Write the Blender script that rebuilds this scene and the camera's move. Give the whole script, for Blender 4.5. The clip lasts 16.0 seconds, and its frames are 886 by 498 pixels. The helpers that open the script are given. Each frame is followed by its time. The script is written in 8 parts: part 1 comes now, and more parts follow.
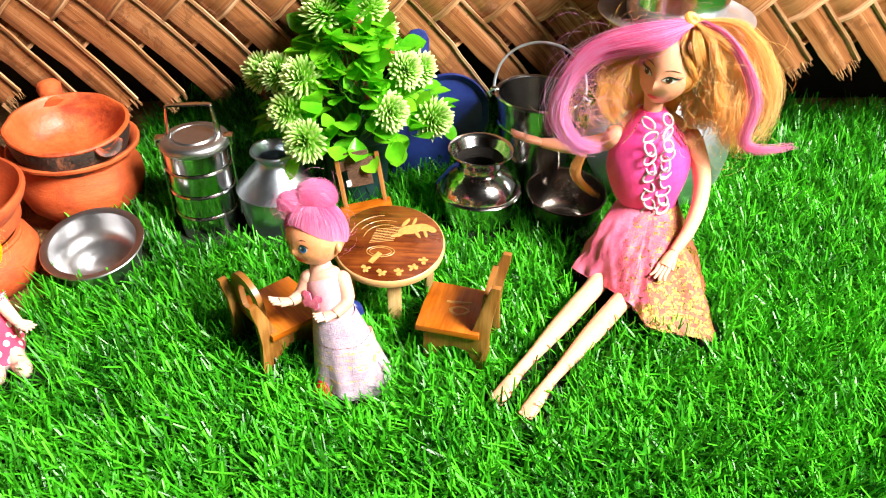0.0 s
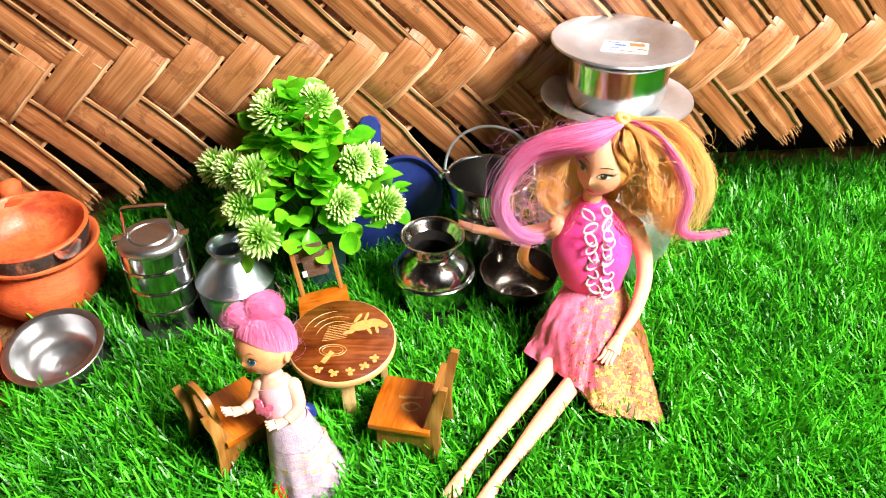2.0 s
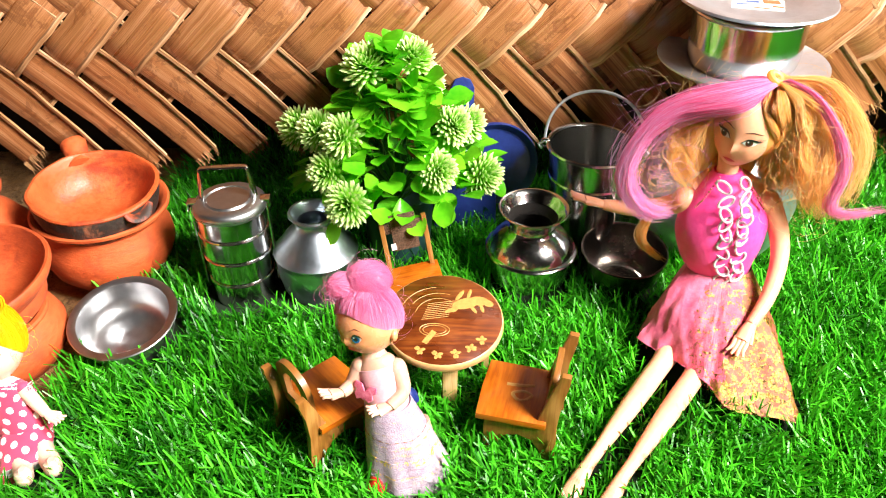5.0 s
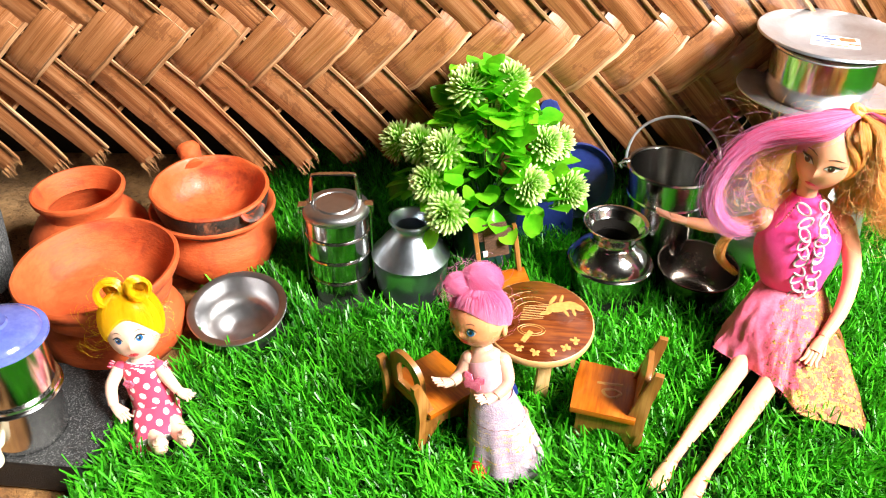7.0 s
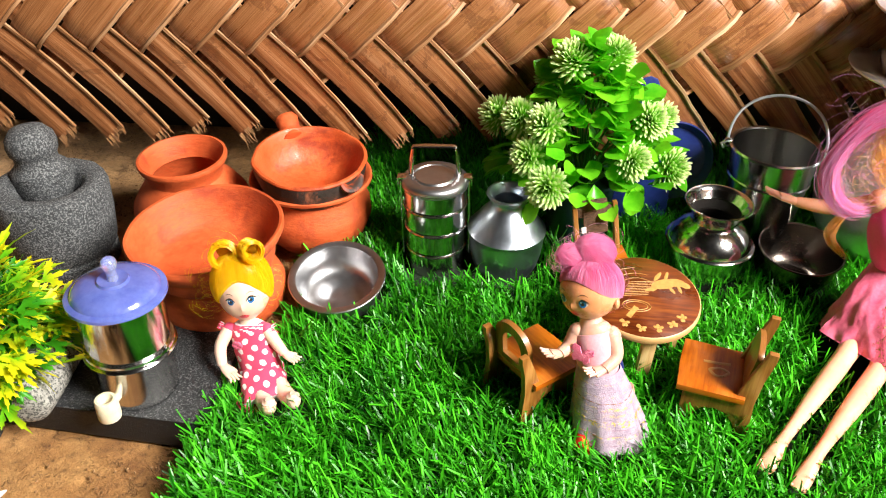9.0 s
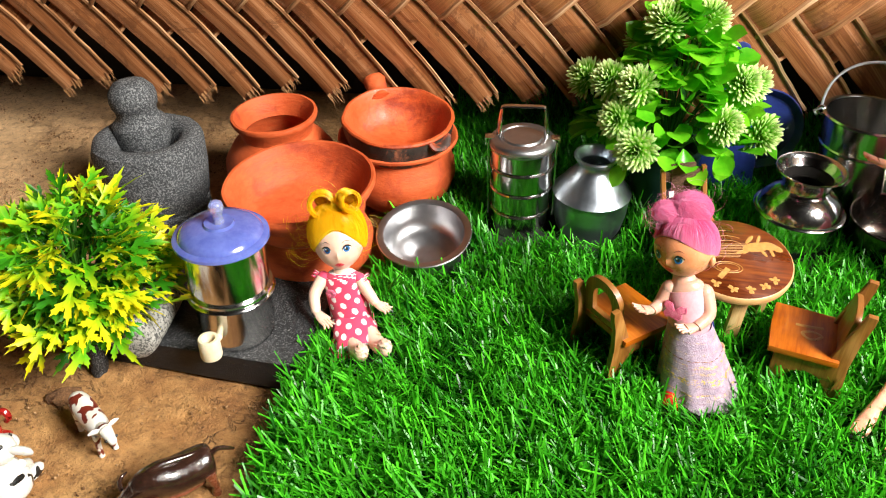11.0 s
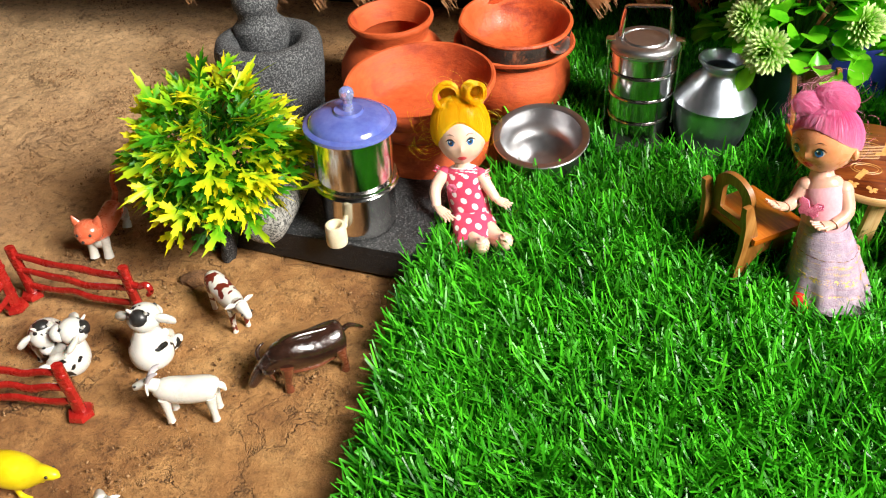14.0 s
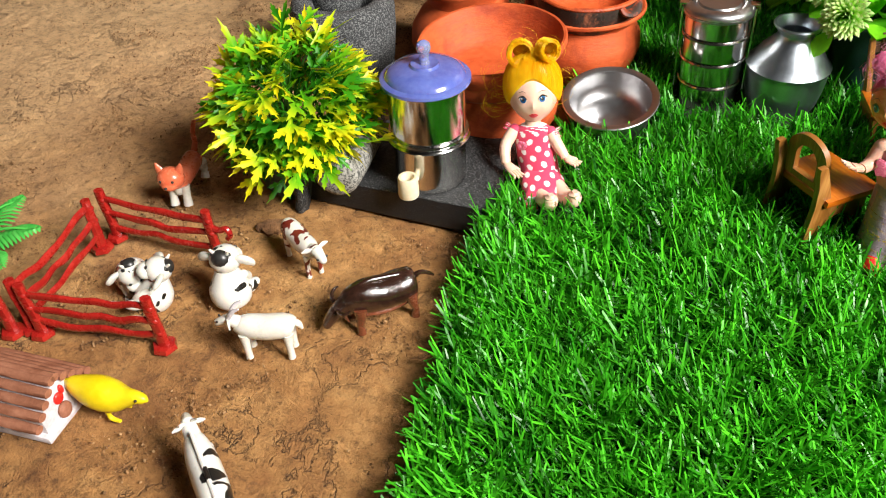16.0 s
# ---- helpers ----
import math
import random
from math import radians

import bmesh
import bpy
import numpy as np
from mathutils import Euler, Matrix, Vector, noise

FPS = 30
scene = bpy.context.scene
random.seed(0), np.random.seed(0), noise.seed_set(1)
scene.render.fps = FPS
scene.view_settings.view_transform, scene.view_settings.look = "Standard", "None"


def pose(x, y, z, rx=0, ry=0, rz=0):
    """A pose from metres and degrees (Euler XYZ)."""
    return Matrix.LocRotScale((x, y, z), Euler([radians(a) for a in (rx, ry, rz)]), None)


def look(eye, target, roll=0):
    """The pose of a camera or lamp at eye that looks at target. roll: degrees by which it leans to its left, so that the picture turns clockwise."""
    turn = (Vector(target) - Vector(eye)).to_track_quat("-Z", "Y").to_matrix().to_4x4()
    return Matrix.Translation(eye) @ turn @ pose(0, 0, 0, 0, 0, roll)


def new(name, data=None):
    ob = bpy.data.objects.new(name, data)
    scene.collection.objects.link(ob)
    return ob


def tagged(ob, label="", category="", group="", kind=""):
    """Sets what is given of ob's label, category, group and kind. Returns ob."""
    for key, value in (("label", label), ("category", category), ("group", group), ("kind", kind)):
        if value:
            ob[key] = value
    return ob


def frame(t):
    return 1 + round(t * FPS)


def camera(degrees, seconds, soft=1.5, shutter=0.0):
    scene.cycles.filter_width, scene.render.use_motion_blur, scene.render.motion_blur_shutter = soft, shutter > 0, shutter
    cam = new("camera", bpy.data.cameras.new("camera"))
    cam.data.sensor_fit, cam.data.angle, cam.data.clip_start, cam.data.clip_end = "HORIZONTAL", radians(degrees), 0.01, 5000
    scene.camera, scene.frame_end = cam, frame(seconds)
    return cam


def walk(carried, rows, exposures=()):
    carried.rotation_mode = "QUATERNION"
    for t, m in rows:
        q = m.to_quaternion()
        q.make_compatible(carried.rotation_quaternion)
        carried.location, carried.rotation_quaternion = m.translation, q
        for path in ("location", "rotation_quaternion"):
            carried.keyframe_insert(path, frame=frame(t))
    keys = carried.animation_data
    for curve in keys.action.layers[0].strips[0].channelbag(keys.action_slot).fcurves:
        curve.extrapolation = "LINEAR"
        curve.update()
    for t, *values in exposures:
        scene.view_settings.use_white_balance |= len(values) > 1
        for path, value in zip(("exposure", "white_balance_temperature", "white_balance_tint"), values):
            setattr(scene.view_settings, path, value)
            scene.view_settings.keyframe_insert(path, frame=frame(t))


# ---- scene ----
cam = camera(58.2, 16.0, 1.1)
# seconds, eye, target, roll
PATH = [
    (0, (0.023, 0.03, 0.248), (0.022, 1.647, -0.929), 1.9),
    (0.5, (0.04, 0.026, 0.269), (0.067, 1.644, -0.906), 1.3),
    (1, (0.043, 0.023, 0.279), (0.069, 1.647, -0.888), 0.6),
    (1.5, (0.045, 0.03, 0.285), (0.059, 1.664, -0.868), 0.2),
    (2, (0.042, 0.043, 0.283), (0.06, 1.683, -0.862), -0.0),
    (2.5, (0.031, 0.057, 0.262), (0.051, 1.696, -0.884), -0.2),
    (3, (0.027, 0.066, 0.256), (0.052, 1.697, -0.902), 0.1),
    (3.5, (0.021, 0.071, 0.252), (0.041, 1.695, -0.915), 0.5),
    (4, (0.016, 0.073, 0.251), (0.017, 1.693, -0.923), 0.5),
    (6.5, (-0.022, 0.047, 0.266), (-0.088, 1.693, -0.869), 1.5),
    (7, (-0.031, 0.039, 0.267), (-0.112, 1.689, -0.861), 1.9),
    (7.5, (-0.04, 0.035, 0.264), (-0.149, 1.683, -0.864), 2.0),
    (8, (-0.047, 0.034, 0.263), (-0.187, 1.675, -0.873), 1.9),
    (8.5, (-0.051, 0.032, 0.26), (-0.219, 1.668, -0.879), 1.5),
    (9, (-0.056, 0.032, 0.259), (-0.252, 1.657, -0.89), 1.2),
    (11.5, (-0.076, 0.013, 0.247), (-0.42, 1.581, -0.947), 0.0),
    (12, (-0.08, 0.009, 0.243), (-0.452, 1.557, -0.967), -0.4),
    (12.5, (-0.083, 0.004, 0.239), (-0.479, 1.532, -0.989), -0.7),
    (13, (-0.087, 0.001, 0.231), (-0.508, 1.509, -1.013), -1.1),
    (13.5, (-0.088, -0.001, 0.231), (-0.537, 1.485, -1.031), -1.7),
    (14, (-0.089, -0.003, 0.232), (-0.563, 1.463, -1.042), -2.2),
    (14.5, (-0.091, -0.007, 0.23), (-0.589, 1.444, -1.053), -2.5),
    (15, (-0.091, -0.012, 0.229), (-0.618, 1.425, -1.059), -2.9),
    (15.5, (-0.091, -0.015, 0.228), (-0.645, 1.405, -1.067), -3.2),
    (16, (-0.094, -0.019, 0.227), (-0.672, 1.385, -1.075), -3.3),
]

EXPOSURES = [(0, -0.36), (4, -0.35), (6.5, -0.32), (8, -0.29), (9, -0.62), (11.5, -0.80), (16, -0.90)]
walk(cam, [(t, look(eye, target, roll)) for t, eye, target, roll in PATH], EXPOSURES)

# ---- daylight: one bright window in an unseen, dim room ----
world = bpy.data.worlds.new("sky")
scene.world = world
world.use_nodes = True
wn = world.node_tree
sky = wn.nodes.new("ShaderNodeTexSky")
sky.sky_type, sky.sun_disc = "NISHITA", False
sky.sun_elevation, sky.sun_rotation = radians(48), radians(110)
wn.nodes["Background"].inputs["Strength"].default_value = 0.005
wn.links.new(sky.outputs["Color"], wn.nodes["Background"].inputs["Color"])


def window_light(name, eye, target, width, height, watts, colour):
    data = bpy.data.lights.new(name, "AREA")
    data.shape, data.size, data.size_y, data.energy, data.color = "RECTANGLE", width, height, watts, colour
    ob = new(name, data)
    ob.matrix_world = look(eye, target)
    return ob


window_light("window_daylight", (0.77, -0.12, 0.90), (0.0, 0.3, 0.0), 0.42, 0.42, 94, (1.0, 0.96, 0.90))


# ---- materials ----
def links(nt, a, b):
    nt.links.new(a, b)


def ramp(nt, fac, stops):
    r = nt.nodes.new("ShaderNodeValToRGB")
    e = r.color_ramp.elements
    e[0].position, e[0].color = stops[0][0], (*stops[0][1], 1)
    e[1].position, e[1].color = stops[-1][0], (*stops[-1][1], 1)
    for p, c in stops[1:-1]:
        e.new(p).color = (*c, 1)
    links(nt, fac, r.inputs["Fac"])
    return r.outputs["Color"]


def noise_node(nt, scale, detail=4, rough=0.6, stretch=(1, 1, 1), coord="Object", distortion=0.0):
    co = nt.nodes.new("ShaderNodeTexCoord")
    mp = nt.nodes.new("ShaderNodeMapping")
    mp.inputs["Scale"].default_value = stretch
    links(nt, co.outputs[coord], mp.inputs["Vector"])
    n = nt.nodes.new("ShaderNodeTexNoise")
    n.inputs["Scale"].default_value, n.inputs["Detail"].default_value = scale, detail
    n.inputs["Roughness"].default_value, n.inputs["Distortion"].default_value = rough, distortion
    links(nt, mp.outputs["Vector"], n.inputs["Vector"])
    return n.outputs["Fac"]


def mix(nt, fac, a, b, kind="MIX"):
    m = nt.nodes.new("ShaderNodeMix")
    m.data_type, m.blend_type = "RGBA", kind
    for sock, v in ((m.inputs[0], fac), (m.inputs[6], a), (m.inputs[7], b)):
        if isinstance(v, (int, float)):
            sock.default_value = v
        elif isinstance(v, tuple):
            sock.default_value = (*v, 1)
        else:
            links(nt, v, sock)
    return m.outputs[2]


def bump(nt, bsdf, height, strength, distance):
    b = nt.nodes.new("ShaderNodeBump")
    b.inputs["Strength"].default_value, b.inputs["Distance"].default_value = strength, distance
    links(nt, height, b.inputs["Height"])
    links(nt, b.outputs["Normal"], bsdf.inputs["Normal"])


def surf(name, dark, light, scale=150, rough=0.5, metal=0.0, relief=0.2, depth=0.0005, fine=6.0, stretch=(1, 1, 1),
         coord="Object", coat=0.0, sub=0.0, through_light=0.0, wear=None, spread=0.12, sheen=0.0):
    """A surface of two tones mixed at two scales, with fine relief. wear: (colour, amount) of patches."""
    m = bpy.data.materials.new(name)
    m.use_nodes = True
    nt = m.node_tree
    p = nt.nodes["Principled BSDF"]
    big = noise_node(nt, scale, 4, 0.6, stretch, coord)
    small = noise_node(nt, scale * fine, 5, 0.65, stretch, coord)
    both = mix(nt, 0.4, big, small)
    col = ramp(nt, both, [(0.36, dark), (0.64, light)])
    if wear:
        patch = ramp(nt, noise_node(nt, scale * 0.6, 6, 0.7, (1, 1, 1), coord, 0.4), [(1 - wear[1] - 0.12, (0, 0, 0)), (1 - wear[1], (1, 1, 1))])
        col = mix(nt, patch, col, wear[0])
    links(nt, col, p.inputs["Base Color"])
    lo, hi = max(rough - spread, 0.02), min(rough + spread, 1)
    links(nt, ramp(nt, both, [(0.3, (lo,) * 3), (0.7, (hi,) * 3)]), p.inputs["Roughness"])
    p.inputs["Metallic"].default_value = metal
    p.inputs["Coat Weight"].default_value = coat
    p.inputs["Coat Roughness"].default_value = 0.12
    p.inputs["Sheen Weight"].default_value = sheen
    if sub:
        p.inputs["Subsurface Weight"].default_value = sub
        p.inputs["Subsurface Radius"].default_value = (1.0, 0.5, 0.3)
        p.inputs["Subsurface Scale"].default_value = 0.002
    if through_light:
        p.inputs["Transmission Weight"].default_value = through_light
    if relief:
        bump(nt, p, small, relief, depth)
    return m


def leafy(name, a, b, c, scale=60, gloss=0.35, glow=0.35, by="island", tip=None, shine=0.35):
    """Plastic foliage: colour varies piece by piece, a little light passes through."""
    m = bpy.data.materials.new(name)
    m.use_nodes = True
    nt = m.node_tree
    p = nt.nodes["Principled BSDF"]
    if by == "island":
        rnd = nt.nodes.new("ShaderNodeNewGeometry").outputs["Random Per Island"]
    else:
        rnd = nt.nodes.new("ShaderNodeObjectInfo").outputs["Random"]
    col = ramp(nt, rnd, [(0.0, a), (0.5, b), (1.0, c)])
    col = mix(nt, 0.35, col, ramp(nt, noise_node(nt, scale, 3), [(0.35, a), (0.65, c)]))
    if tip:
        uv = nt.nodes.new("ShaderNodeTexCoord")
        sep = nt.nodes.new("ShaderNodeSeparateXYZ")
        links(nt, uv.outputs["UV"], sep.inputs["Vector"])
        col = mix(nt, ramp(nt, sep.outputs["Y"], [(tip[1], (0, 0, 0)), (tip[2], (1, 1, 1))]), col, tip[0])
    links(nt, col, p.inputs["Base Color"])
    p.inputs["Roughness"].default_value = gloss
    p.inputs["Specular IOR Level"].default_value = shine
    tr = nt.nodes.new("ShaderNodeBsdfTranslucent")
    links(nt, col, tr.inputs["Color"])
    ms = nt.nodes.new("ShaderNodeMixShader")
    ms.inputs["Fac"].default_value = glow
    links(nt, p.outputs["BSDF"], ms.inputs[1])
    links(nt, tr.outputs["BSDF"], ms.inputs[2])
    links(nt, ms.outputs["Shader"], nt.nodes["Material Output"].inputs["Surface"])
    return m


def granite(name, dark, light, speck, amount, scale=900, rough=0.7):
    m = surf(name, dark, light, 300, rough, relief=0.5, depth=0.0008)
    nt = m.node_tree
    p = nt.nodes["Principled BSDF"]
    old = p.inputs["Base Color"].links[0].from_socket
    grain = ramp(nt, noise_node(nt, scale, 3, 0.75), [(0.65 - 0.3 * amount - 0.03, (0, 0, 0)), (0.65 - 0.3 * amount + 0.03, (1, 1, 1))])
    links(nt, mix(nt, grain, old, speck), p.inputs["Base Color"])
    return m


def steel(name, tone, rough, rings=2500):
    """Spun metal: fine rings round the upright axis."""
    m = surf(name, tuple(0.8 * c for c in tone), tone, 60, rough, 1.0, relief=0, spread=0.06)
    nt = m.node_tree
    p = nt.nodes["Principled BSDF"]
    bump(nt, p, mix(nt, 0.5, noise_node(nt, 1, 3, 0.6, (20, 20, rings)), noise_node(nt, 160, 3)), 0.12, 0.0003)
    return m


def dotted(name, base, dot, du, dv, radius):
    """Cloth printed with a staggered grid of dots, in the sweep's own metres."""
    m = surf(name, tuple(0.85 * c for c in base), base, 300, 0.75, relief=0.25, depth=0.0003, sheen=0.2)
    nt = m.node_tree
    p = nt.nodes["Principled BSDF"]
    old = p.inputs["Base Color"].links[0].from_socket
    co = nt.nodes.new("ShaderNodeTexCoord")
    mp = nt.nodes.new("ShaderNodeMapping")
    mp.inputs["Scale"].default_value = (1 / du, 1 / dv, 0)
    mp.inputs["Rotation"].default_value = (0, 0, radians(38))
    links(nt, co.outputs["UV"], mp.inputs["Vector"])
    v = nt.nodes.new("ShaderNodeTexVoronoi")
    v.voronoi_dimensions = "2D"
    v.inputs["Scale"].default_value, v.inputs["Randomness"].default_value = 1.0, 0.12
    links(nt, mp.outputs["Vector"], v.inputs["Vector"])
    dots = ramp(nt, v.outputs["Distance"], [(radius, (1, 1, 1)), (radius + 0.04, (0, 0, 0))])
    links(nt, mix(nt, dots, old, dot), p.inputs["Base Color"])
    return m


def streaked(name, dark, mid, light, across=900, along=25, rough=0.55, relief=0.5, depth=0.0006, coat=0.0, blotch=None, hair=False, broad=0.5):
    """Fibres along a strip: u runs along it and v across it, in metres."""
    m = bpy.data.materials.new(name)
    m.use_nodes = True
    nt = m.node_tree
    p = nt.nodes["Principled BSDF"]
    fibre = noise_node(nt, 1, 4, 0.6, (along, across, 1), "UV")
    wide = noise_node(nt, 1, 3, 0.5, (along * 1.2, across * 0.12, 1), "UV")
    col = ramp(nt, mix(nt, broad, fibre, wide), [(0.38, dark), (0.5, mid), (0.63, light)])
    info = nt.nodes.new("ShaderNodeObjectInfo")
    col = mix(nt, ramp(nt, info.outputs["Random"], [(0, (0, 0, 0)), (1, (0.55, 0.55, 0.55))]), col, mix(nt, 0.5, dark, col))
    if blotch:
        spots = ramp(nt, noise_node(nt, 46, 5, 0.72, (1, 1, 1), "Object", 0.6), [(0.55, (0, 0, 0)), (0.59, (1, 1, 1)), (0.64, (0.5, 0.5, 0.5))])
        col = mix(nt, mix(nt, 0.6, (0, 0, 0), spots), col, blotch)
    links(nt, col, p.inputs["Base Color"])
    links(nt, ramp(nt, wide, [(0.3, (rough - 0.15,) * 3), (0.7, (min(rough + 0.15, 1),) * 3)]), p.inputs["Roughness"])
    p.inputs["Coat Weight"].default_value = coat
    p.inputs["Coat Roughness"].default_value = 0.2
    bump(nt, p, fibre, relief, depth)
    if hair:
        rnd = nt.nodes.new("ShaderNodeNewGeometry").outputs["Random Per Island"]
        col = mix(nt, 0.65, col, ramp(nt, rnd, [(0, dark), (0.5, mid), (1, light)]))
        links(nt, col, p.inputs["Base Color"])
        tr = nt.nodes.new("ShaderNodeBsdfTranslucent")
        links(nt, col, tr.inputs["Color"])
        ms = nt.nodes.new("ShaderNodeMixShader")
        ms.inputs["Fac"].default_value = 0.58
        links(nt, p.outputs["BSDF"], ms.inputs[1])
        links(nt, tr.outputs["BSDF"], ms.inputs[2])
        links(nt, ms.outputs["Shader"], nt.nodes["Material Output"].inputs["Surface"])
    return m


def foil(name, dark, light, amount, scale=300):
    """Thin cloth with flecks of gold foil printed on it."""
    m = surf(name, dark, light, 260, 0.6, relief=0.5, depth=0.0006)
    nt = m.node_tree
    p = nt.nodes["Principled BSDF"]
    old = p.inputs["Base Color"].links[0].from_socket
    fleck = ramp(nt, noise_node(nt, scale, 4, 0.7, (1, 1, 1), "Object", 1.2), [(1 - amount - 0.03, (0, 0, 0)), (1 - amount + 0.03, (1, 1, 1))])
    gold = ramp(nt, noise_node(nt, scale * 2.5, 3), [(0.38, (0.05, 0.028, 0.003)), (0.62, (0.42, 0.25, 0.035))])
    links(nt, mix(nt, fleck, old, gold), p.inputs["Base Color"])
    links(nt, mix(nt, 0.65, (0, 0, 0), fleck), p.inputs["Metallic"])
    links(nt, ramp(nt, fleck, [(0, (0.6,) * 3), (1, (0.3,) * 3)]), p.inputs["Roughness"])
    return m


def lace_cloth(name):
    """Pale lace in level bands, with gold thread in some of them."""
    m = surf(name, (0.25, 0.18, 0.25), (0.46, 0.35, 0.43), 300, 0.5, relief=0.7, depth=0.0006)
    nt = m.node_tree
    p = nt.nodes["Principled BSDF"]
    old = p.inputs["Base Color"].links[0].from_socket
    rows = noise_node(nt, 1, 3, 0.7, (160, 160, 900))
    dark = ramp(nt, rows, [(0.56, (0, 0, 0)), (0.62, (1, 1, 1))])
    col = mix(nt, mix(nt, 0.7, (0, 0, 0), dark), old, (0.30, 0.17, 0.24))
    band = ramp(nt, noise_node(nt, 1, 1, 0.5, (1, 1, 230)), [(0.50, (0, 0, 0)), (0.58, (1, 1, 1))])
    thread = ramp(nt, noise_node(nt, 1, 3, 0.7, (500, 500, 900)), [(0.52, (0, 0, 0)), (0.57, (1, 1, 1))])
    gold = mix(nt, 1.0, band, thread, "MULTIPLY")
    links(nt, mix(nt, gold, col, (0.78, 0.50, 0.14)), p.inputs["Base Color"])
    links(nt, mix(nt, 0.8, (0, 0, 0), gold), p.inputs["Metallic"])
    return m


M = {}
M["palm"] = streaked("dry palm leaf", (0.130, 0.040, 0.012), (0.31, 0.113, 0.038), (0.53, 0.255, 0.112), across=1900, along=12, blotch=(0.11, 0.034, 0.011), rough=0.40, relief=0.28, coat=0.25, broad=0.55)
M["palm_smooth"] = streaked("smooth face of dry palm leaf", (0.17, 0.058, 0.018), (0.29, 0.113, 0.039), (0.44, 0.205, 0.086), across=2600, along=18, blotch=(0.12, 0.037, 0.012), rough=0.36, relief=0.15, coat=0.3, broad=0.35)
M["palm_edge"] = streaked("pale palm fibre", (0.20, 0.080, 0.030), (0.44, 0.22, 0.095), (0.68, 0.44, 0.25))
M["fray"] = surf("frayed fibre", (0.16, 0.062, 0.018), (0.42, 0.20, 0.065), 400, 0.7)
# Near-black colour stands in for deep shade behind the screen and inside the pot.
M["plaster"] = surf("near-black plaster", (0.008, 0.006, 0.005), (0.022, 0.016, 0.012), 12, 0.9, relief=0.5, depth=0.002)
# Colour of the unseen walls, kept dark to limit bounced light.
M["room"] = surf("dark ochre plaster of unseen walls", (0.03, 0.025, 0.02), (0.06, 0.05, 0.04), 4, 0.9, relief=0.3, depth=0.002)
M["soil"] = None
# Backing coloured near-black to deepen the shade between the blades.
M["turf_back"] = surf("turf backing", (0.003, 0.010, 0.002), (0.006, 0.020, 0.004), 200, 0.9)
M["grass"] = leafy("plastic grass", (0.003, 0.052, 0.002), (0.020, 0.265, 0.006), (0.135, 0.76, 0.026), 40, 0.34, 0.24, shine=0.34)
M["grit"] = leafy("loose soil grit", (0.07, 0.028, 0.010), (0.22, 0.10, 0.035), (0.48, 0.29, 0.14), 400, 0.9, 0.0, shine=0.2)
M["clay"] = surf("terracotta", (0.44, 0.060, 0.010), (0.60, 0.110, 0.024), 45, 0.68, relief=0.45, depth=0.0008, stretch=(1, 1, 3), wear=((0.33, 0.045, 0.010), 0.34))
M["clay_gloss"] = surf("burnished terracotta", (0.46, 0.060, 0.011), (0.62, 0.115, 0.028), 60, 0.50, relief=0.5, depth=0.0007, coat=0.04, wear=((0.30, 0.042, 0.012), 0.36))
M["soot"] = surf("soot-blackened clay", (0.014, 0.011, 0.009), (0.05, 0.032, 0.025), 80, 0.6, relief=0.6, depth=0.0008, wear=((0.34, 0.11, 0.05), 0.32))
M["steel"] = steel("stainless steel", (0.74, 0.73, 0.71), 0.15)
M["steel_dull"] = steel("scratched stainless steel", (0.50, 0.50, 0.51), 0.36)
M["alu"] = steel("spun aluminium", (0.68, 0.74, 0.82), 0.42, 1800)
M["alu_grey"] = steel("greyed aluminium", (0.54, 0.60, 0.67), 0.33, 1800)
M["steel_bowl"] = steel("scratched bowl steel", (0.50, 0.50, 0.51), 0.34)
# Steel toned down to brown, carrying the dark bowl's shade in its colour.
M["steel_brown"] = steel("shade-darkened steel", (0.24, 0.20, 0.17), 0.24)
M["steel_grey"] = steel("greyed steel", (0.58, 0.57, 0.55), 0.17)
M["wood_seat"] = streaked("orange varnished wood", (0.28, 0.055, 0.002), (0.46, 0.112, 0.004), (0.57, 0.17, 0.009), 700, 60, 0.42, 0.25, 0.0002, 0.25)
M["wood_side"] = streaked("varnished plywood", (0.16, 0.056, 0.009), (0.28, 0.112, 0.021), (0.41, 0.19, 0.045), 900, 40, 0.45, 0.3, 0.0002, 0.25)
M["wood_edge"] = streaked("pale plywood edge", (0.40, 0.21, 0.07), (0.58, 0.35, 0.14), (0.68, 0.46, 0.22), 1500, 60, 0.5, 0.3, 0.0002, 0.2)
M["wood_top"] = streaked("dark varnished table top", (0.050, 0.009, 0.002), (0.14, 0.028, 0.004), (0.29, 0.075, 0.010), 500, 40, 0.30, 0.10, 0.0002, 0.25)
M["bark"] = surf("rough brown bark board", (0.05, 0.022, 0.01), (0.17, 0.085, 0.045), 300, 0.9, relief=0.8, depth=0.001, stretch=(1, 1, 4))
M["inlay"] = surf("etched pale wood", (0.40, 0.19, 0.045), (0.58, 0.31, 0.085), 500, 0.4, coat=0.5, relief=0.2)
M["stone"] = granite("rough grey granite", (0.010, 0.011, 0.013), (0.055, 0.059, 0.064), (0.21, 0.215, 0.215), 0.36, 1150, 0.75)
M["slab"] = granite("black granite, speckled", (0.004, 0.0045, 0.005), (0.017, 0.019, 0.021), (0.15, 0.15, 0.15), 0.25, 1500, 0.55)
M["slab_side"] = granite("black granite, darker for sides", (0.003, 0.0034, 0.004), (0.007, 0.008, 0.009), (0.05, 0.05, 0.05), 0.10, 1700, 0.45)
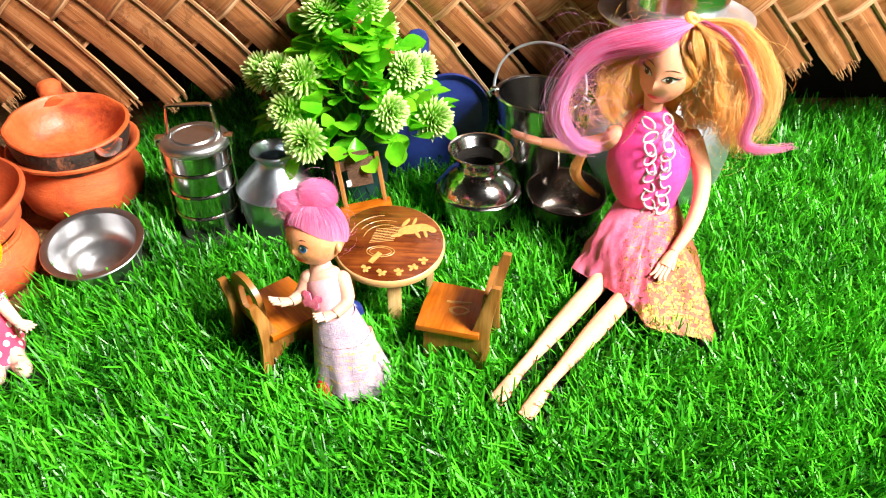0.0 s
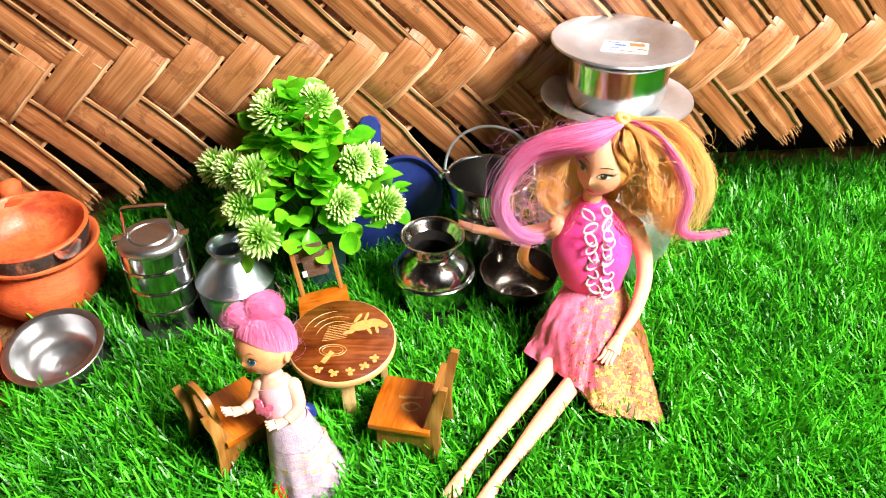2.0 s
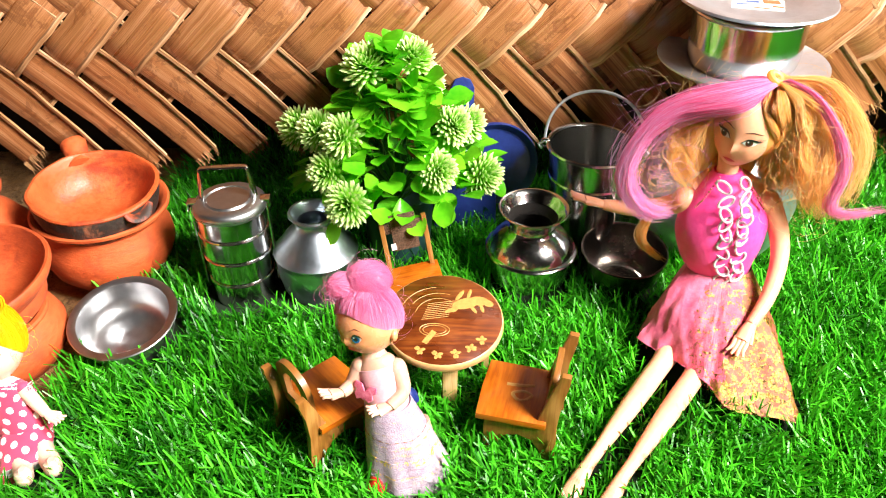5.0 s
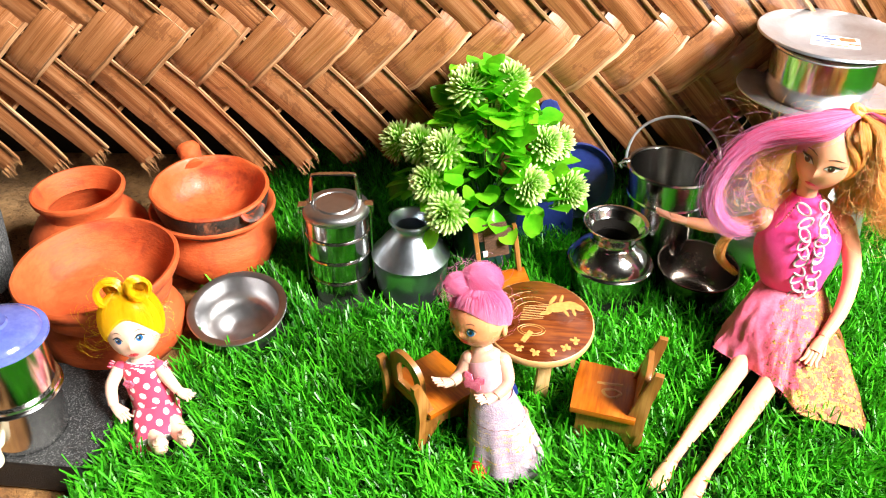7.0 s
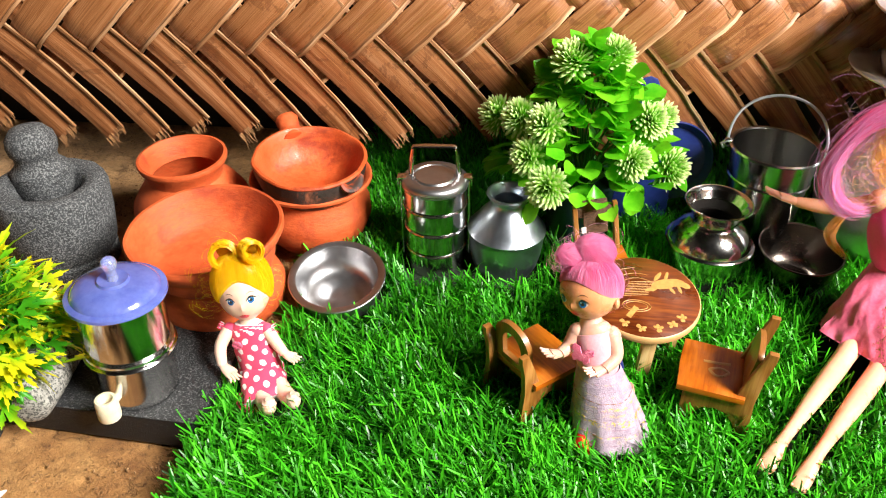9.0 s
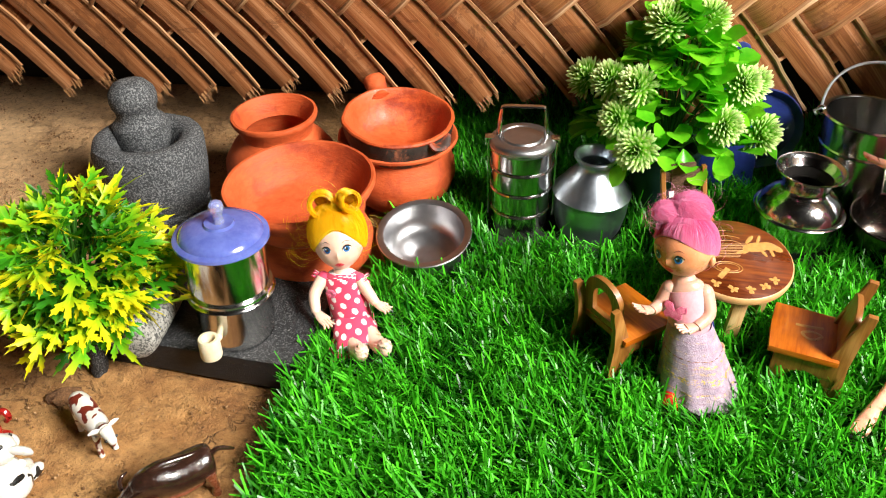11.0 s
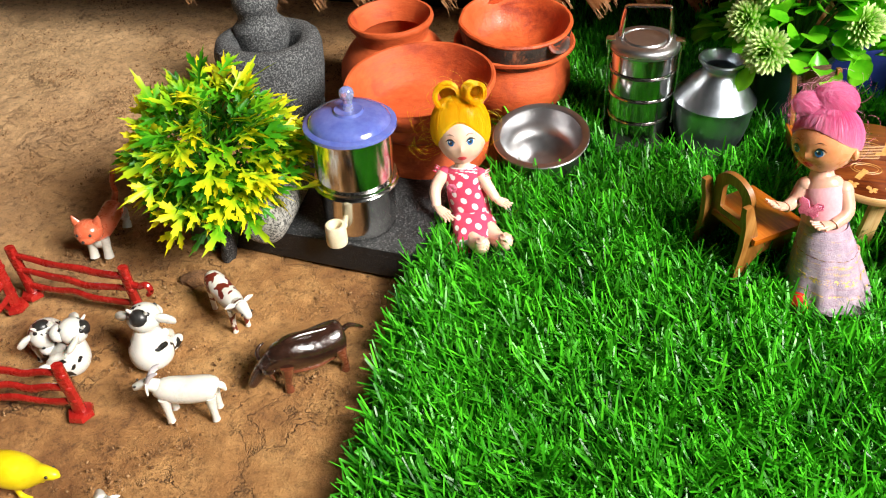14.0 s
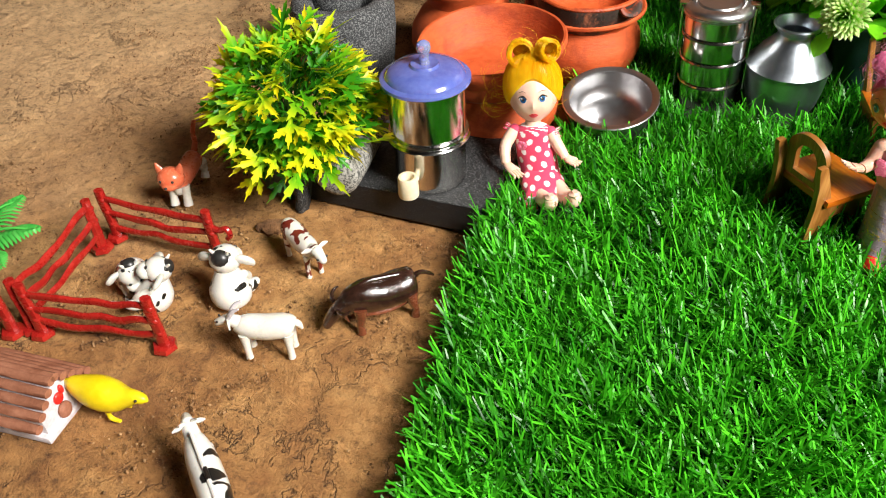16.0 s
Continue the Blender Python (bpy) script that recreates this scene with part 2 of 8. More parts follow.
M["pebble"] = granite("pale speckled stone", (0.22, 0.21, 0.19), (0.42, 0.41, 0.37), (0.07, 0.07, 0.065), 0.42, 800, 0.8)
M["blue_lid"] = surf("milky blue plastic", (0.10, 0.13, 0.48), (0.17, 0.22, 0.62), 60, 0.12, relief=0.03, sub=0.2, through_light=0.25, coat=1.0)
M["clear_knob"] = surf("clear bluish plastic", (0.45, 0.50, 0.85), (0.6, 0.65, 0.95), 60, 0.12, relief=0, through_light=0.7)
M["ivory"] = surf("ivory plastic", (0.66, 0.55, 0.36), (0.78, 0.69, 0.50), 150, 0.4, sub=0.15)
M["navy"] = surf("navy blue plastic", (0.008, 0.016, 0.10), (0.014, 0.03, 0.17), 80, 0.35, relief=0.1)
M["teal"] = surf("dark teal plastic", (0.015, 0.045, 0.05), (0.03, 0.075, 0.08), 80, 0.4)
M["red"] = surf("glossy dark red plastic", (0.24, 0.008, 0.007), (0.40, 0.018, 0.012), 120, 0.26, relief=0.15, coat=0.4)
M["leaf_round"] = leafy("round green leaves", (0.05, 0.38, 0.007), (0.13, 0.58, 0.012), (0.30, 0.78, 0.028), 120, 0.28, 0.45, "object")
M["petal"] = leafy("green petals with white tips", (0.10, 0.42, 0.012), (0.24, 0.58, 0.03), (0.42, 0.72, 0.08), 200, 0.4, 0.35, "island", ((0.82, 0.92, 0.46), 0.72, 0.98))
M["leaf_yellow"] = leafy("yellow serrated leaves", (0.10, 0.42, 0.008), (0.30, 0.56, 0.010), (0.55, 0.64, 0.012), 90, 0.4, 0.35, "object", ((0.86, 0.76, 0.012), 0.25, 0.62))
M["leaf_lime"] = leafy("lime serrated leaves", (0.05, 0.36, 0.008), (0.12, 0.48, 0.010), (0.26, 0.56, 0.012), 90, 0.4, 0.35, "object", ((0.52, 0.68, 0.014), 0.40, 0.85))
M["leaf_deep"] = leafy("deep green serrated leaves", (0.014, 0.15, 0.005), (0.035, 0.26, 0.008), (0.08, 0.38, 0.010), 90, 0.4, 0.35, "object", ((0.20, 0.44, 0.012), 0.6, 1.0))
M["stem"] = surf("green stem", (0.03, 0.12, 0.01), (0.06, 0.2, 0.02), 200, 0.5)
M["fern"] = leafy("bright fern plastic", (0.06, 0.50, 0.07), (0.10, 0.62, 0.10), (0.18, 0.72, 0.15), 90, 0.35, 0.4)
M["skin"] = surf("pale doll vinyl", (0.57, 0.305, 0.22), (0.65, 0.375, 0.28), 60, 0.36, relief=0.05, sub=0.25)
M["skin_fair"] = surf("fair doll vinyl", (0.74, 0.46, 0.34), (0.82, 0.55, 0.43), 60, 0.36, relief=0.05, sub=0.25)
M["skin_peach"] = surf("peach doll vinyl", (0.84, 0.36, 0.215), (0.90, 0.43, 0.275), 60, 0.36, relief=0.05, sub=0.25)
M["skin_tan"] = surf("tan doll vinyl", (0.70, 0.26, 0.11), (0.78, 0.34, 0.17), 60, 0.28, relief=0.05, sub=0.2)
M["eye"] = surf("painted blue iris", (0.010, 0.06, 0.20), (0.03, 0.17, 0.42), 300, 0.25, coat=0.6, relief=0)
M["eye_white"] = surf("painted eye white", (0.70, 0.68, 0.66), (0.80, 0.78, 0.76), 300, 0.3, relief=0)
M["lip"] = surf("painted red", (0.62, 0.03, 0.045), (0.72, 0.06, 0.07), 300, 0.3, relief=0)
M["hair_pink"] = streaked("pink nylon hair", (0.80, 0.10, 0.34), (0.93, 0.25, 0.50), (0.98, 0.58, 0.76), 2200, 60, 0.32, 0.5, 0.0004, 0.1, hair=True)
M["hair_gold"] = streaked("orange-gold nylon hair", (0.94, 0.48, 0.10), (0.98, 0.66, 0.22), (1.0, 0.86, 0.50), 2200, 60, 0.34, 0.4, 0.0004, 0.1, hair=True)
M["hair_lilac"] = streaked("lilac nylon hair", (0.82, 0.30, 0.62), (0.92, 0.50, 0.80), (0.98, 0.76, 0.93), 2200, 60, 0.34, 0.5, 0.0004, 0.1, hair=True)
M["hair_rose"] = streaked("rose nylon hair", (0.89, 0.23, 0.49), (0.95, 0.42, 0.67), (0.99, 0.68, 0.85), 2200, 60, 0.34, 0.3, 0.0003, 0.1, hair=True)
M["clay_sooty"] = surf("smoked terracotta", (0.36, 0.046, 0.009), (0.54, 0.090, 0.020), 45, 0.6, relief=0.4, depth=0.0008, wear=((0.035, 0.018, 0.012), 0.40))
M["hair_yellow"] = streaked("yellow nylon hair", (0.97, 0.62, 0.004), (0.99, 0.74, 0.012), (1.0, 0.85, 0.06), 2200, 60, 0.34, 0.2, 0.0003, 0.1, hair=True)
M["hair_blond"] = streaked("pale blond nylon hair", (0.78, 0.46, 0.16), (0.92, 0.66, 0.32), (0.98, 0.84, 0.58), 2200, 60, 0.36, 0.5, 0.0004, 0.1, hair=True)
M["hair_loop_shade"] = streaked("amber hair for loop shade", (0.46, 0.20, 0.004), (0.62, 0.30, 0.008), (0.74, 0.42, 0.02), 2200, 60, 0.5, 0.5, 0.0004, 0.0, hair=True)
M["skirt_pink"] = surf("rose pink voile", (0.62, 0.080, 0.17), (0.80, 0.17, 0.27), 140, 0.6, relief=0.4, sheen=0.05)
M["rose_cloth"] = surf("plain rose cloth", (0.66, 0.04, 0.11), (0.76, 0.06, 0.14), 300, 0.75, relief=0.25, sheen=0.2)
M["magenta"] = surf("magenta satin", (0.88, 0.034, 0.24), (0.95, 0.075, 0.34), 90, 0.45, relief=0.3, sheen=0.1)
M["silver_chain"] = surf("milky white plastic chain", (0.66, 0.56, 0.58), (0.82, 0.76, 0.77), 200, 0.25, 0.0, through_light=0.3, coat=0.4)
M["skirt"] = foil("pink voile printed with gold foil", (0.48, 0.040, 0.090), (0.68, 0.12, 0.18), 0.43, 420)
M["skirt_gold"] = foil("gold foil cloth over pink", (0.18, 0.034, 0.018), (0.30, 0.080, 0.034), 0.50, 360)
M["lace"] = lace_cloth("pale lilac lace with gold thread")
M["pink_cloth"] = surf("pale pink cloth", (0.64, 0.27, 0.31), (0.74, 0.37, 0.42), 150, 0.6, relief=0.2)
M["pink_bow"] = surf("pink glitter bow", (0.60, 0.06, 0.16), (0.78, 0.22, 0.32), 900, 0.35, 0.2, relief=0.6)
M["polka"] = dotted("rose cloth with white dots", (0.74, 0.045, 0.12), (0.88, 0.82, 0.82), 0.0052, 0.0052, 0.25)
M["shoe"] = surf("red shoe plastic", (0.55, 0.01, 0.01), (0.72, 0.02, 0.015), 150, 0.3, relief=0.05, coat=0.4)
M["white_toy"] = surf("white toy plastic", (0.62, 0.60, 0.53), (0.72, 0.70, 0.64), 120, 0.32, relief=0.12, sub=0.15, coat=0.25)


def patched(name, base, patch, scale, level, stretch=(1, 1, 1)):
    """Toy plastic with hand-painted patches."""
    m = surf(name, tuple(0.93 * c for c in base), base, 120, 0.32, relief=0.10, sub=0.12, coat=0.25)
    nt = m.node_tree
    p = nt.nodes["Principled BSDF"]
    old = p.inputs["Base Color"].links[0].from_socket
    mask = ramp(nt, noise_node(nt, scale, 1.5, 0.4, stretch, "Object", 0.35), [(level, (0, 0, 0)), (level + 0.012, (1, 1, 1))])
    links(nt, mix(nt, mask, old, patch), p.inputs["Base Color"])
    return m


M["calf_hide"] = patched("white plastic with red-brown patches", (0.74, 0.71, 0.64), (0.16, 0.022, 0.012), 200, 0.565)
M["cow_hide"] = patched("white plastic with black patches", (0.74, 0.72, 0.67), (0.012, 0.011, 0.010), 105, 0.56, (1.7, 0.7, 0.7))
M["spot_hide"] = patched("white plastic with small black spots", (0.73, 0.71, 0.65), (0.012, 0.011, 0.010), 190, 0.635)
M["black_paint"] = surf("black paint", (0.01, 0.01, 0.01), (0.03, 0.028, 0.026), 200, 0.35, relief=0.1)
M["brown_paint"] = surf("brown paint", (0.08, 0.015, 0.008), (0.14, 0.03, 0.015), 200, 0.35, relief=0.1)
M["buffalo"] = surf("glossy dark brown plastic", (0.012, 0.006, 0.004), (0.045, 0.018, 0.011), 90, 0.18, relief=0.4, depth=0.0008, coat=1.0)
M["buffalo_pale"] = surf("worn reddish brown plastic", (0.09, 0.022, 0.010), (0.22, 0.065, 0.028), 120, 0.25, relief=0.3, coat=0.8)
M["orange_toy"] = surf("orange toy plastic", (0.76, 0.14, 0.06), (0.84, 0.24, 0.12), 90, 0.3, relief=0.08, coat=0.4)
M["yellow_toy"] = surf("yellow toy plastic", (0.66, 0.50, 0.004), (0.78, 0.62, 0.012), 90, 0.4, relief=0.1)
M["hut_roof"] = surf("brown moulded roof", (0.20, 0.07, 0.035), (0.36, 0.15, 0.085), 150, 0.7, relief=0.5)
M["hut_wall"] = surf("greyish white moulded wall", (0.45, 0.40, 0.42), (0.68, 0.64, 0.66), 120, 0.6, relief=0.3)
M["hut_red"] = surf("red moulded figure", (0.60, 0.01, 0.01), (0.75, 0.03, 0.02), 200, 0.35)
M["chip"] = surf("crumbled soil clod", (0.13, 0.055, 0.020), (0.34, 0.165, 0.065), 240, 0.95, relief=0.9, depth=0.002)
M["paper"] = surf("worn white paper", (0.62, 0.60, 0.56), (0.78, 0.76, 0.72), 300, 0.6, relief=0.1)
M["ink_blue"] = surf("blue print", (0.03, 0.06, 0.20), (0.06, 0.10, 0.28), 300, 0.5, relief=0)
M["ink_red"] = surf("red print", (0.60, 0.08, 0.03), (0.70, 0.16, 0.06), 300, 0.5, relief=0)


def soil_material():
    m = bpy.data.materials.new("dry trodden soil")
    m.use_nodes = True
    nt = m.node_tree
    p = nt.nodes["Principled BSDF"]
    big = noise_node(nt, 9, 6, 0.62)
    grit = noise_node(nt, 900, 5, 0.75)
    mid = noise_node(nt, 60, 5, 0.65)
    col = ramp(nt, mix(nt, 0.5, big, mid), [(0.36, (0.21, 0.084, 0.023)), (0.5, (0.375, 0.178, 0.054)), (0.64, (0.56, 0.305, 0.108))])
    # Soil painted paler at the back left to offset the lamp's falloff there.
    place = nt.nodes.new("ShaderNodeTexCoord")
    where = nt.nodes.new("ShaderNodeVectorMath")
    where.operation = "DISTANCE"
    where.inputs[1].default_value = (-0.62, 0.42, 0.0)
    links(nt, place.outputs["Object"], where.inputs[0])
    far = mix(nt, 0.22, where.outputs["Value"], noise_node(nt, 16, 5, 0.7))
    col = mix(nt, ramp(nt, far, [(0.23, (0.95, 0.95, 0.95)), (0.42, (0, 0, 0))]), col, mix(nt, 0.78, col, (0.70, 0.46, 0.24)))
    col = mix(nt, ramp(nt, grit, [(0.62, (0, 0, 0)), (0.70, (0.6, 0.6, 0.6))]), col, (0.13, 0.055, 0.022))
    ash = ramp(nt, noise_node(nt, 22, 6, 0.75), [(0.66, (0, 0, 0)), (0.76, (0.5, 0.5, 0.5))])
    col = mix(nt, ash, col, (0.52, 0.40, 0.27))
    crack = ramp(nt, noise_node(nt, 24, 6, 0.62, (1, 1, 1), "Object", 0.3), [(0.486, (0, 0, 0)), (0.497, (1, 1, 1)), (0.508, (0, 0, 0))])
    patchy = mix(nt, 1.0, crack, ramp(nt, noise_node(nt, 14, 5), [(0.47, (0, 0, 0)), (0.58, (1, 1, 1))]), "MULTIPLY")
    col = mix(nt, mix(nt, 0.28, (0, 0, 0), patchy), col, (0.08, 0.033, 0.013))
    pits = ramp(nt, noise_node(nt, 130, 6, 0.7), [(0.30, (1, 1, 1)), (0.40, (0, 0, 0))])
    col = mix(nt, mix(nt, 0.7, (0, 0, 0), pits), col, (0.12, 0.052, 0.02))
    mottle = ramp(nt, noise_node(nt, 210, 6, 0.85), [(0.36, (0.48, 0.45, 0.42)), (0.47, (1, 1, 1)), (0.64, (1.25, 1.25, 1.25))])
    col = mix(nt, 1.0, col, mottle, "MULTIPLY")
    links(nt, col, p.inputs["Base Color"])
    p.inputs["Roughness"].default_value = 0.85
    h = mix(nt, 0.4, mix(nt, 0.6, mid, noise_node(nt, 230, 6, 0.75)), grit)
    h = mix(nt, 0.6, h, mix(nt, patchy, (0.6, 0.6, 0.6), (0.0, 0.0, 0.0)))
    bump(nt, p, h, 1.0, 0.009)
    return m


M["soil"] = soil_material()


# ---- building helpers ----
def finish(name, bm, mats, smooth=True, recalc=True):
    if recalc:
        bmesh.ops.recalc_face_normals(bm, faces=bm.faces)
    me = bpy.data.meshes.new(name)
    bm.to_mesh(me)
    bm.free()
    for m in (mats if isinstance(mats, (list, tuple)) else [mats]):
        me.materials.append(m)
    if smooth:
        me.polygons.foreach_set("use_smooth", [True] * len(me.polygons))
        me.set_sharp_from_angle(angle=radians(42))
    return me


def part(name, bm, mat, parent, label="", smooth=True, at=None, recalc=True):
    ob = new(name, finish(name, bm, mat, smooth, recalc))
    ob.parent = parent
    if at is not None:
        ob.matrix_basis = at
    return tagged(ob, label)


def thing(name, m, label, category, group="", kind=""):
    ob = new(name)
    ob.empty_display_size = 0.01
    ob.matrix_basis = m
    return tagged(ob, label, category, group, kind)


def solo(name, bm, mats, m, label, category, group="", kind="", smooth=True):
    ob = new(name, finish(name, bm, mats, smooth))
    ob.matrix_basis = m
    return tagged(ob, label, category, group, kind)


def lathe(profile, segs=48, bm=None, mi=0, wobble=0.0, centre=(0, 0, 0)):
    """Turns (radius, height) points round the z axis; a profile that ends at radius 0 is closed there."""
    bm = bm or bmesh.new()
    rings = []
    for r, z in profile:
        if r < 1e-6:
            rings.append([bm.verts.new((centre[0], centre[1], centre[2] + z))])
        else:
            ring = []
            for i in range(segs):
                a = 2 * math.pi * i / segs
                k = r * (1 + wobble * noise.noise((3 * math.cos(a) + 7 * r, 3 * math.sin(a), z * 60)))
                ring.append(bm.verts.new((centre[0] + k * math.cos(a), centre[1] + k * math.sin(a), centre[2] + z)))
            rings.append(ring)
    for a, b in zip(rings, rings[1:]):
        for i in range(segs):
            j = (i + 1) % segs
            if len(a) == 1 and len(b) == 1:
                continue
            if len(a) == 1:
                f = bm.faces.new((a[0], b[j], b[i]))
            elif len(b) == 1:
                f = bm.faces.new((a[i], a[j], b[0]))
            else:
                f = bm.faces.new((a[i], a[j], b[j], b[i]))
            f.material_index = mi
    return bm


def curve(points, n=4):
    """Catmull-Rom through points of any width."""
    pts = [np.array(p, float) for p in points]
    pts = [2 * pts[0] - pts[1]] + pts + [2 * pts[-1] - pts[-2]]
    out = []
    for k in range(1, len(pts) - 2):
        p0, p1, p2, p3 = pts[k - 1:k + 3]
        for s in range(n):
            t = s / n
            out.append(0.5 * ((2 * p1) + (p2 - p0) * t + (2 * p0 - 5 * p1 + 4 * p2 - p3) * t * t + (3 * p1 - p0 - 3 * p2 + p3) * t ** 3))
    out.append(pts[-2])
    return [tuple(float(c) for c in q) for q in out]


def sweep(bm, pts, segs=10, mi=0, up=(0, 0, 1), caps=True, wave=0.0):
    """A tube through points (x, y, z, radius) or (x, y, z, half width, half height). Its uv is metres along and round."""
    uv = bm.loops.layers.uv.verify()
    rings, us = [], []
    u = 0.0
    for i, p in enumerate(pts):
        c = Vector(p[:3])
        a = Vector(pts[max(i - 1, 0)][:3])
        b = Vector(pts[min(i + 1, len(pts) - 1)][:3])
        t = (b - a).normalized()
        side = t.cross(Vector(up))
        if side.length < 1e-4:
            side = t.cross(Vector((0.3, 1, 0.1)))
        side.normalize()
        top = side.cross(t).normalized()
        ra, rb = (p[3], p[3]) if len(p) == 4 else (p[3], p[4])
        if i:
            u += (c - Vector(pts[i - 1][:3])).length
        us.append(u)
        ring = []
        for k in range(segs):
            w = 2 * math.pi * k / segs
            g = 1 + wave * math.sin(5 * w + i)
            ring.append(bm.verts.new(c + side * (ra * g * math.cos(w)) + top * (rb * g * math.sin(w))))
        rings.append(ring)
    for i in range(len(rings) - 1):
        r = max(pts[i][3], 1e-4)
        for k in range(segs):
            j = (k + 1) % segs
            f = bm.faces.new((rings[i][k], rings[i][j], rings[i + 1][j], rings[i + 1][k]))
            f.material_index = mi
            va, vb = 2 * math.pi * r * k / segs, 2 * math.pi * r * (k + 1) / segs
            for l, q in zip(f.loops, ((us[i], va), (us[i], vb), (us[i + 1], vb), (us[i + 1], va))):
                l[uv].uv = q
    if caps:
        for ring in (rings[0], rings[-1]):
            f = bm.faces.new(ring)
            f.material_index = mi
    return bm


def ball(bm, centre, radii, mi=0, turn=(0, 0, 0), segs=20, rings=12):
    before = len(bm.faces)
    m = pose(*centre, *turn) @ Matrix.Diagonal((*(radii if isinstance(radii, tuple) else (radii,) * 3), 1))
    bmesh.ops.create_uvsphere(bm, u_segments=segs, v_segments=rings, radius=1, matrix=m)
    bm.faces.ensure_lookup_table()
    for f in bm.faces[before:]:
        f.material_index = mi
    return bm


def block(size, bevel=0.0004, bm=None, m=None, mi=0):
    """A box standing on z = 0 with rounded edges; uv runs along its longest side."""
    bm = bm or bmesh.new()
    other = bmesh.new()
    bmesh.ops.create_cube(other, size=1, matrix=pose(0, 0, size[2] / 2) @ Matrix.Diagonal((*size, 1)))
    if bevel:
        bmesh.ops.bevel(other, geom=list(other.edges), offset=bevel, segments=2, profile=0.6, affect="EDGES")
    lay_uv(other)
    if m is not None:
        other.transform(m)
    for f in other.faces:
        f.material_index = mi
    join(bm, other)
    return bm


def lay_uv(bm):
    """Box-projected uv in metres, with u along the longest extent."""
    uv = bm.loops.layers.uv.verify()
    ext = [max(v.co[k] for v in bm.verts) - min(v.co[k] for v in bm.verts) for k in range(3)]
    long = ext.index(max(ext))
    for f in bm.faces:
        f.normal_update()
        n = [abs(c) for c in f.normal]
        axes = [k for k in range(3) if k != n.index(max(n))]
        if long in axes:
            axes = [long] + [k for k in axes if k != long]
        for l in f.loops:
            l[uv].uv = (l.vert.co[axes[0]], l.vert.co[axes[1]])


def join(bm, other):
    tmp = bpy.data.meshes.new("tmp")
    other.to_mesh(tmp)
    other.free()
    bm.from_mesh(tmp)
    bpy.data.meshes.remove(tmp)
    return bm


def plate(outline, thickness, bevel=0.0003, mi=0):
    """A flat board cut to an outline in the xy plane, standing on z = 0."""
    bm = bmesh.new()
    vs = [bm.verts.new((x, y, 0)) for x, y in outline]
    f = bm.faces.new(vs)
    up = bmesh.ops.extrude_face_region(bm, geom=[f])
    for v in up["geom"]:
        if isinstance(v, bmesh.types.BMVert):
            v.co.z += thickness
    bmesh.ops.recalc_face_normals(bm, faces=bm.faces)
    if bevel:
        edges = [e for e in bm.edges if len(e.link_faces) == 2 and e.calc_face_angle(0) > 1.0]
        bmesh.ops.bevel(bm, geom=edges, offset=bevel, segments=2, profile=0.6, affect="EDGES")
    lay_uv(bm)
    for f in bm.faces:
        f.material_index = mi
    return bm


def torus(bm, centre, R, r, m=None, mi=0, a0=0.0, a1=360.0, n=28, segs=8):
    m = m or Matrix()
    pts = []
    for k in range(n + 1):
        a = radians(a0 + (a1 - a0) * k / n)
        c = m @ Vector((R * math.cos(a), R * math.sin(a), 0))
        pts.append((centre[0] + c.x, centre[1] + c.y, centre[2] + c.z, r))
    return sweep(bm, pts, segs, mi, tuple(m.to_3x3() @ Vector((0, 0, 1))), caps=(a1 - a0) < 359)


# ---- ground, walls and room ----
WALL_Y, WALL_SLOPE = 0.452, 0.09


def steps(a, b, fine_a, fine_b, step, coarse):
    left = np.linspace(a, fine_a, coarse, endpoint=False)
    mid = np.arange(fine_a, fine_b, step)
    return np.concatenate([left, mid, np.linspace(fine_b, b, coarse)])


def make_ground():
    xs, ys = steps(-1.6, 1.6, -0.60, -0.15, 0.0022, 14), steps(-1.5, 1.0, 0.04, 0.54, 0.0022, 14)
    verts = []
    for y in ys:
        for x in xs:
            h = 0.004 * noise.noise((x * 14, y * 14, 1)) + 0.0022 * noise.noise((x * 55, y * 55, 4)) + 0.0014 * noise.noise((x * 170, y * 170, 9))
            h += 0.0012 * noise.noise((x * 420, y * 420, 2)) - 0.006 * max(0.0, noise.noise((x * 38, y * 38, 6)) - 0.42)
            verts.append((x, y, h * (0.6 if x < -0.17 else 0.2) - 0.001))
    w = len(xs)
    faces = [(j * w + i, j * w + i + 1, (j + 1) * w + i + 1, (j + 1) * w + i) for j in range(len(ys) - 1) for i in range(w - 1)]
    me = bpy.data.meshes.new("ground")
    me.from_pydata(verts, [], faces)
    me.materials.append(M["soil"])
    me.polygons.foreach_set("use_smooth", [True] * len(me.polygons))
    tagged(new("ground", me), "dry trodden brown soil with fine cracks and grit", "ground", kind="structure")


make_ground()


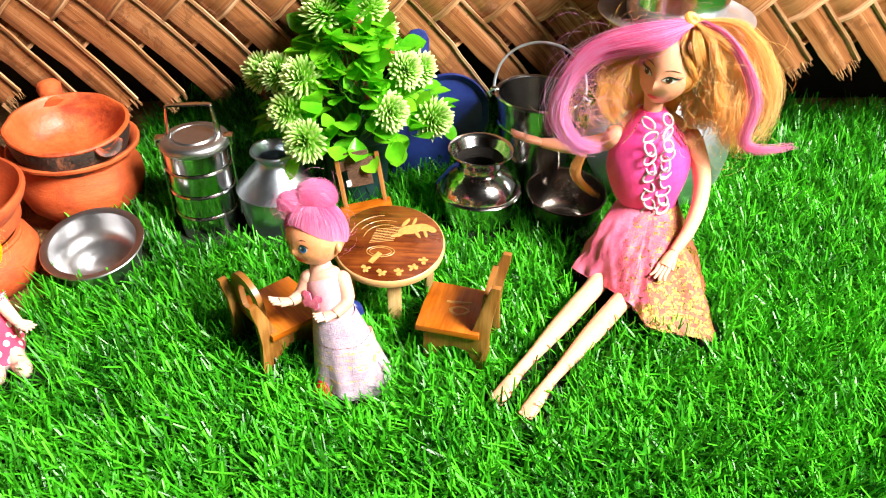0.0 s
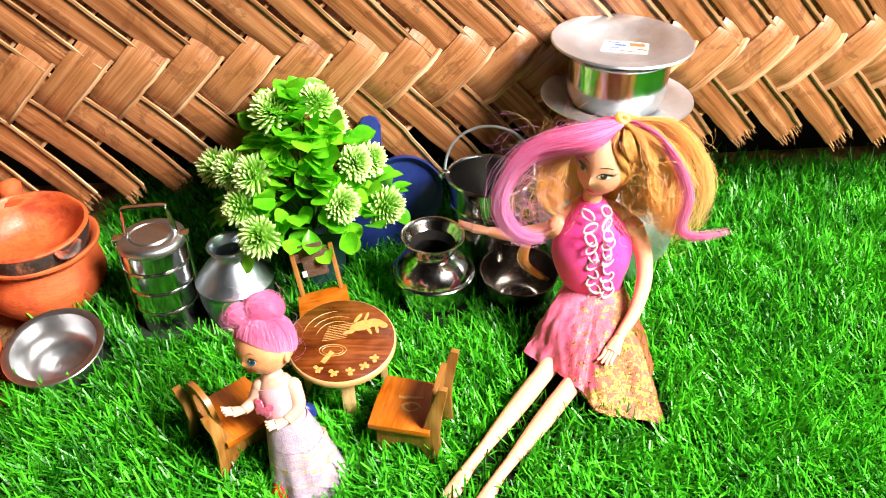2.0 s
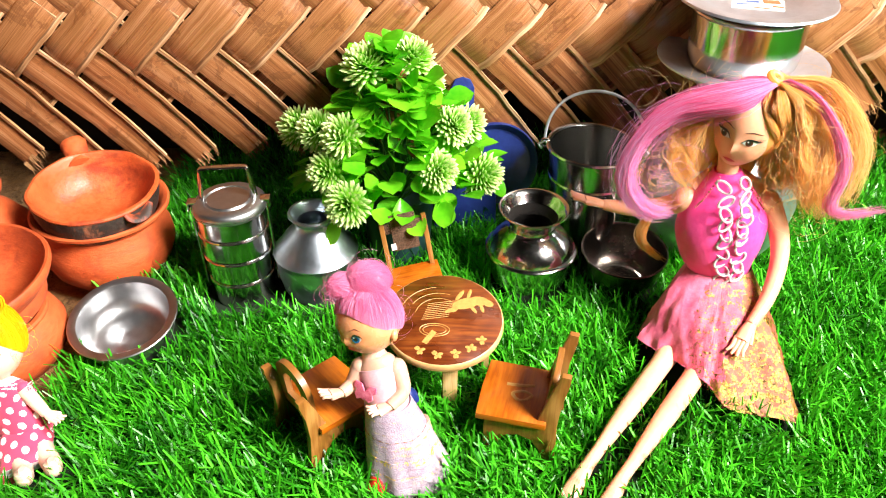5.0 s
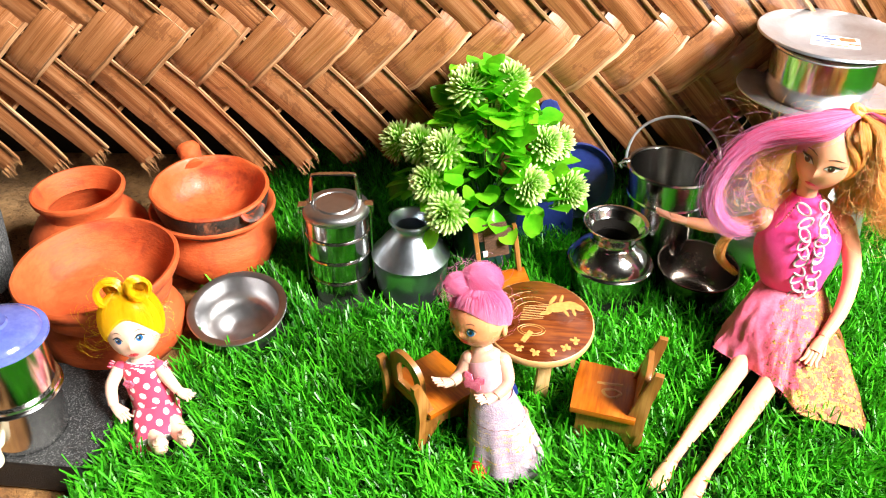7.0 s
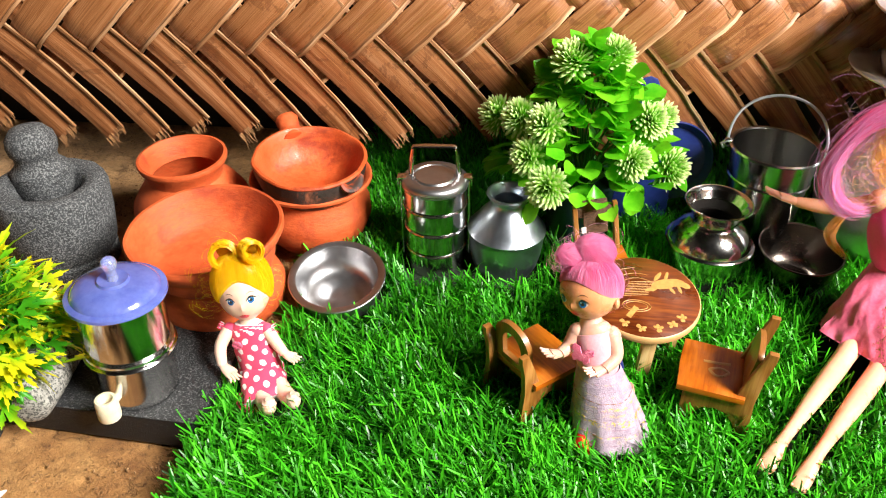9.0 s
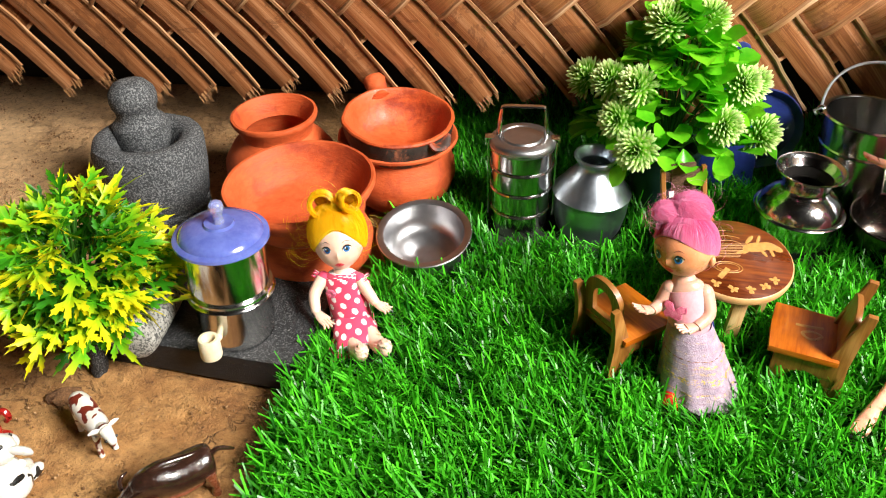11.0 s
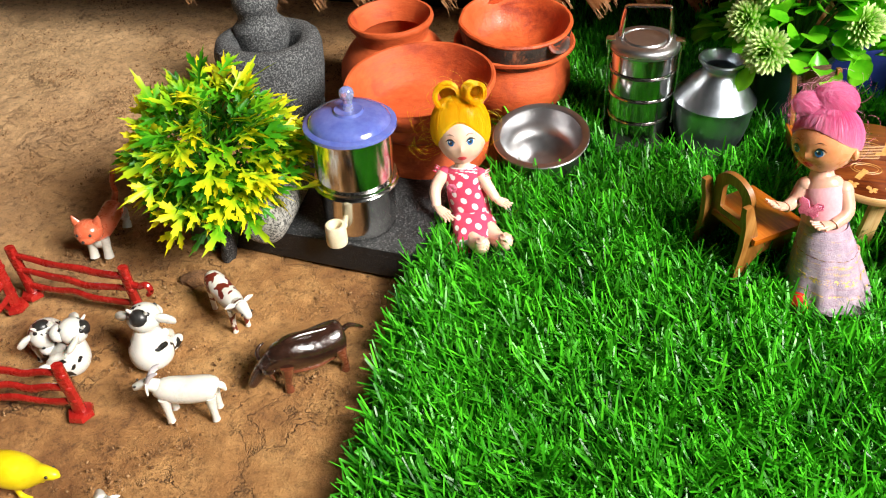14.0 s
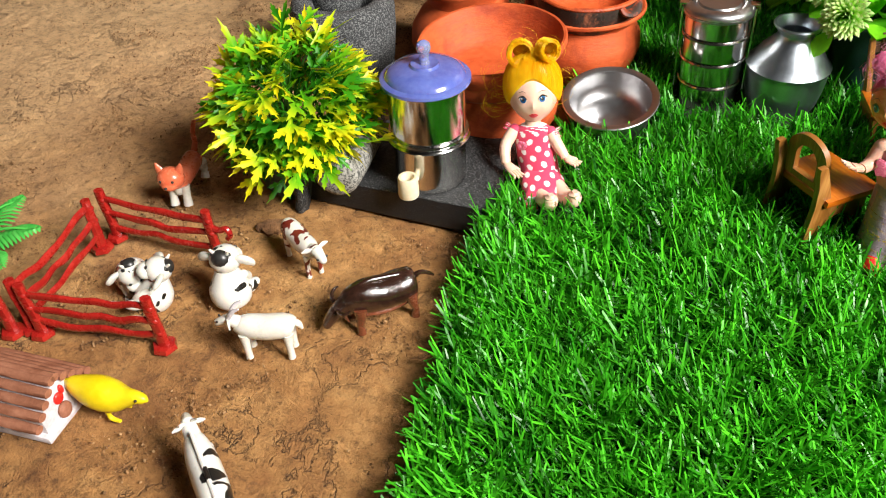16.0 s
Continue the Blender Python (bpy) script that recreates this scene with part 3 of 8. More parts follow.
def soil_crumbs():
    """Loose grit and crumbs on the soil."""
    rng = random.Random(31)
    seed = bmesh.new()
    bmesh.ops.create_icosphere(seed, subdivisions=1, radius=1)
    ico = np.array([v.co[:] for v in seed.verts])
    tri = np.array([[v.index for v in f.verts] for f in seed.faces])
    seed.free()
    verts, faces = [], []
    made = 0
    while made < 30000:
        x, y = rng.uniform(-0.56, -0.185), rng.uniform(0.04, 0.50)
        if noise.noise((x * 26, y * 26, 3)) + 0.6 * noise.noise((x * 90, y * 90, 8)) < rng.uniform(0.0, 0.8):
            continue
        r = 0.00014 + 0.0007 * rng.random() ** 9
        m = np.array(pose(x, y, 0.0001 + 0.2 * r, rng.uniform(0, 90), rng.uniform(0, 90), rng.uniform(0, 360)) @ Matrix.Diagonal((r, r * rng.uniform(0.6, 1), r * rng.uniform(0.3, 0.7), 1)))
        faces.append(tri + made * len(ico))
        verts.append(ico @ m[:3, :3].T + m[:3, 3])
        made += 1
    me = bpy.data.meshes.new("soil_crumbs")
    me.from_pydata(np.concatenate(verts).tolist(), [], np.concatenate(faces).tolist())
    me.materials.append(M["grit"])
    tagged(new("soil_crumbs", me), "small dry soil crumbs and grit scattered on the ground", "soil", kind="stuff")


soil_crumbs()


def slab_wall(name, size, m, mat, label):
    bm = block(size, 0)
    solo(name, bm, mat, m, label, "wall", kind="structure", smooth=False)


def wall_with_hole(name, width, height, hole, thick, m, label):
    """A wall in the xz plane from x = 0, with an opening (x0, x1, z0, z1) through it."""
    x0, x1, z0, z1 = hole
    bm = bmesh.new()
    for a, b, c, d in ((0, x0, 0, height), (x1, width, 0, height), (x0, x1, 0, z0), (x0, x1, z1, height)):
        if b - a > 1e-4 and d - c > 1e-4:
            block((b - a, thick, d - c), 0, bm, pose((a + b) / 2, 0, c))
    solo(name, bm, M["room"], m, label, "wall", kind="structure", smooth=False)


slab_wall("wall_north", (3.3, 0.1, 0.29), pose(0.0, 0.60, 0, 0, 0, 5.1), M["plaster"], "low plaster wall behind the woven palm screen, near-black for shade")
# Unseen wall added above the gap to cut the sky's fill light.
slab_wall("lintel_north", (3.3, 0.1, 1.68), pose(0.0, 0.60, 0.62, 0, 0, 5.1), M["plaster"], "unseen dark wall over an open gap, limiting the sky's light")
# Unseen walls and ceiling, added to shut out the sky's fill light.
wall_with_hole("wall_east", 2.3, 2.3, (1.03, 1.63, 0.60, 1.20), 0.12, pose(0.87, -1.45, 0, 0, 0, 90), "unseen dark plaster wall with a window opening")
slab_wall("wall_south", (2.9, 0.12, 2.3), pose(-0.15, -1.45, 0), M["room"], "unseen dark plaster wall")
slab_wall("wall_west", (0.12, 2.2, 2.3), pose(-1.6, -0.3, 0), M["room"], "unseen dark plaster side wall")
slab_wall("ceiling", (3.3, 2.6, 0.1), pose(-0.1, -0.3, 2.3), M["room"], "unseen dark plaster ceiling")


# ---- woven palm-leaf screen ----
def screen_point(x, z, out):
    """A point of the screen: x along it, z up, out towards the room."""
    return Vector((x + 0.09 * out, WALL_Y + WALL_SLOPE * x - out, z))


def ribbon(path, width, mats, fray_at_end=False, rng=random):
    """A folded leaf strip: path of (x, z, out); thick cross-section with a raised rib near one edge."""
    bm = bmesh.new()
    uv = bm.loops.layers.uv.verify()
    section = ((-0.5, -0.0006), (-0.3, 0.0006), (0.0, 0.0012), (0.36, 0.0002), (0.41, 0.0021), (0.5, 0.0024), (0.5, 0.0008), (0.40, -0.0009), (0.0, -0.0002), (-0.5, -0.0014))
    n, rings, us = len(path), [], []
    u = rng.random() * 3
    for i, (x, z, out, wk) in enumerate(path):
        a, b = path[max(i - 1, 0)], path[min(i + 1, n - 1)]
        tx, tz = b[0] - a[0], b[1] - a[1]
        ln = math.hypot(tx, tz)
        px, pz = -tz / ln, tx / ln
        if px < 0:
            px, pz = -px, -pz
        if i:
            u += math.hypot(x - path[i - 1][0], z - path[i - 1][1])
        us.append(u)
        rings.append([bm.verts.new(screen_point(x + px * s * width * wk, z + pz * s * width * wk, out + o)) for s, o in section])
    k = len(section)
    off = rng.random() * 2
    for i in range(n - 1):
        for j in range(k):
            jj = (j + 1) % k
            f = bm.faces.new((rings[i][j], rings[i][jj], rings[i + 1][jj], rings[i + 1][j]))
            f.material_index = 1 if 3 <= j <= 5 else 0
            va, vb = off + width * section[j][0], off + width * section[jj][0]
            for l, q in zip(f.loops, ((us[i], va), (us[i], vb), (us[i + 1], vb), (us[i + 1], va))):
                l[uv].uv = q
    bm.faces.new(rings[0])
    f = bm.faces.new(rings[-1])
    f.material_index = 2
    if fray_at_end:
        x, z, out, wk = path[-1]
        x0, z0 = path[-3][0], path[-3][1]
        ln = math.hypot(x - x0, z - z0)
        tx, tz = (x - x0) / ln, (z - z0) / ln
        for _ in range(22):
            s = (rng.random() - 0.5) * width * 0.95 * wk
            length = rng.uniform(0.0015, 0.0045) * (1.7 if rng.random() < 0.12 else 1)
            bend = rng.uniform(-0.35, 0.35)
            p = [(x + 0.7 * s - tx * 0.002, z + 0.7 * s - tz * 0.002), (x + 0.7 * s + tx * length * 0.5, z + 0.7 * s + tz * length * 0.5),
                 (x + 0.7 * s + (tx + bend * 0.6) * length, z + 0.7 * s + (tz - 0.2 + bend * 0.4) * length)]
            lift = out + rng.uniform(-0.0004, 0.0016)
            r = rng.uniform(0.00022, 0.00045)
            sweep(bm, [(*screen_point(a, b, lift + 0.0006 * q), r * (1 - 0.35 * q)) for q, (a, b) in enumerate(p)], 4, 2)
    return finish("leaf_strip", bm, mats)


def make_screen():
    rng = random.Random(4)
    root = thing("palm_screen", pose(0, 0, 0), "woven screen of dry brown coconut palm leaf strips", "screen", kind="structure")
    mats = [M["palm"], M["palm_edge"], M["fray"]]
    P = 0.0285
    for k in range(-24, 34):
        c = -0.076 + P * k
        x_tip = c - 0.05
        if not -0.72 < x_tip < 0.80:
            continue
        tip = 0.050 + rng.uniform(-0.007, 0.006) + (0.012 * max(0.0, min(1.0, (x_tip - 0.1) / 0.1)))
        top = 0.275
        path = []
        wob = rng.uniform(-0.001, 0.001)
        curl = rng.uniform(0.0, 0.003)
        count = 34
        for i in range(count + 1):
            z = top + (tip - top) * i / count
            low = max(0.0, (0.10 - z) / 0.05)
            x = c - z - 0.0045 * low * low + wob * math.sin(z * 40)
            out = 0.0012 * math.sin(z * 55 + k) * 0.5 + 0.001 + curl * low * low
            path.append((x, z, out, rng.uniform(0.97, 1.03) * (1.0 - (0.14 * low if low > 0.5 else 0))))
        ob = new("leaf_strip", ribbon(path, rng.uniform(0.0168, 0.0188), mats, True, rng))
        ob.parent = root
    for k in range(-26, 32):
        xc = -0.149 + P * k
        path = []
        for i in range(41):
            s = -0.050 + 0.275 * i / 40
            x, z = xc + s * 0.7071, 0.1155 + s * 0.7071
            near = abs(s) / 0.0215
            front = 1 / (1 + math.exp((near - 1) * 9))
            far = abs(s - 0.165) / 0.0215
            front = max(front, 1 / (1 + math.exp((far - 1) * 9)))
            path.append((x, z, -0.0035 + 0.0082 * front, rng.uniform(0.97, 1.03)))
        if not -0.75 < xc < 0.72:
            continue
        ob = new("leaf_strip", ribbon(path, rng.uniform(0.0188, 0.0206), [M["palm_smooth"], M["palm_edge"], M["fray"]], False, rng))
        ob.parent = root


make_screen()


# ---- turf mat ----
EDGE_Y = (0.0, 0.105, 0.128, 0.147, 0.186, 0.238, 0.285, 0.31, 0.60)
EDGE_X = (-0.1610, -0.1650, -0.1700, -0.1710, -0.1795, -0.1845, -0.1790, -0.165, -0.160)


def turf_left(y):
    """Left edge of the mat at depth y."""
    edge = np.interp(y, EDGE_Y, EDGE_X)
    return float(edge)


FOOTPRINTS = []


def make_turf():
    bm = bmesh.new()
    ys = np.linspace(-0.75, 0.545, 100)
    low = [bm.verts.new((turf_left(y) + 0.002 * noise.noise((y * 60, 0, 0)), y, 0.0012)) for y in ys]
    far = [bm.verts.new((0.78, y, 0.0012)) for y in ys]
    for i in range(len(ys) - 1):
        bm.faces.new((low[i], far[i], far[i + 1], low[i + 1]))
    up = bmesh.ops.extrude_face_region(bm, geom=list(bm.faces))
    for v in up["geom"]:
        if isinstance(v, bmesh.types.BMVert):
            v.co.z += 0.0022
    root = solo("turf_mat", bm, M["turf_back"], Matrix(), "bright green artificial grass mat laid on soil", "grass", kind="structure", smooth=False)
    rg = np.random.RandomState(7)
    n = 230000
    x = rg.uniform(-0.20, 0.50, n)
    y = rg.uniform(-0.04, 0.545, n)
    left = np.interp(y, EDGE_Y, EDGE_X)
    keep = (x > left + 0.002 * (y < 0.30)) & (rg.rand(n) < np.where(y > 0.48, 0.6, 1.0))
    for fx, fy, fr in FOOTPRINTS:
        keep &= (x - fx) ** 2 + (y - fy) ** 2 > fr * fr
    x, y = x[keep], y[keep]
    tuft = np.round(x / 0.006) * 12.9898 + np.round(y / 0.006) * 78.233
    tuft = np.modf(np.abs(np.sin(tuft) * 43758.5453))[0]
    n = len(x)
    az = rg.uniform(0, 2 * np.pi, n) * 0.6 + tuft * 2 * np.pi * 0.55
    length = rg.uniform(0.008, 0.0205, n) * (0.85 + 0.3 * tuft)
    lean = np.clip(rg.normal(0.74, 0.32, n), 0.05, 1.4)
    edge = np.interp(y, EDGE_Y, EDGE_X)
    free = (y > 0.32) | (x + np.cos(az) * np.sin(lean) * length > edge - 0.001 - 0.0035 * rg.rand(n))
    for fx, fy, fr in FOOTPRINTS:
        for reach in (0.35, 0.65, 0.95):
            ex, ey = x + np.cos(az) * np.sin(lean) * length * reach, y + np.sin(az) * np.sin(lean) * length * reach
            free &= (ex - fx) ** 2 + (ey - fy) ** 2 > fr * fr
    x, y, az, length, lean, tuft = x[free], y[free], az[free], length[free], lean[free], tuft[free]
    n = len(x)
    width = rg.uniform(0.00028, 0.00060, n)
    dx, dy = np.cos(az), np.sin(az)
    sx, sy = -dy, dx
    twist = rg.uniform(-0.6, 0.6, n)
    V = np.zeros((n, 6, 3))
    px, py, pz = x.copy(), y.copy(), np.full(n, 0.002)
    for k, wide in enumerate((1.0, 1.0, 0.6)):
        if k:
            step = length * 0.5
            ang = np.clip(lean * (0.82 if k == 1 else 1.14), 0, 1.65)
            px, py, pz = px + dx * np.sin(ang) * step, py + dy * np.sin(ang) * step, pz + np.cos(ang) * step
        for s, col in ((-1, 2 * k), (1, 2 * k + 1)):
            V[:, col, 0] = px + s * sx * width * wide
            V[:, col, 1] = py + s * sy * width * wide
            V[:, col, 2] = pz + s * twist * width * wide
    V[:, :, 2] = np.maximum(V[:, :, 2], 0.0022)
    base = (np.arange(n) * 6)[:, None]
    quads = np.concatenate([base + np.array([[0, 1, 3, 2]]), base + np.array([[2, 3, 5, 4]])], axis=1).reshape(-1, 4)
    me = bpy.data.meshes.new("grass_blades")
    me.vertices.add(n * 6)
    me.vertices.foreach_set("co", V.reshape(-1))
    loops = quads.reshape(-1)
    me.loops.add(len(loops))
    me.loops.foreach_set("vertex_index", loops.astype(np.int32))
    starts = np.arange(len(quads)) * 4
    me.polygons.add(len(starts))
    me.polygons.foreach_set("loop_start", starts.astype(np.int32))
    me.update(calc_edges=True)
    me.materials.append(M["grass"])
    ob = new("grass_blades", me)
    ob.parent = root
    tagged(ob, "short bright green plastic grass blades", kind="stuff")


# ---- metal vessels ----
def stand(x, y, r):
    """Notes a footprint on the mat, free of blades."""
    FOOTPRINTS.append((x, y, r))


def tiffin_carrier(m):
    t = thing("tiffin_carrier", m, "stainless steel four-tier tiffin carrier with strap handle, on grass", "tiffin carrier")
    z, r = 0.0, 0.0153
    for i, h in enumerate((0.0145, 0.0128, 0.0125, 0.0118)):
        ro = r + 0.0003 * i
        prof = [(0, z + 0.0004), (ro - 0.0006, z + 0.0002), (ro, z + 0.0007), (ro + 0.0001, z + h * 0.5), (ro + 0.0001, z + h - 0.0016),
                (ro + 0.0006, z + h - 0.0014), (ro + 0.0009, z + h - 0.0008), (ro + 0.0006, z + h - 0.0002), (ro - 0.0002, z + h)]
        part("tier", lathe(prof, 56), M["steel"], t)
        z += h
    lid = part("lid", lathe([(0.0168, z - 0.0022), (0.0171, z - 0.0016), (0.0169, z + 0.0010), (0.0158, z + 0.0022), (0.0124, z + 0.0027), (0.0116, z + 0.0027), (0.0110, z + 0.0020),
                             (0.0104, z + 0.0020), (0.0098, z + 0.0030), (0.0, z + 0.0032)], 56), M["steel_dull"], t)
    for s in (-1, 1):
        bm = block((0.0009, 0.0042, 0.044), 0.0002, None, pose(s * 0.0174, 0, 0.008))
        part("side_strap", bm, M["steel"], t)
        bm = block((0.0046, 0.0052, 0.0010), 0.0003, None, pose(s * 0.0168, 0, z + 0.0016))
        block((0.0010, 0.0052, 0.0040), 0.0003, bm, pose(s * 0.0186, 0, z - 0.0018))
        part("latch", bm, M["steel"], t)
    bm = bmesh.new()
    path = curve([(-0.0142, 0, z + 0.001, 0.0007, 0.0020), (-0.0138, 0.0005, z + 0.008, 0.0007, 0.0021), (-0.0128, 0.001, z + 0.0150, 0.0007, 0.0022), (-0.0112, 0.001, z + 0.0166, 0.0007, 0.0024),
                  (0.0, 0.001, z + 0.0168, 0.0007, 0.0026), (0.0112, 0.001, z + 0.0166, 0.0007, 0.0024), (0.0128, 0.001, z + 0.0150, 0.0007, 0.0022), (0.0138, 0.0005, z + 0.008, 0.0007, 0.0021), (0.0142, 0, z + 0.001, 0.0007, 0.0020)], 4)
    uvp = [(x * 0.86, y, z + (zz - z) * 1.12, b * 0.8, a) for x, y, zz, a, b in path]
    sweep(bm, uvp, 8, 0, (1e-3, 0, 1))
    part("handle", bm, M["steel"], t)
    return t


tiffin_carrier(pose(-0.1015, 0.3805, 0.0035, 0, -1.5, 6))
stand(-0.1015, 0.3795, 0.0175)
stand(-0.1010, 0.3725, 0.0160)


def water_pot(m):
    t = thing("water_pot", m, "spun aluminium water pot with narrow neck, on grass", "water pot")
    outer = [(0, 0.0004), (0.0125, 0.0002), (0.0150, 0.0016), (0.0176, 0.0070), (0.0192, 0.0150), (0.0198, 0.0230), (0.0200, 0.0262), (0.0206, 0.0268), (0.0207, 0.0274), (0.0200, 0.0280),
             (0.0180, 0.0305), (0.0150, 0.0350), (0.0112, 0.0392), (0.0094, 0.0412), (0.0085, 0.0428), (0.0084, 0.0440)]
    part("body", lathe(outer + [(0.0078, 0.0440), (0.0078, 0.0415), (0.015, 0.0335), (0.019, 0.025), (0.013, 0.004), (0, 0.003)], 56), M["alu_grey"], t)
    part("rim", lathe([(0.0084, 0.0438), (0.0094, 0.0454), (0.0110, 0.0472), (0.0116, 0.0482), (0.0112, 0.0490), (0.0102, 0.0488), (0.0090, 0.0470), (0.0078, 0.0438)], 48), M["alu_grey"], t)
    return t


water_pot(pose(-0.0648, 0.3835, 0.0015, 1.5, 0, 0))
stand(-0.0648, 0.3825, 0.0195)
stand(-0.0645, 0.3765, 0.0175)


def flared_pot(m):
    t = thing("flared_pot", m, "shiny stainless steel pot with flared rim and belly ridge, on grass", "pot")
    low = [(0, 0.0004), (0.0120, 0.0002), (0.0160, 0.003), (0.0188, 0.0105), (0.0200, 0.0190), (0.0204, 0.0248)]
    part("belly", lathe(low + [(0.0198, 0.0248), (0.0180, 0.009), (0.0115, 0.002), (0, 0.0015)], 56), M["steel"], t)
    part("ridge", lathe([(0.0204, 0.0246), (0.0221, 0.0252), (0.0226, 0.0259), (0.0221, 0.0266), (0.0206, 0.0270), (0.0200, 0.0261)], 56), M["steel"], t)
    part("shoulder", lathe([(0.0208, 0.0267), (0.0204, 0.0283), (0.0188, 0.0318), (0.0154, 0.0354), (0.0124, 0.0374), (0.0112, 0.0384), (0.0110, 0.0392), (0.0104, 0.0392), (0.0108, 0.0374), (0.0146, 0.0346), (0.0178, 0.0312), (0.0200, 0.0267)], 56), M["steel"], t)
    part("rim", lathe([(0.0110, 0.0390), (0.0114, 0.0408), (0.0128, 0.0438), (0.0148, 0.0466), (0.0164, 0.0482), (0.0170, 0.0488), (0.0168, 0.0494), (0.0160, 0.0492), (0.0143, 0.0474), (0.0126, 0.0446), (0.0120, 0.0440)], 56), M["steel"], t)
    # The steel inside is painted near-black for the shade in the throat.
    part("inside", lathe([(0.0127, 0.0447), (0.0112, 0.0412), (0.0103, 0.0385), (0.0132, 0.0322), (0.0164, 0.0278), (0.0180, 0.0200), (0.0105, 0.0040), (0.0, 0.0030)], 40), M["plaster"], t, "inside, painted black for shade")
    return t


flared_pot(pose(0.0405, 0.3900, 0.0015, 1, 0, 0))
stand(0.0405, 0.3890, 0.0190)


def open_bowl(name, m, label, r, h, base, mat, lip):
    t = thing(name, m, label, "bowl")
    outer = [(0, 0.0003), (base * 0.9, 0.0001), (base, 0.0006), (base + (r - lip - base) * 0.55, h * 0.22), (base + (r - lip - base) * 0.86, h * 0.55), (r - lip, h * 0.92), (r - lip * 0.9, h)]
    part("bowl_wall", lathe(outer + [(r - lip * 1.5, h), (r - lip * 1.6, h * 0.88), (base + (r - lip - base) * 0.80 - 0.0005, h * 0.55), (base + (r - lip - base) * 0.45 - 0.0005, h * 0.24), (base * 0.92, 0.0013), (base * 0.55, 0.0010),
                                 (base * 0.5, 0.0014), (base * 0.22, 0.0012), (0.0, 0.0012)], 64), mat, t)
    part("rim", lathe([(r - lip * 1.2, h - 0.0006), (r - 0.0003, h - 0.0004), (r, h + 0.0001), (r - 0.0004, h + 0.0006), (r - lip * 1.2, h + 0.0005), (r - lip * 1.6, h)], 64), mat, t)
    return t


open_bowl("steel_bowl", pose(-0.1450, 0.3400, 0.0056, 11, -1, 0), "round stainless steel bowl tilted on the grass", 0.0242, 0.0160, 0.0165, M["steel_bowl"], 0.0024)
stand(-0.1450, 0.3410, 0.0215)
open_bowl("dark_bowl", pose(0.0870, 0.3925, 0.0050, 6, 0, 0), "deep steel bowl with thin rim, toned dark for shade, on grass", 0.0215, 0.0215, 0.0130, M["steel_brown"], 0.0008)
stand(0.0870, 0.3925, 0.0185)


def bucket(m):
    t = thing("bucket", m, "stainless steel bucket with raised wire handle", "bucket")
    h, rb, rt = 0.0625, 0.0165, 0.0226
    prof = [(0, 0.0012), (rb - 0.0015, 0.0012), (rb - 0.0008, 0.0), (rb, 0.0006)]
    for k in range(1, 9):
        f = k / 8
        prof.append((rb + (rt - rb) * f, h * f))
    part("bucket_wall", lathe(prof + [(rt - 0.0008, h), (rb + (rt - rb) * 0.5 - 0.0008, h / 2), (rb - 0.0008, 0.003), (0, 0.003)], 64), M["steel_grey"], t)
    part("rim", lathe([(rt - 0.0008, h - 0.0006), (rt + 0.0008, h - 0.0008), (rt + 0.0014, h), (rt + 0.0008, h + 0.0009), (rt - 0.0004, h + 0.0007), (rt - 0.0010, h)], 64), M["steel"], t)
    part("band", lathe([(rb + (rt - rb) * 0.72, h * 0.72), (rb + (rt - rb) * 0.74 + 0.0006, h * 0.735), (rb + (rt - rb) * 0.76, h * 0.75)], 64), M["steel"], t)
    side = pose(0, 0, 0, 0, 0, -8)
    for s in (-1, 1):
        bm = bmesh.new()
        c = side @ Vector((s * (rt + 0.0014), 0, h - 0.001))
        torus(bm, c, 0.0022, 0.0007, pose(0, 0, 0, 90, 0, -8), n=18)
        part("ear", bm, M["steel"], t)
    bm = bmesh.new()
    pts = []
    lean = 26
    for k in range(25):
        a = math.pi * k / 24
        x, up = -(rt + 0.002) * math.cos(a), 0.0265 * math.sin(a) ** 0.8
        v = side @ Vector((x, up * math.sin(radians(lean)), h + up * math.cos(radians(lean))))
        pts.append((*v, 0.0008))
    for s, e in ((-1, 0), (1, -1)):
        v = side @ Vector((s * (rt + 0.0032), 0.0, h - 0.0042))
        w = side @ Vector((s * (rt + 0.0048), 0.0, h - 0.0020))
        if e == 0:
            pts = [(*v, 0.0008), (*w, 0.0008)] + pts
        else:
            pts = pts + [(*w, 0.0008), (*v, 0.0008)]
    sweep(bm, pts, 8, 0, (0, 1, 0.2))
    part("handle", bm, M["alu"], t)
    return t


bucket(pose(0.0715, 0.4245, 0.0035, 0, 0, 0))
stand(0.0700, 0.4235, 0.017)


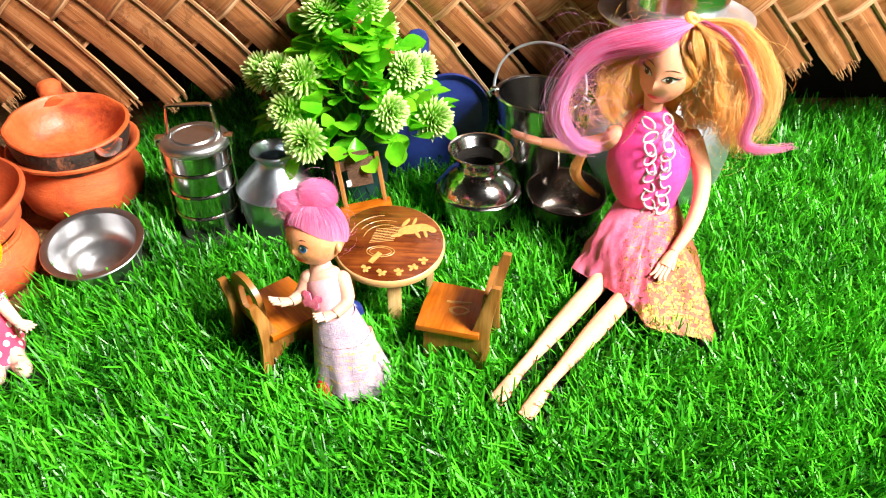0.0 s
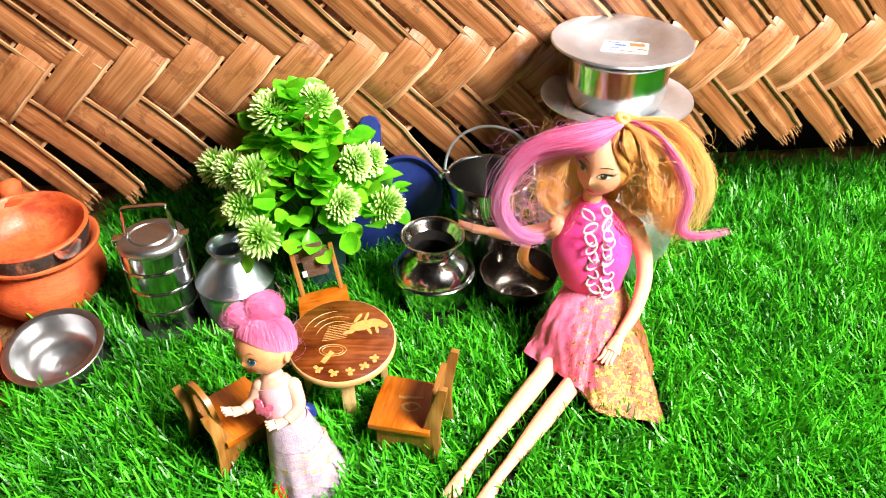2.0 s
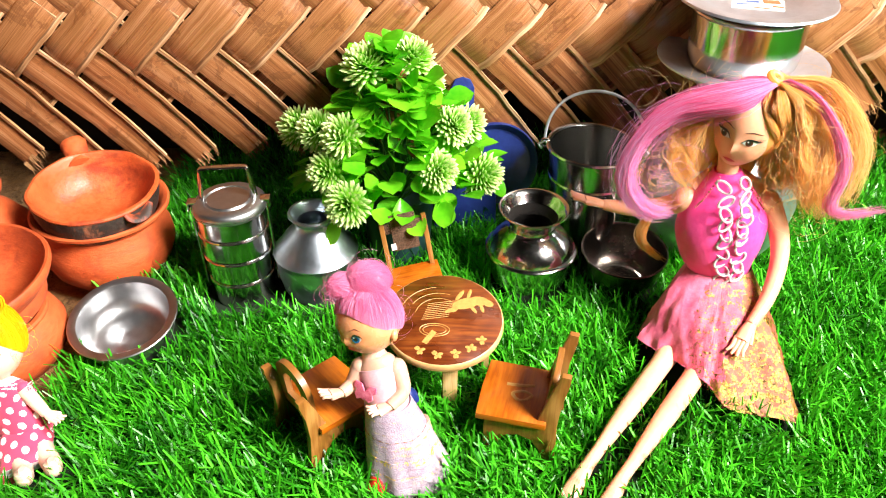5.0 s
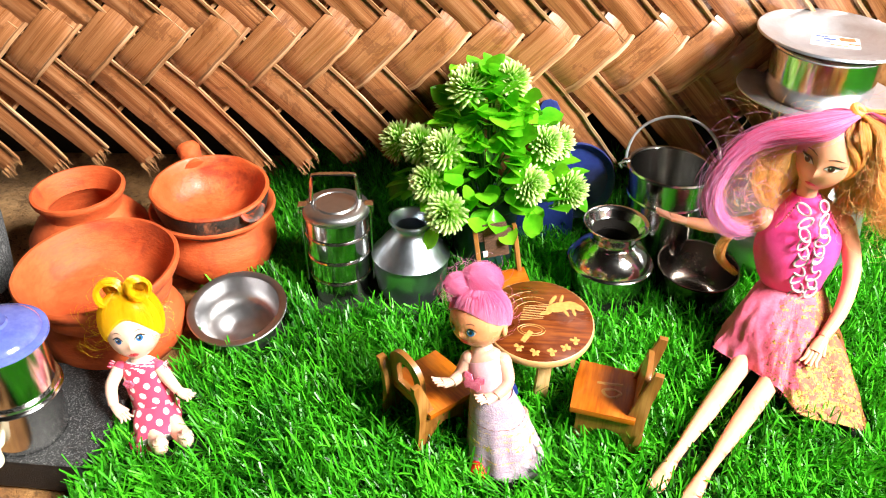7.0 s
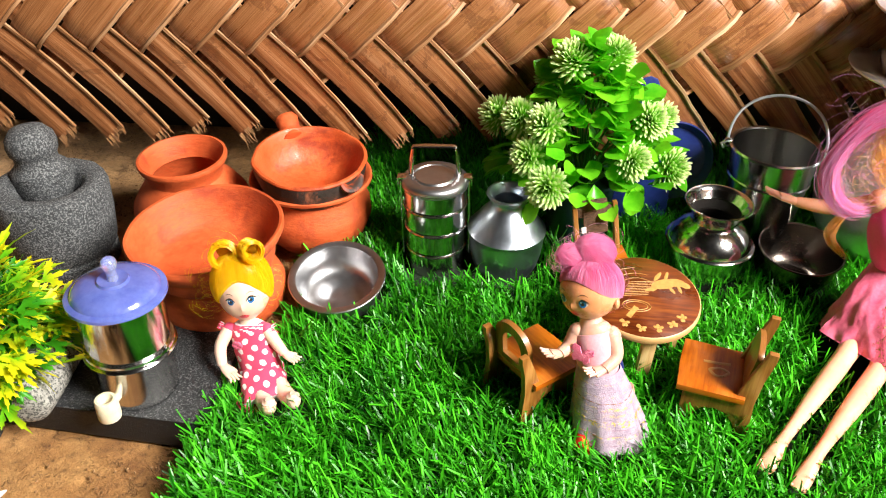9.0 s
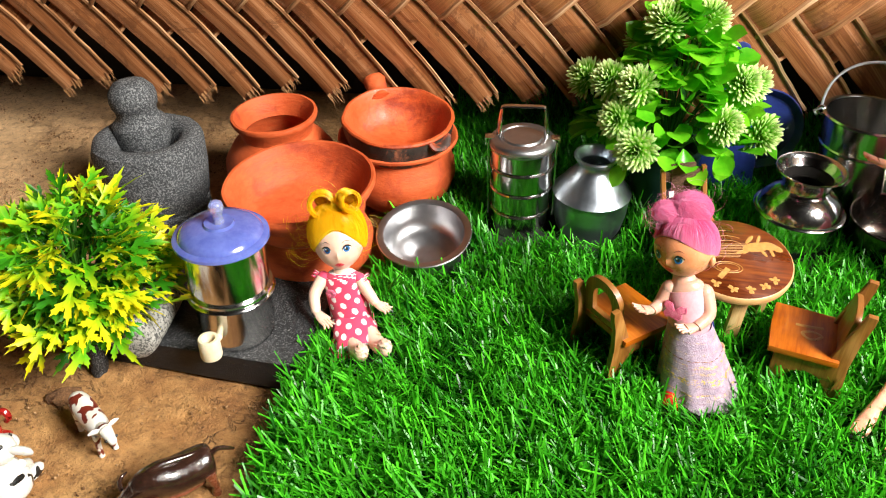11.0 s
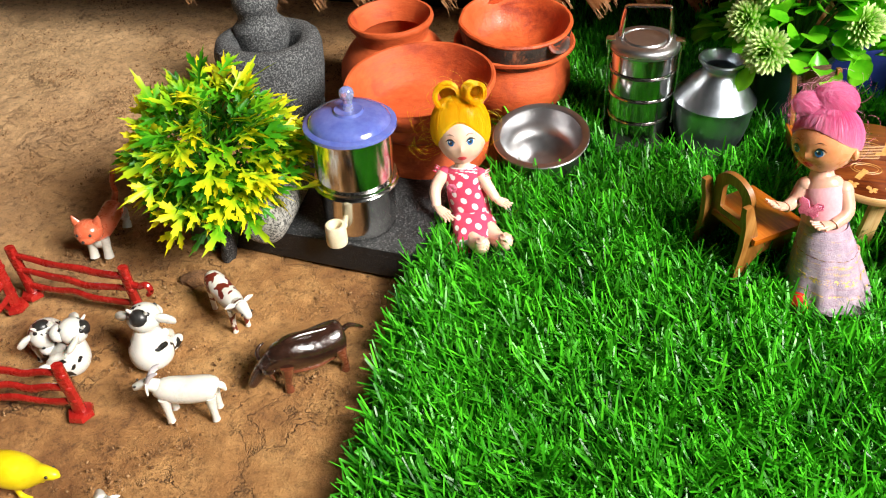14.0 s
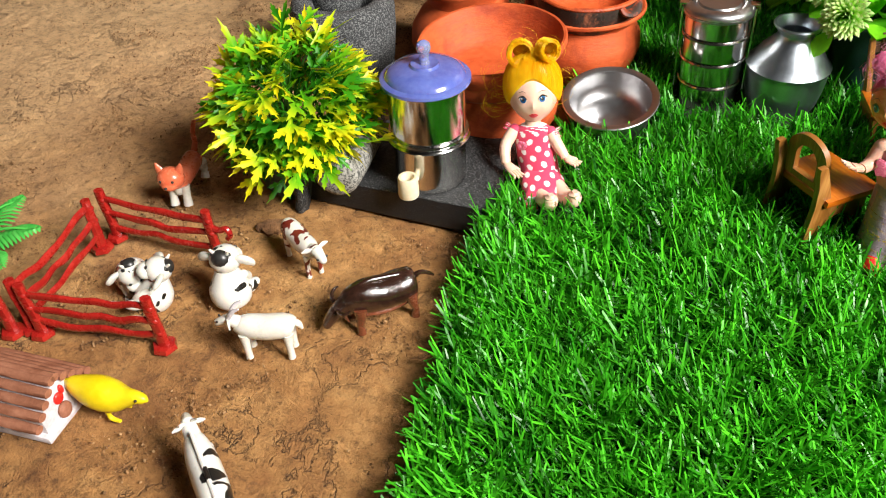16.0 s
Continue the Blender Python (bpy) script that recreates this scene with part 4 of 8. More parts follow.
def vessel_stack(x, y):
    big = thing("large_pot", pose(x + 0.004, y + 0.002, 0.003), "large pale aluminium water pot standing on grass", "water pot")
    outer = [(0, 0.0006), (0.022, 0.0004), (0.030, 0.006), (0.0375, 0.020), (0.0395, 0.034), (0.0370, 0.050), (0.0300, 0.064), (0.0205, 0.075), (0.0175, 0.082), (0.0180, 0.088)]
    part("body", lathe(outer + [(0.0165, 0.088), (0.016, 0.080), (0.028, 0.062), (0.034, 0.034), (0.021, 0.004), (0, 0.003)], 64), M["alu"], big)
    part("rim", lathe([(0.0180, 0.087), (0.022, 0.093), (0.0285, 0.1005), (0.0290, 0.1020), (0.0275, 0.1022), (0.021, 0.095), (0.0165, 0.088)], 64), M["alu"], big)
    stand(x + 0.004, y + 0.002, 0.028)
    z = 0.1053
    t = thing("metal_plate", pose(x, y, z), "round aluminium plate with wide flat rim on a pot", "plate")
    part("dish", lathe([(0, 0.0), (0.024, 0.0), (0.027, 0.0024), (0.0385, 0.0044), (0.0395, 0.0050), (0.0393, 0.0056), (0.0380, 0.0054), (0.0265, 0.0036), (0.0235, 0.0012), (0, 0.0010)], 64), M["alu"], t)
    z += 0.0012
    t = thing("cooking_pot", pose(x - 0.001, y - 0.001, z), "straight-sided polished metal cooking pot on a plate", "pot")
    part("pot_wall", lathe([(0, 0.0004), (0.0195, 0.0004), (0.0228, 0.0014), (0.0248, 0.005), (0.0255, 0.010), (0.0258, 0.0268), (0.0250, 0.0268), (0.0248, 0.010), (0.022, 0.003), (0, 0.002)], 64), M["steel"], t)
    part("rim", lathe([(0.0256, 0.0264), (0.0262, 0.0268), (0.0266, 0.0276), (0.0262, 0.0284), (0.0252, 0.0284), (0.0250, 0.0266)], 64), M["steel"], t)
    z += 0.0288
    t = thing("lid_plate", pose(x - 0.001, y - 0.001, z, 1.5, 0, 0), "round aluminium plate used as a lid, with a torn sticker", "lid")
    part("dish", lathe([(0, 0.0), (0.0200, 0.0), (0.0225, 0.0022), (0.0340, 0.0046), (0.0352, 0.0046), (0.0357, 0.0052), (0.0352, 0.0060), (0.0338, 0.0058), (0.0235, 0.0037), (0.0205, 0.0016), (0, 0.0012)], 64), M["alu"], t)
    s = part("sticker", plate([(-0.0125, -0.0070), (0.0105, -0.0085), (0.0125, 0.0050), (0.003, 0.0070), (-0.0095, 0.0068)], 0.00015, 0), M["paper"], t, "torn white sticker with blue and red print", at=pose(0.002, 0.001, 0.0014, 0, 0, -8))
    rng = random.Random(3)
    for col, cx, cy, w, h in (("ink_blue", -0.005, 0.0048, 0.006, 0.0016), ("ink_blue", -0.006, -0.002, 0.007, 0.0012), ("ink_blue", -0.002, 0.0015, 0.006, 0.0022), ("ink_blue", -0.006, -0.005, 0.004, 0.0010),
                              ("ink_red", 0.0065, 0.0025, 0.0075, 0.0046), ("ink_red", 0.0085, -0.0035, 0.005, 0.0018), ("ink_red", 0.001, -0.0062, 0.008, 0.0012)):
        part("print_bar", block((w, h, 0.0001), 0, None, pose(cx, cy, 0.00016, 0, 0, rng.uniform(-8, 8))), M[col], s)


vessel_stack(0.1370, 0.4300)


# ---- table and chairs ----
def round_table(m):
    t = thing("round_table", m, "small round wooden table with dark etched varnished top", "table")
    disc = lathe([(0, 0), (0.0242, 0), (0.0252, 0.0006), (0.0255, 0.0020), (0.0252, 0.0036), (0.0246, 0.0041), (0.0, 0.0041)], 64)
    lay_uv(disc)
    top = part("tabletop", disc, [M["wood_edge"], M["wood_top"]], t, at=pose(0, 0, 0.0355))
    for f in top.data.polygons:
        if f.normal.z > 0.9:
            f.material_index = 1
    # etched drawing: basket weave, ladle ring, blossoms and a bird-like curl
    z = 0.00415
    bm = bmesh.new()
    for k in range(9):
        y = -0.001 + 0.0011 * k
        sweep(bm, [(-0.009 + 0.0003 * k, y, z, 0.00016), (0.002 + 0.0004 * k, y + 0.002, z, 0.00016)], 4)
    part("inlay", bm, M["inlay"], top, "etched basket hatching")
    bm = bmesh.new()
    torus(bm, (-0.0035, -0.0065, z), 1, 0.00022, Matrix.Diagonal((0.0062, 0.0034, 1, 1)), n=30, segs=4)
    torus(bm, (-0.0035, -0.0065, z), 1, 0.00018, Matrix.Diagonal((0.0048, 0.0024, 1, 1)), n=30, segs=4)
    part("inlay", bm, M["inlay"], top, "etched ring")
    bm = block((0.0024, 0.0075, 0.00012), 0, None, pose(-0.0055, -0.0105, z - 0.00006, 0, 0, -32))
    part("inlay", bm, M["inlay"], top)
    rng = random.Random(8)
    for a in (-118, -96, -74, -54, -36):
        c = Vector((0.0195 * math.cos(radians(a)), 0.0195 * math.sin(radians(a)), z))
        bm = bmesh.new()
        for q in range(5):
            w = 2 * math.pi * q / 5 + rng.random()
            ball(bm, (c.x + 0.0013 * math.cos(w), c.y + 0.0013 * math.sin(w), z), (0.0012, 0.0008, 0.0001), 0, (0, 0, math.degrees(w)), 8, 4)
        part("inlay", bm, M["inlay"], top, "etched pale blossom")
    bm = bmesh.new()
    for cx, cy, rx, ry, turn in ((0.0095, 0.0085, 0.0062, 0.0030, 18), (0.0150, 0.0100, 0.0042, 0.0026, -8), (0.0188, 0.0088, 0.0026, 0.0018, -30), (0.0050, 0.0058, 0.0030, 0.0014, 55), (0.0068, 0.0130, 0.0034, 0.0010, 60), (0.0108, 0.0138, 0.0030, 0.0008, 75),
                                (0.0126, 0.0052, 0.0026, 0.0008, -60), (0.0162, 0.0058, 0.0024, 0.0008, -75), (0.0024, 0.0040, 0.0020, 0.0010, 20)):
        ball(bm, (cx, cy, z), (rx, ry, 0.00012), 0, (0, 0, turn), 14, 4)
    part("inlay", bm, M["inlay"], top, "etched pale bird figure")
    bm = bmesh.new()
    for r0, a0, a1 in ((0.010, 60, 170), (0.013, 70, 150), (0.0165, 95, 165)):
        torus(bm, (-0.002, 0.001, z), r0, 0.00015, None, 0, a0, a1, 20, 4)
    part("inlay", bm, M["inlay"], top, "etched curved lines")
    for a in (10, 100, 190, 280):
        bm = block((0.0034, 0.0062, 0.0352), 0.0005, None, pose(0.0185, 0, 0.0002))
        part("leg", bm, M["wood_edge"], t, at=pose(0, 0, 0, 0, 0, a))
    return t


round_table(pose(-0.0010, 0.3215, 0.0040, 8.5, 0, 0) @ Matrix.Diagonal((0.975, 0.975, 1, 1)))


def chair_side_outline(top=0.0480):
    """Side board: x forward from the back, y up; a slanted back post up to a given height, seat rail and two feet with an arch."""
    k = (top - 0.0245) / (0.0480 - 0.0245)
    return [(x, y if y <= 0.0245 else 0.0245 + (y - 0.0245) * k) for x, y in [(-0.0045, 0.0), (0.0005, 0.0), (0.0030, 0.0075), (0.0065, 0.0120), (0.0115, 0.0135), (0.0165, 0.0120), (0.0190, 0.0075), (0.0205, 0.0), (0.0250, 0.0), (0.0250, 0.0205),
            (0.0060, 0.0205), (0.0040, 0.0245), (0.0015, 0.0340), (-0.0020, 0.0460), (-0.0026, 0.0480), (-0.0062, 0.0478), (-0.0060, 0.0440), (-0.0040, 0.0330), (-0.0030, 0.0200), (-0.0036, 0.0100)]]


def small_chair(m, style, label):
    """Seat forward is +x; the width runs along y."""
    t = thing("small_chair", m, label, "chair", "chairs round the table")
    w = 0.0235
    side = M["wood_side"]
    for s in (-1, 1):
        bm = plate(chair_side_outline(0.0405 if style == "arch" else 0.0480), 0.0026, 0.0003)
        bm.transform(pose(0, s * w / 2 + 0.0013, 0, 90, 0, 0))
        part("side_board", bm, side, t)
    bm = plate([(0.0010, -w / 2 - 0.0032), (0.0280, -w / 2 - 0.0036), (0.0286, 0), (0.0280, w / 2 + 0.0036), (0.0010, w / 2 + 0.0032)], 0.0030, 0.0005)
    bm.transform(pose(0, 0, 0.0206))
    seat = part("seat", bm, [M["wood_seat"]], t)
    bm = block((0.0024, w - 0.0026, 0.0060), 0.0003, None, pose(0.0225, 0, 0.0135))
    part("front_rail", bm, side, t)
    if style == "arch":
        # back board with an arched top and a round-headed opening
        out = [(-w / 2 + 0.0013, 0.0), (w / 2 - 0.0013, 0.0)] + [((w / 2 - 0.0013) * math.cos(a), 0.0130 + 0.0090 * math.sin(a)) for a in np.linspace(0, math.pi, 13)]
        hole = [(-0.0058, 0.0030), (0.0058, 0.0030)] + [(0.0058 * math.cos(a), 0.0110 + 0.0062 * math.sin(a)) for a in np.linspace(0, math.pi, 11)]
        bm = ring_plate(out, hole, 0.0024)
        bm.transform(pose(0.0016, 0, 0.0250, 90, 0, 90) @ pose(0, 0, -0.0012, -6, 0, 0))
        part("backrest", bm, side, t)
    elif style == "solid":
        out = [(-w / 2 + 0.0013, 0.0), (w / 2 - 0.0013, 0.0), (w / 2 - 0.0013, 0.0170)] + [((w / 2 - 0.0013) * math.cos(a), 0.0170 + 0.0040 * math.sin(a)) for a in np.linspace(0.2, math.pi - 0.2, 9)] + [(-w / 2 + 0.0013, 0.0170)]
        bm = plate(out, 0.0024, 0.0003)
        bm.transform(pose(0.0016, 0, 0.0235, 90, 0, 90) @ pose(0, 0, -0.0012, -6, 0, 0))
        part("backrest", bm, M["wood_side"], t)
    else:
        bm = block((0.0018, w - 0.0024, 0.0052), 0.0003, None, pose(-0.0036, 0, 0.0412, 0, -6, 0))
        part("back_slat", bm, M["bark"], t, "rough dark brown back slat")
        bm = block((0.0018, w * 0.60, 0.0190), 0.0003, None, pose(-0.0018, 0, 0.0318, 0, -6, 0))
        part("back_board", bm, M["bark"], t, "rough dark brown back board")
        part("tag", block((0.0006, 0.0028, 0.0034), 0.0001, None, pose(-0.0006, -0.0072, 0.0330, 0, -6, 8)), M["paper"], t, "small worn grey paper tag")
    if style == "solid":
        bm = bmesh.new()
        sweep(bm, curve([(0.0105, 0.004, 0.02372, 0.0007, 0.00014), (0.0135, 0.0045, 0.02372, 0.0007, 0.00014), (0.0160, 0.0015, 0.02372, 0.0008, 0.00014), (0.0120, -0.0005, 0.02372, 0.0007, 0.00014), (0.0085, 0.001, 0.02372, 0.0007, 0.00014), (0.0105, 0.004, 0.02372, 0.0007, 0.00014)], 4), 6)
        sweep(bm, curve([(0.0190, -0.003, 0.02372, 0.0008, 0.00014), (0.0130, -0.0035, 0.02372, 0.0009, 0.00014), (0.0080, -0.0045, 0.02372, 0.0008, 0.00014)], 4), 6)
        part("inlay", bm, M["inlay"], seat, "etched pale mark")
    return t


def ring_plate(outer, inner, thick):
    """A board with one opening through it: both outlines in the xy plane."""
    bm = bmesh.new()
    ends = []
    for z in (0, thick):
        o = [bm.verts.new((x, y, z)) for x, y in outer]
        i = [bm.verts.new((x, y, z)) for x, y in inner]
        eo = [bm.edges.new((o[k], o[(k + 1) % len(o)])) for k in range(len(o))]
        ei = [bm.edges.new((i[k], i[(k + 1) % len(i)])) for k in range(len(i))]
        bmesh.ops.triangle_fill(bm, edges=eo + ei, use_beauty=True)
        ends.append((o, i))
    for a, b in zip(ends[0], ends[1]):
        for k in range(len(a)):
            j = (k + 1) % len(a)
            bm.faces.new((a[k], a[j], b[j], b[k]))
    bmesh.ops.recalc_face_normals(bm, faces=bm.faces)
    lay_uv(bm)
    return bm


small_chair(pose(-0.0560, 0.2790, 0.0035, 0, 0, 43), "arch", "small varnished wooden chair with arched open back, on grass")
small_chair(pose(0.0430, 0.2880, 0.0035, 0, 0, 167), "solid", "small wooden chair with orange varnished etched seat")
small_chair(pose(-0.0148, 0.3750, 0.0035, 0, 0, 282) @ pose(0, 0, 0, 8, 0, 0) @ Matrix.Diagonal((0.78, 0.86, 1, 1)), "slat", "small wooden chair with rough dark back slats")


# ---- navy plastic dish and flowering bush ----
def blue_dish(m):
    t = thing("plastic_dish", m, "navy blue plastic dish with square tray and round rim, leaning", "dish")
    bm = plate([(-0.017, 0.0), (0.016, 0.0), (0.0175, 0.004), (0.0165, 0.040), (0.010, 0.044), (-0.012, 0.044), (-0.0165, 0.040)], 0.0030, 0.0008)
    part("tray", bm, M["navy"], t, at=pose(0, 0, 0, 90, 0, 0))
    bm = lathe([(0, 0), (0.0195, 0), (0.0225, 0.0012), (0.0232, 0.0046), (0.0226, 0.0060), (0.0214, 0.0052), (0.0190, 0.0024), (0, 0.0022)], 56)
    part("round_rim", bm, M["navy"], t, at=pose(0.0165, 0.0045, 0.0400, 90, 0, 0))
    bm = plate([(-0.006, 0.0), (0.006, 0.0), (0.0062, 0.042), (0.004, 0.0465), (0.0, 0.048), (-0.004, 0.0465), (-0.0062, 0.042)], 0.0026, 0.0008)
    part("grip", bm, M["navy"], t, at=pose(-0.002, 0.002, 0.040, 90, 0, 4))
    return t


blue_dish(pose(0.0080, 0.4375, 0.003, -9, 0, 4))


def round_leaf(length, width):
    """A spoon-shaped leaf along +x, cupped, with thickness at its rib."""
    bm = bmesh.new()
    n = 7
    rows = []
    for i in range(n + 1):
        f = i / n
        w = width * (math.sin(math.pi * min(f ** 1.35, 1)) ** 0.75) * 0.5 + 0.0002
        x, lift = length * f, -0.22 * length * f * f
        rows.append([bm.verts.new((x, s * w, lift + (0.22 * w if abs(s) > 0.9 else 0.0) + (0.0 if s else -0.0002))) for s in (-1, -0.5, 0, 0.5, 1)])
    for a, b in zip(rows, rows[1:]):
        for k in range(4):
            bm.faces.new((a[k], a[k + 1], b[k + 1], b[k]))
    return bm


def petal_flower(radius, rng):
    """A globe of many narrow cupped petals."""
    bm = bmesh.new()
    uv = bm.loops.layers.uv.verify()
    n = 112
    for i in range(n):
        z = 1 - 1.55 * (i + 0.5) / n
        a = i * 2.39996 + rng.uniform(-0.1, 0.1)
        r = math.sqrt(max(0, 1 - z * z))
        d = Vector((r * math.cos(a), r * math.sin(a), z))
        d = (d + Vector((0, 0, 0.30))).normalized()
        side = d.cross(Vector((0, 0, 1)) if abs(d.z) < 0.95 else Vector((1, 0, 0))).normalized()
        cup = side.cross(d).normalized()
        ln = radius * rng.uniform(0.88, 1.08)
        w = radius * 0.115
        pts = [(0.30, 0.55, 0.0), (0.72, 1.0, 0.02), (0.92, 0.75, 0.05)]
        rows = [[bm.verts.new(d * ln * f + side * s * w * k + cup * (ln * c + (0.05 * ln if s == 0 else 0))) for s in (-1, 0, 1)] for f, k, c in pts]
        tipv = bm.verts.new(d * ln * 1.04 + cup * ln * 0.08)
        for (fa, _, _), (fb, _, _), ra, rb in zip(pts, pts[1:], rows, rows[1:]):
            for k in range(2):
                f = bm.faces.new((ra[k], ra[k + 1], rb[k + 1], rb[k]))
                for l, q in zip(f.loops, (fa, fa, fb, fb)):
                    l[uv].uv = (0.5, q)
        for k in range(2):
            f = bm.faces.new((rows[-1][k], rows[-1][k + 1], tipv))
            for l, q in zip(f.loops, (0.92, 0.92, 1.0)):
                l[uv].uv = (0.5, q)
    ball(bm, (0, 0, 0), radius * 0.45, 0, (0, 0, 0), 10, 6)
    return bm


def aim(p, d, roll=0.0):
    """A pose at p whose +x axis points along d."""
    q = Vector(d).to_track_quat("X", "Z").to_matrix().to_4x4()
    return Matrix.Translation(p) @ q @ pose(0, 0, 0, roll, 0, 0)


BUSH_FLOWERS = [(-0.0115, -0.008, 0.1130), (0.0085, 0.004, 0.1120), (0.0140, 0.004, 0.0990), (0.0270, -0.014, 0.0830), (0.0330, -0.004, 0.0790), (0.0205, -0.0265, 0.0640), (0.0405, -0.012, 0.0545),
                (-0.0285, -0.026, 0.0620), (-0.0185, -0.0400, 0.0540), (-0.0340, -0.012, 0.0770), (-0.0215, -0.022, 0.0800), (-0.0455, 0.002, 0.0700), (0.012, 0.022, 0.088), (-0.02, 0.022, 0.088)]


def flowering_bush(x, y):
    rng = random.Random(21)
    t = thing("flowering_bush", pose(x, y, 0.003) @ Matrix.Diagonal((1, 1, 1.05, 1)), "artificial bush with round green leaves and white-tipped flowers", "artificial plant")
    part("plant_pot", lathe([(0, 0), (0.014, 0), (0.0165, 0.004), (0.0185, 0.034), (0.0195, 0.036), (0.0195, 0.038), (0.0175, 0.038), (0.016, 0.030), (0, 0.030)], 40), M["teal"], t, "dark pot")
    stand(x, y, 0.017)
    flowers = [(a * 1.03, b - 0.003, c if c < 0.066 else 0.066 + (c - 0.066) * 0.80) for a, b, c in BUSH_FLOWERS]
    bms = [petal_flower(0.0108, rng) for _ in range(3)]
    meshes = [finish("flower", b, M["petal"], True) for b in bms]
    centre = Vector((0, 0, 0.058))
    bm = bmesh.new()
    for i, f in enumerate(flowers):
        f = Vector(f)
        d = (f - centre)
        d = (d.normalized() + Vector((0, -0.35, 0.35))).normalized()
        ob = new("flower", meshes[i % 3])
        ob.parent = t
        k = rng.uniform(0.88, 1.06)
        ob.matrix_basis = Matrix.Translation(f) @ d.to_track_quat("Z", "Y").to_matrix().to_4x4() @ pose(0, 0, 0, 0, 0, rng.uniform(0, 360)) @ Matrix.Diagonal((k, k, k, 1))
        mid = (f * 0.5 + Vector((0, 0, 0.045)) * 0.5)
        sweep(bm, curve([(0, 0, 0.030, 0.0008), (*mid, 0.0007), (*f, 0.0006)], 4), 6)
    leaves = [finish("leaf", round_leaf(l, w), M["leaf_round"], True) for l, w in ((0.0128, 0.0105), (0.0110, 0.0094), (0.0140, 0.0104))]
    count = 0
    while count < 290:
        h = rng.random()
        z = 0.044 + 0.064 * h
        R = 0.041 * (1 - h) ** 0.75 + 0.010 * (1 - h * 0.4)
        a = rng.uniform(-math.pi, 0) if rng.random() < 0.7 else rng.uniform(0, math.pi)
        rr = 0.88 * R * math.sqrt(rng.uniform(0.3, 1.0))
        p = Vector((rr * math.cos(a), rr * math.sin(a) * 0.9, z))
        if any((p - Vector(f)).length < 0.0085 for f in flowers):
            continue
        d = Vector((math.cos(a), math.sin(a), rng.uniform(-0.5, 0.9) + 0.5 * h)) + Vector((rng.uniform(-0.5, 0.5), rng.uniform(-0.5, 0.5), 0))
        ob = new("leaf", leaves[count % 3])
        ob.parent = t
        k = rng.uniform(0.9, 1.25)
        ob.matrix_basis = aim(p, d.normalized(), rng.uniform(-50, 50)) @ Matrix.Diagonal((k, k, k, 1))
        if count % 9 == 0:
            sweep(bm, curve([(0, 0, 0.034, 0.0007), (*(p * 0.6 + Vector((0, 0, 0.02))), 0.0006), (*p, 0.0005)], 3), 5)
        count += 1
    for p, d in (((-0.001, -0.003, 0.108), (0.15, -0.25, 1)), ((0.004, -0.006, 0.101), (-0.3, -0.5, 0.8)), ((0.024, -0.030, 0.050), (0.1, -0.4, -0.8)), ((-0.022, -0.042, 0.046), (-0.5, -0.4, -0.6)), ((0.004, -0.034, 0.052), (0.2, -0.7, -0.6))):
        ob = new("leaf", leaves[2])
        ob.parent = t
        ob.matrix_basis = aim(p, d, 0)
    tagged(part("stem_tangle", bm, M["stem"], t), "thin green stems", kind="stuff")
    return t


flowering_bush(-0.0270, 0.4180)


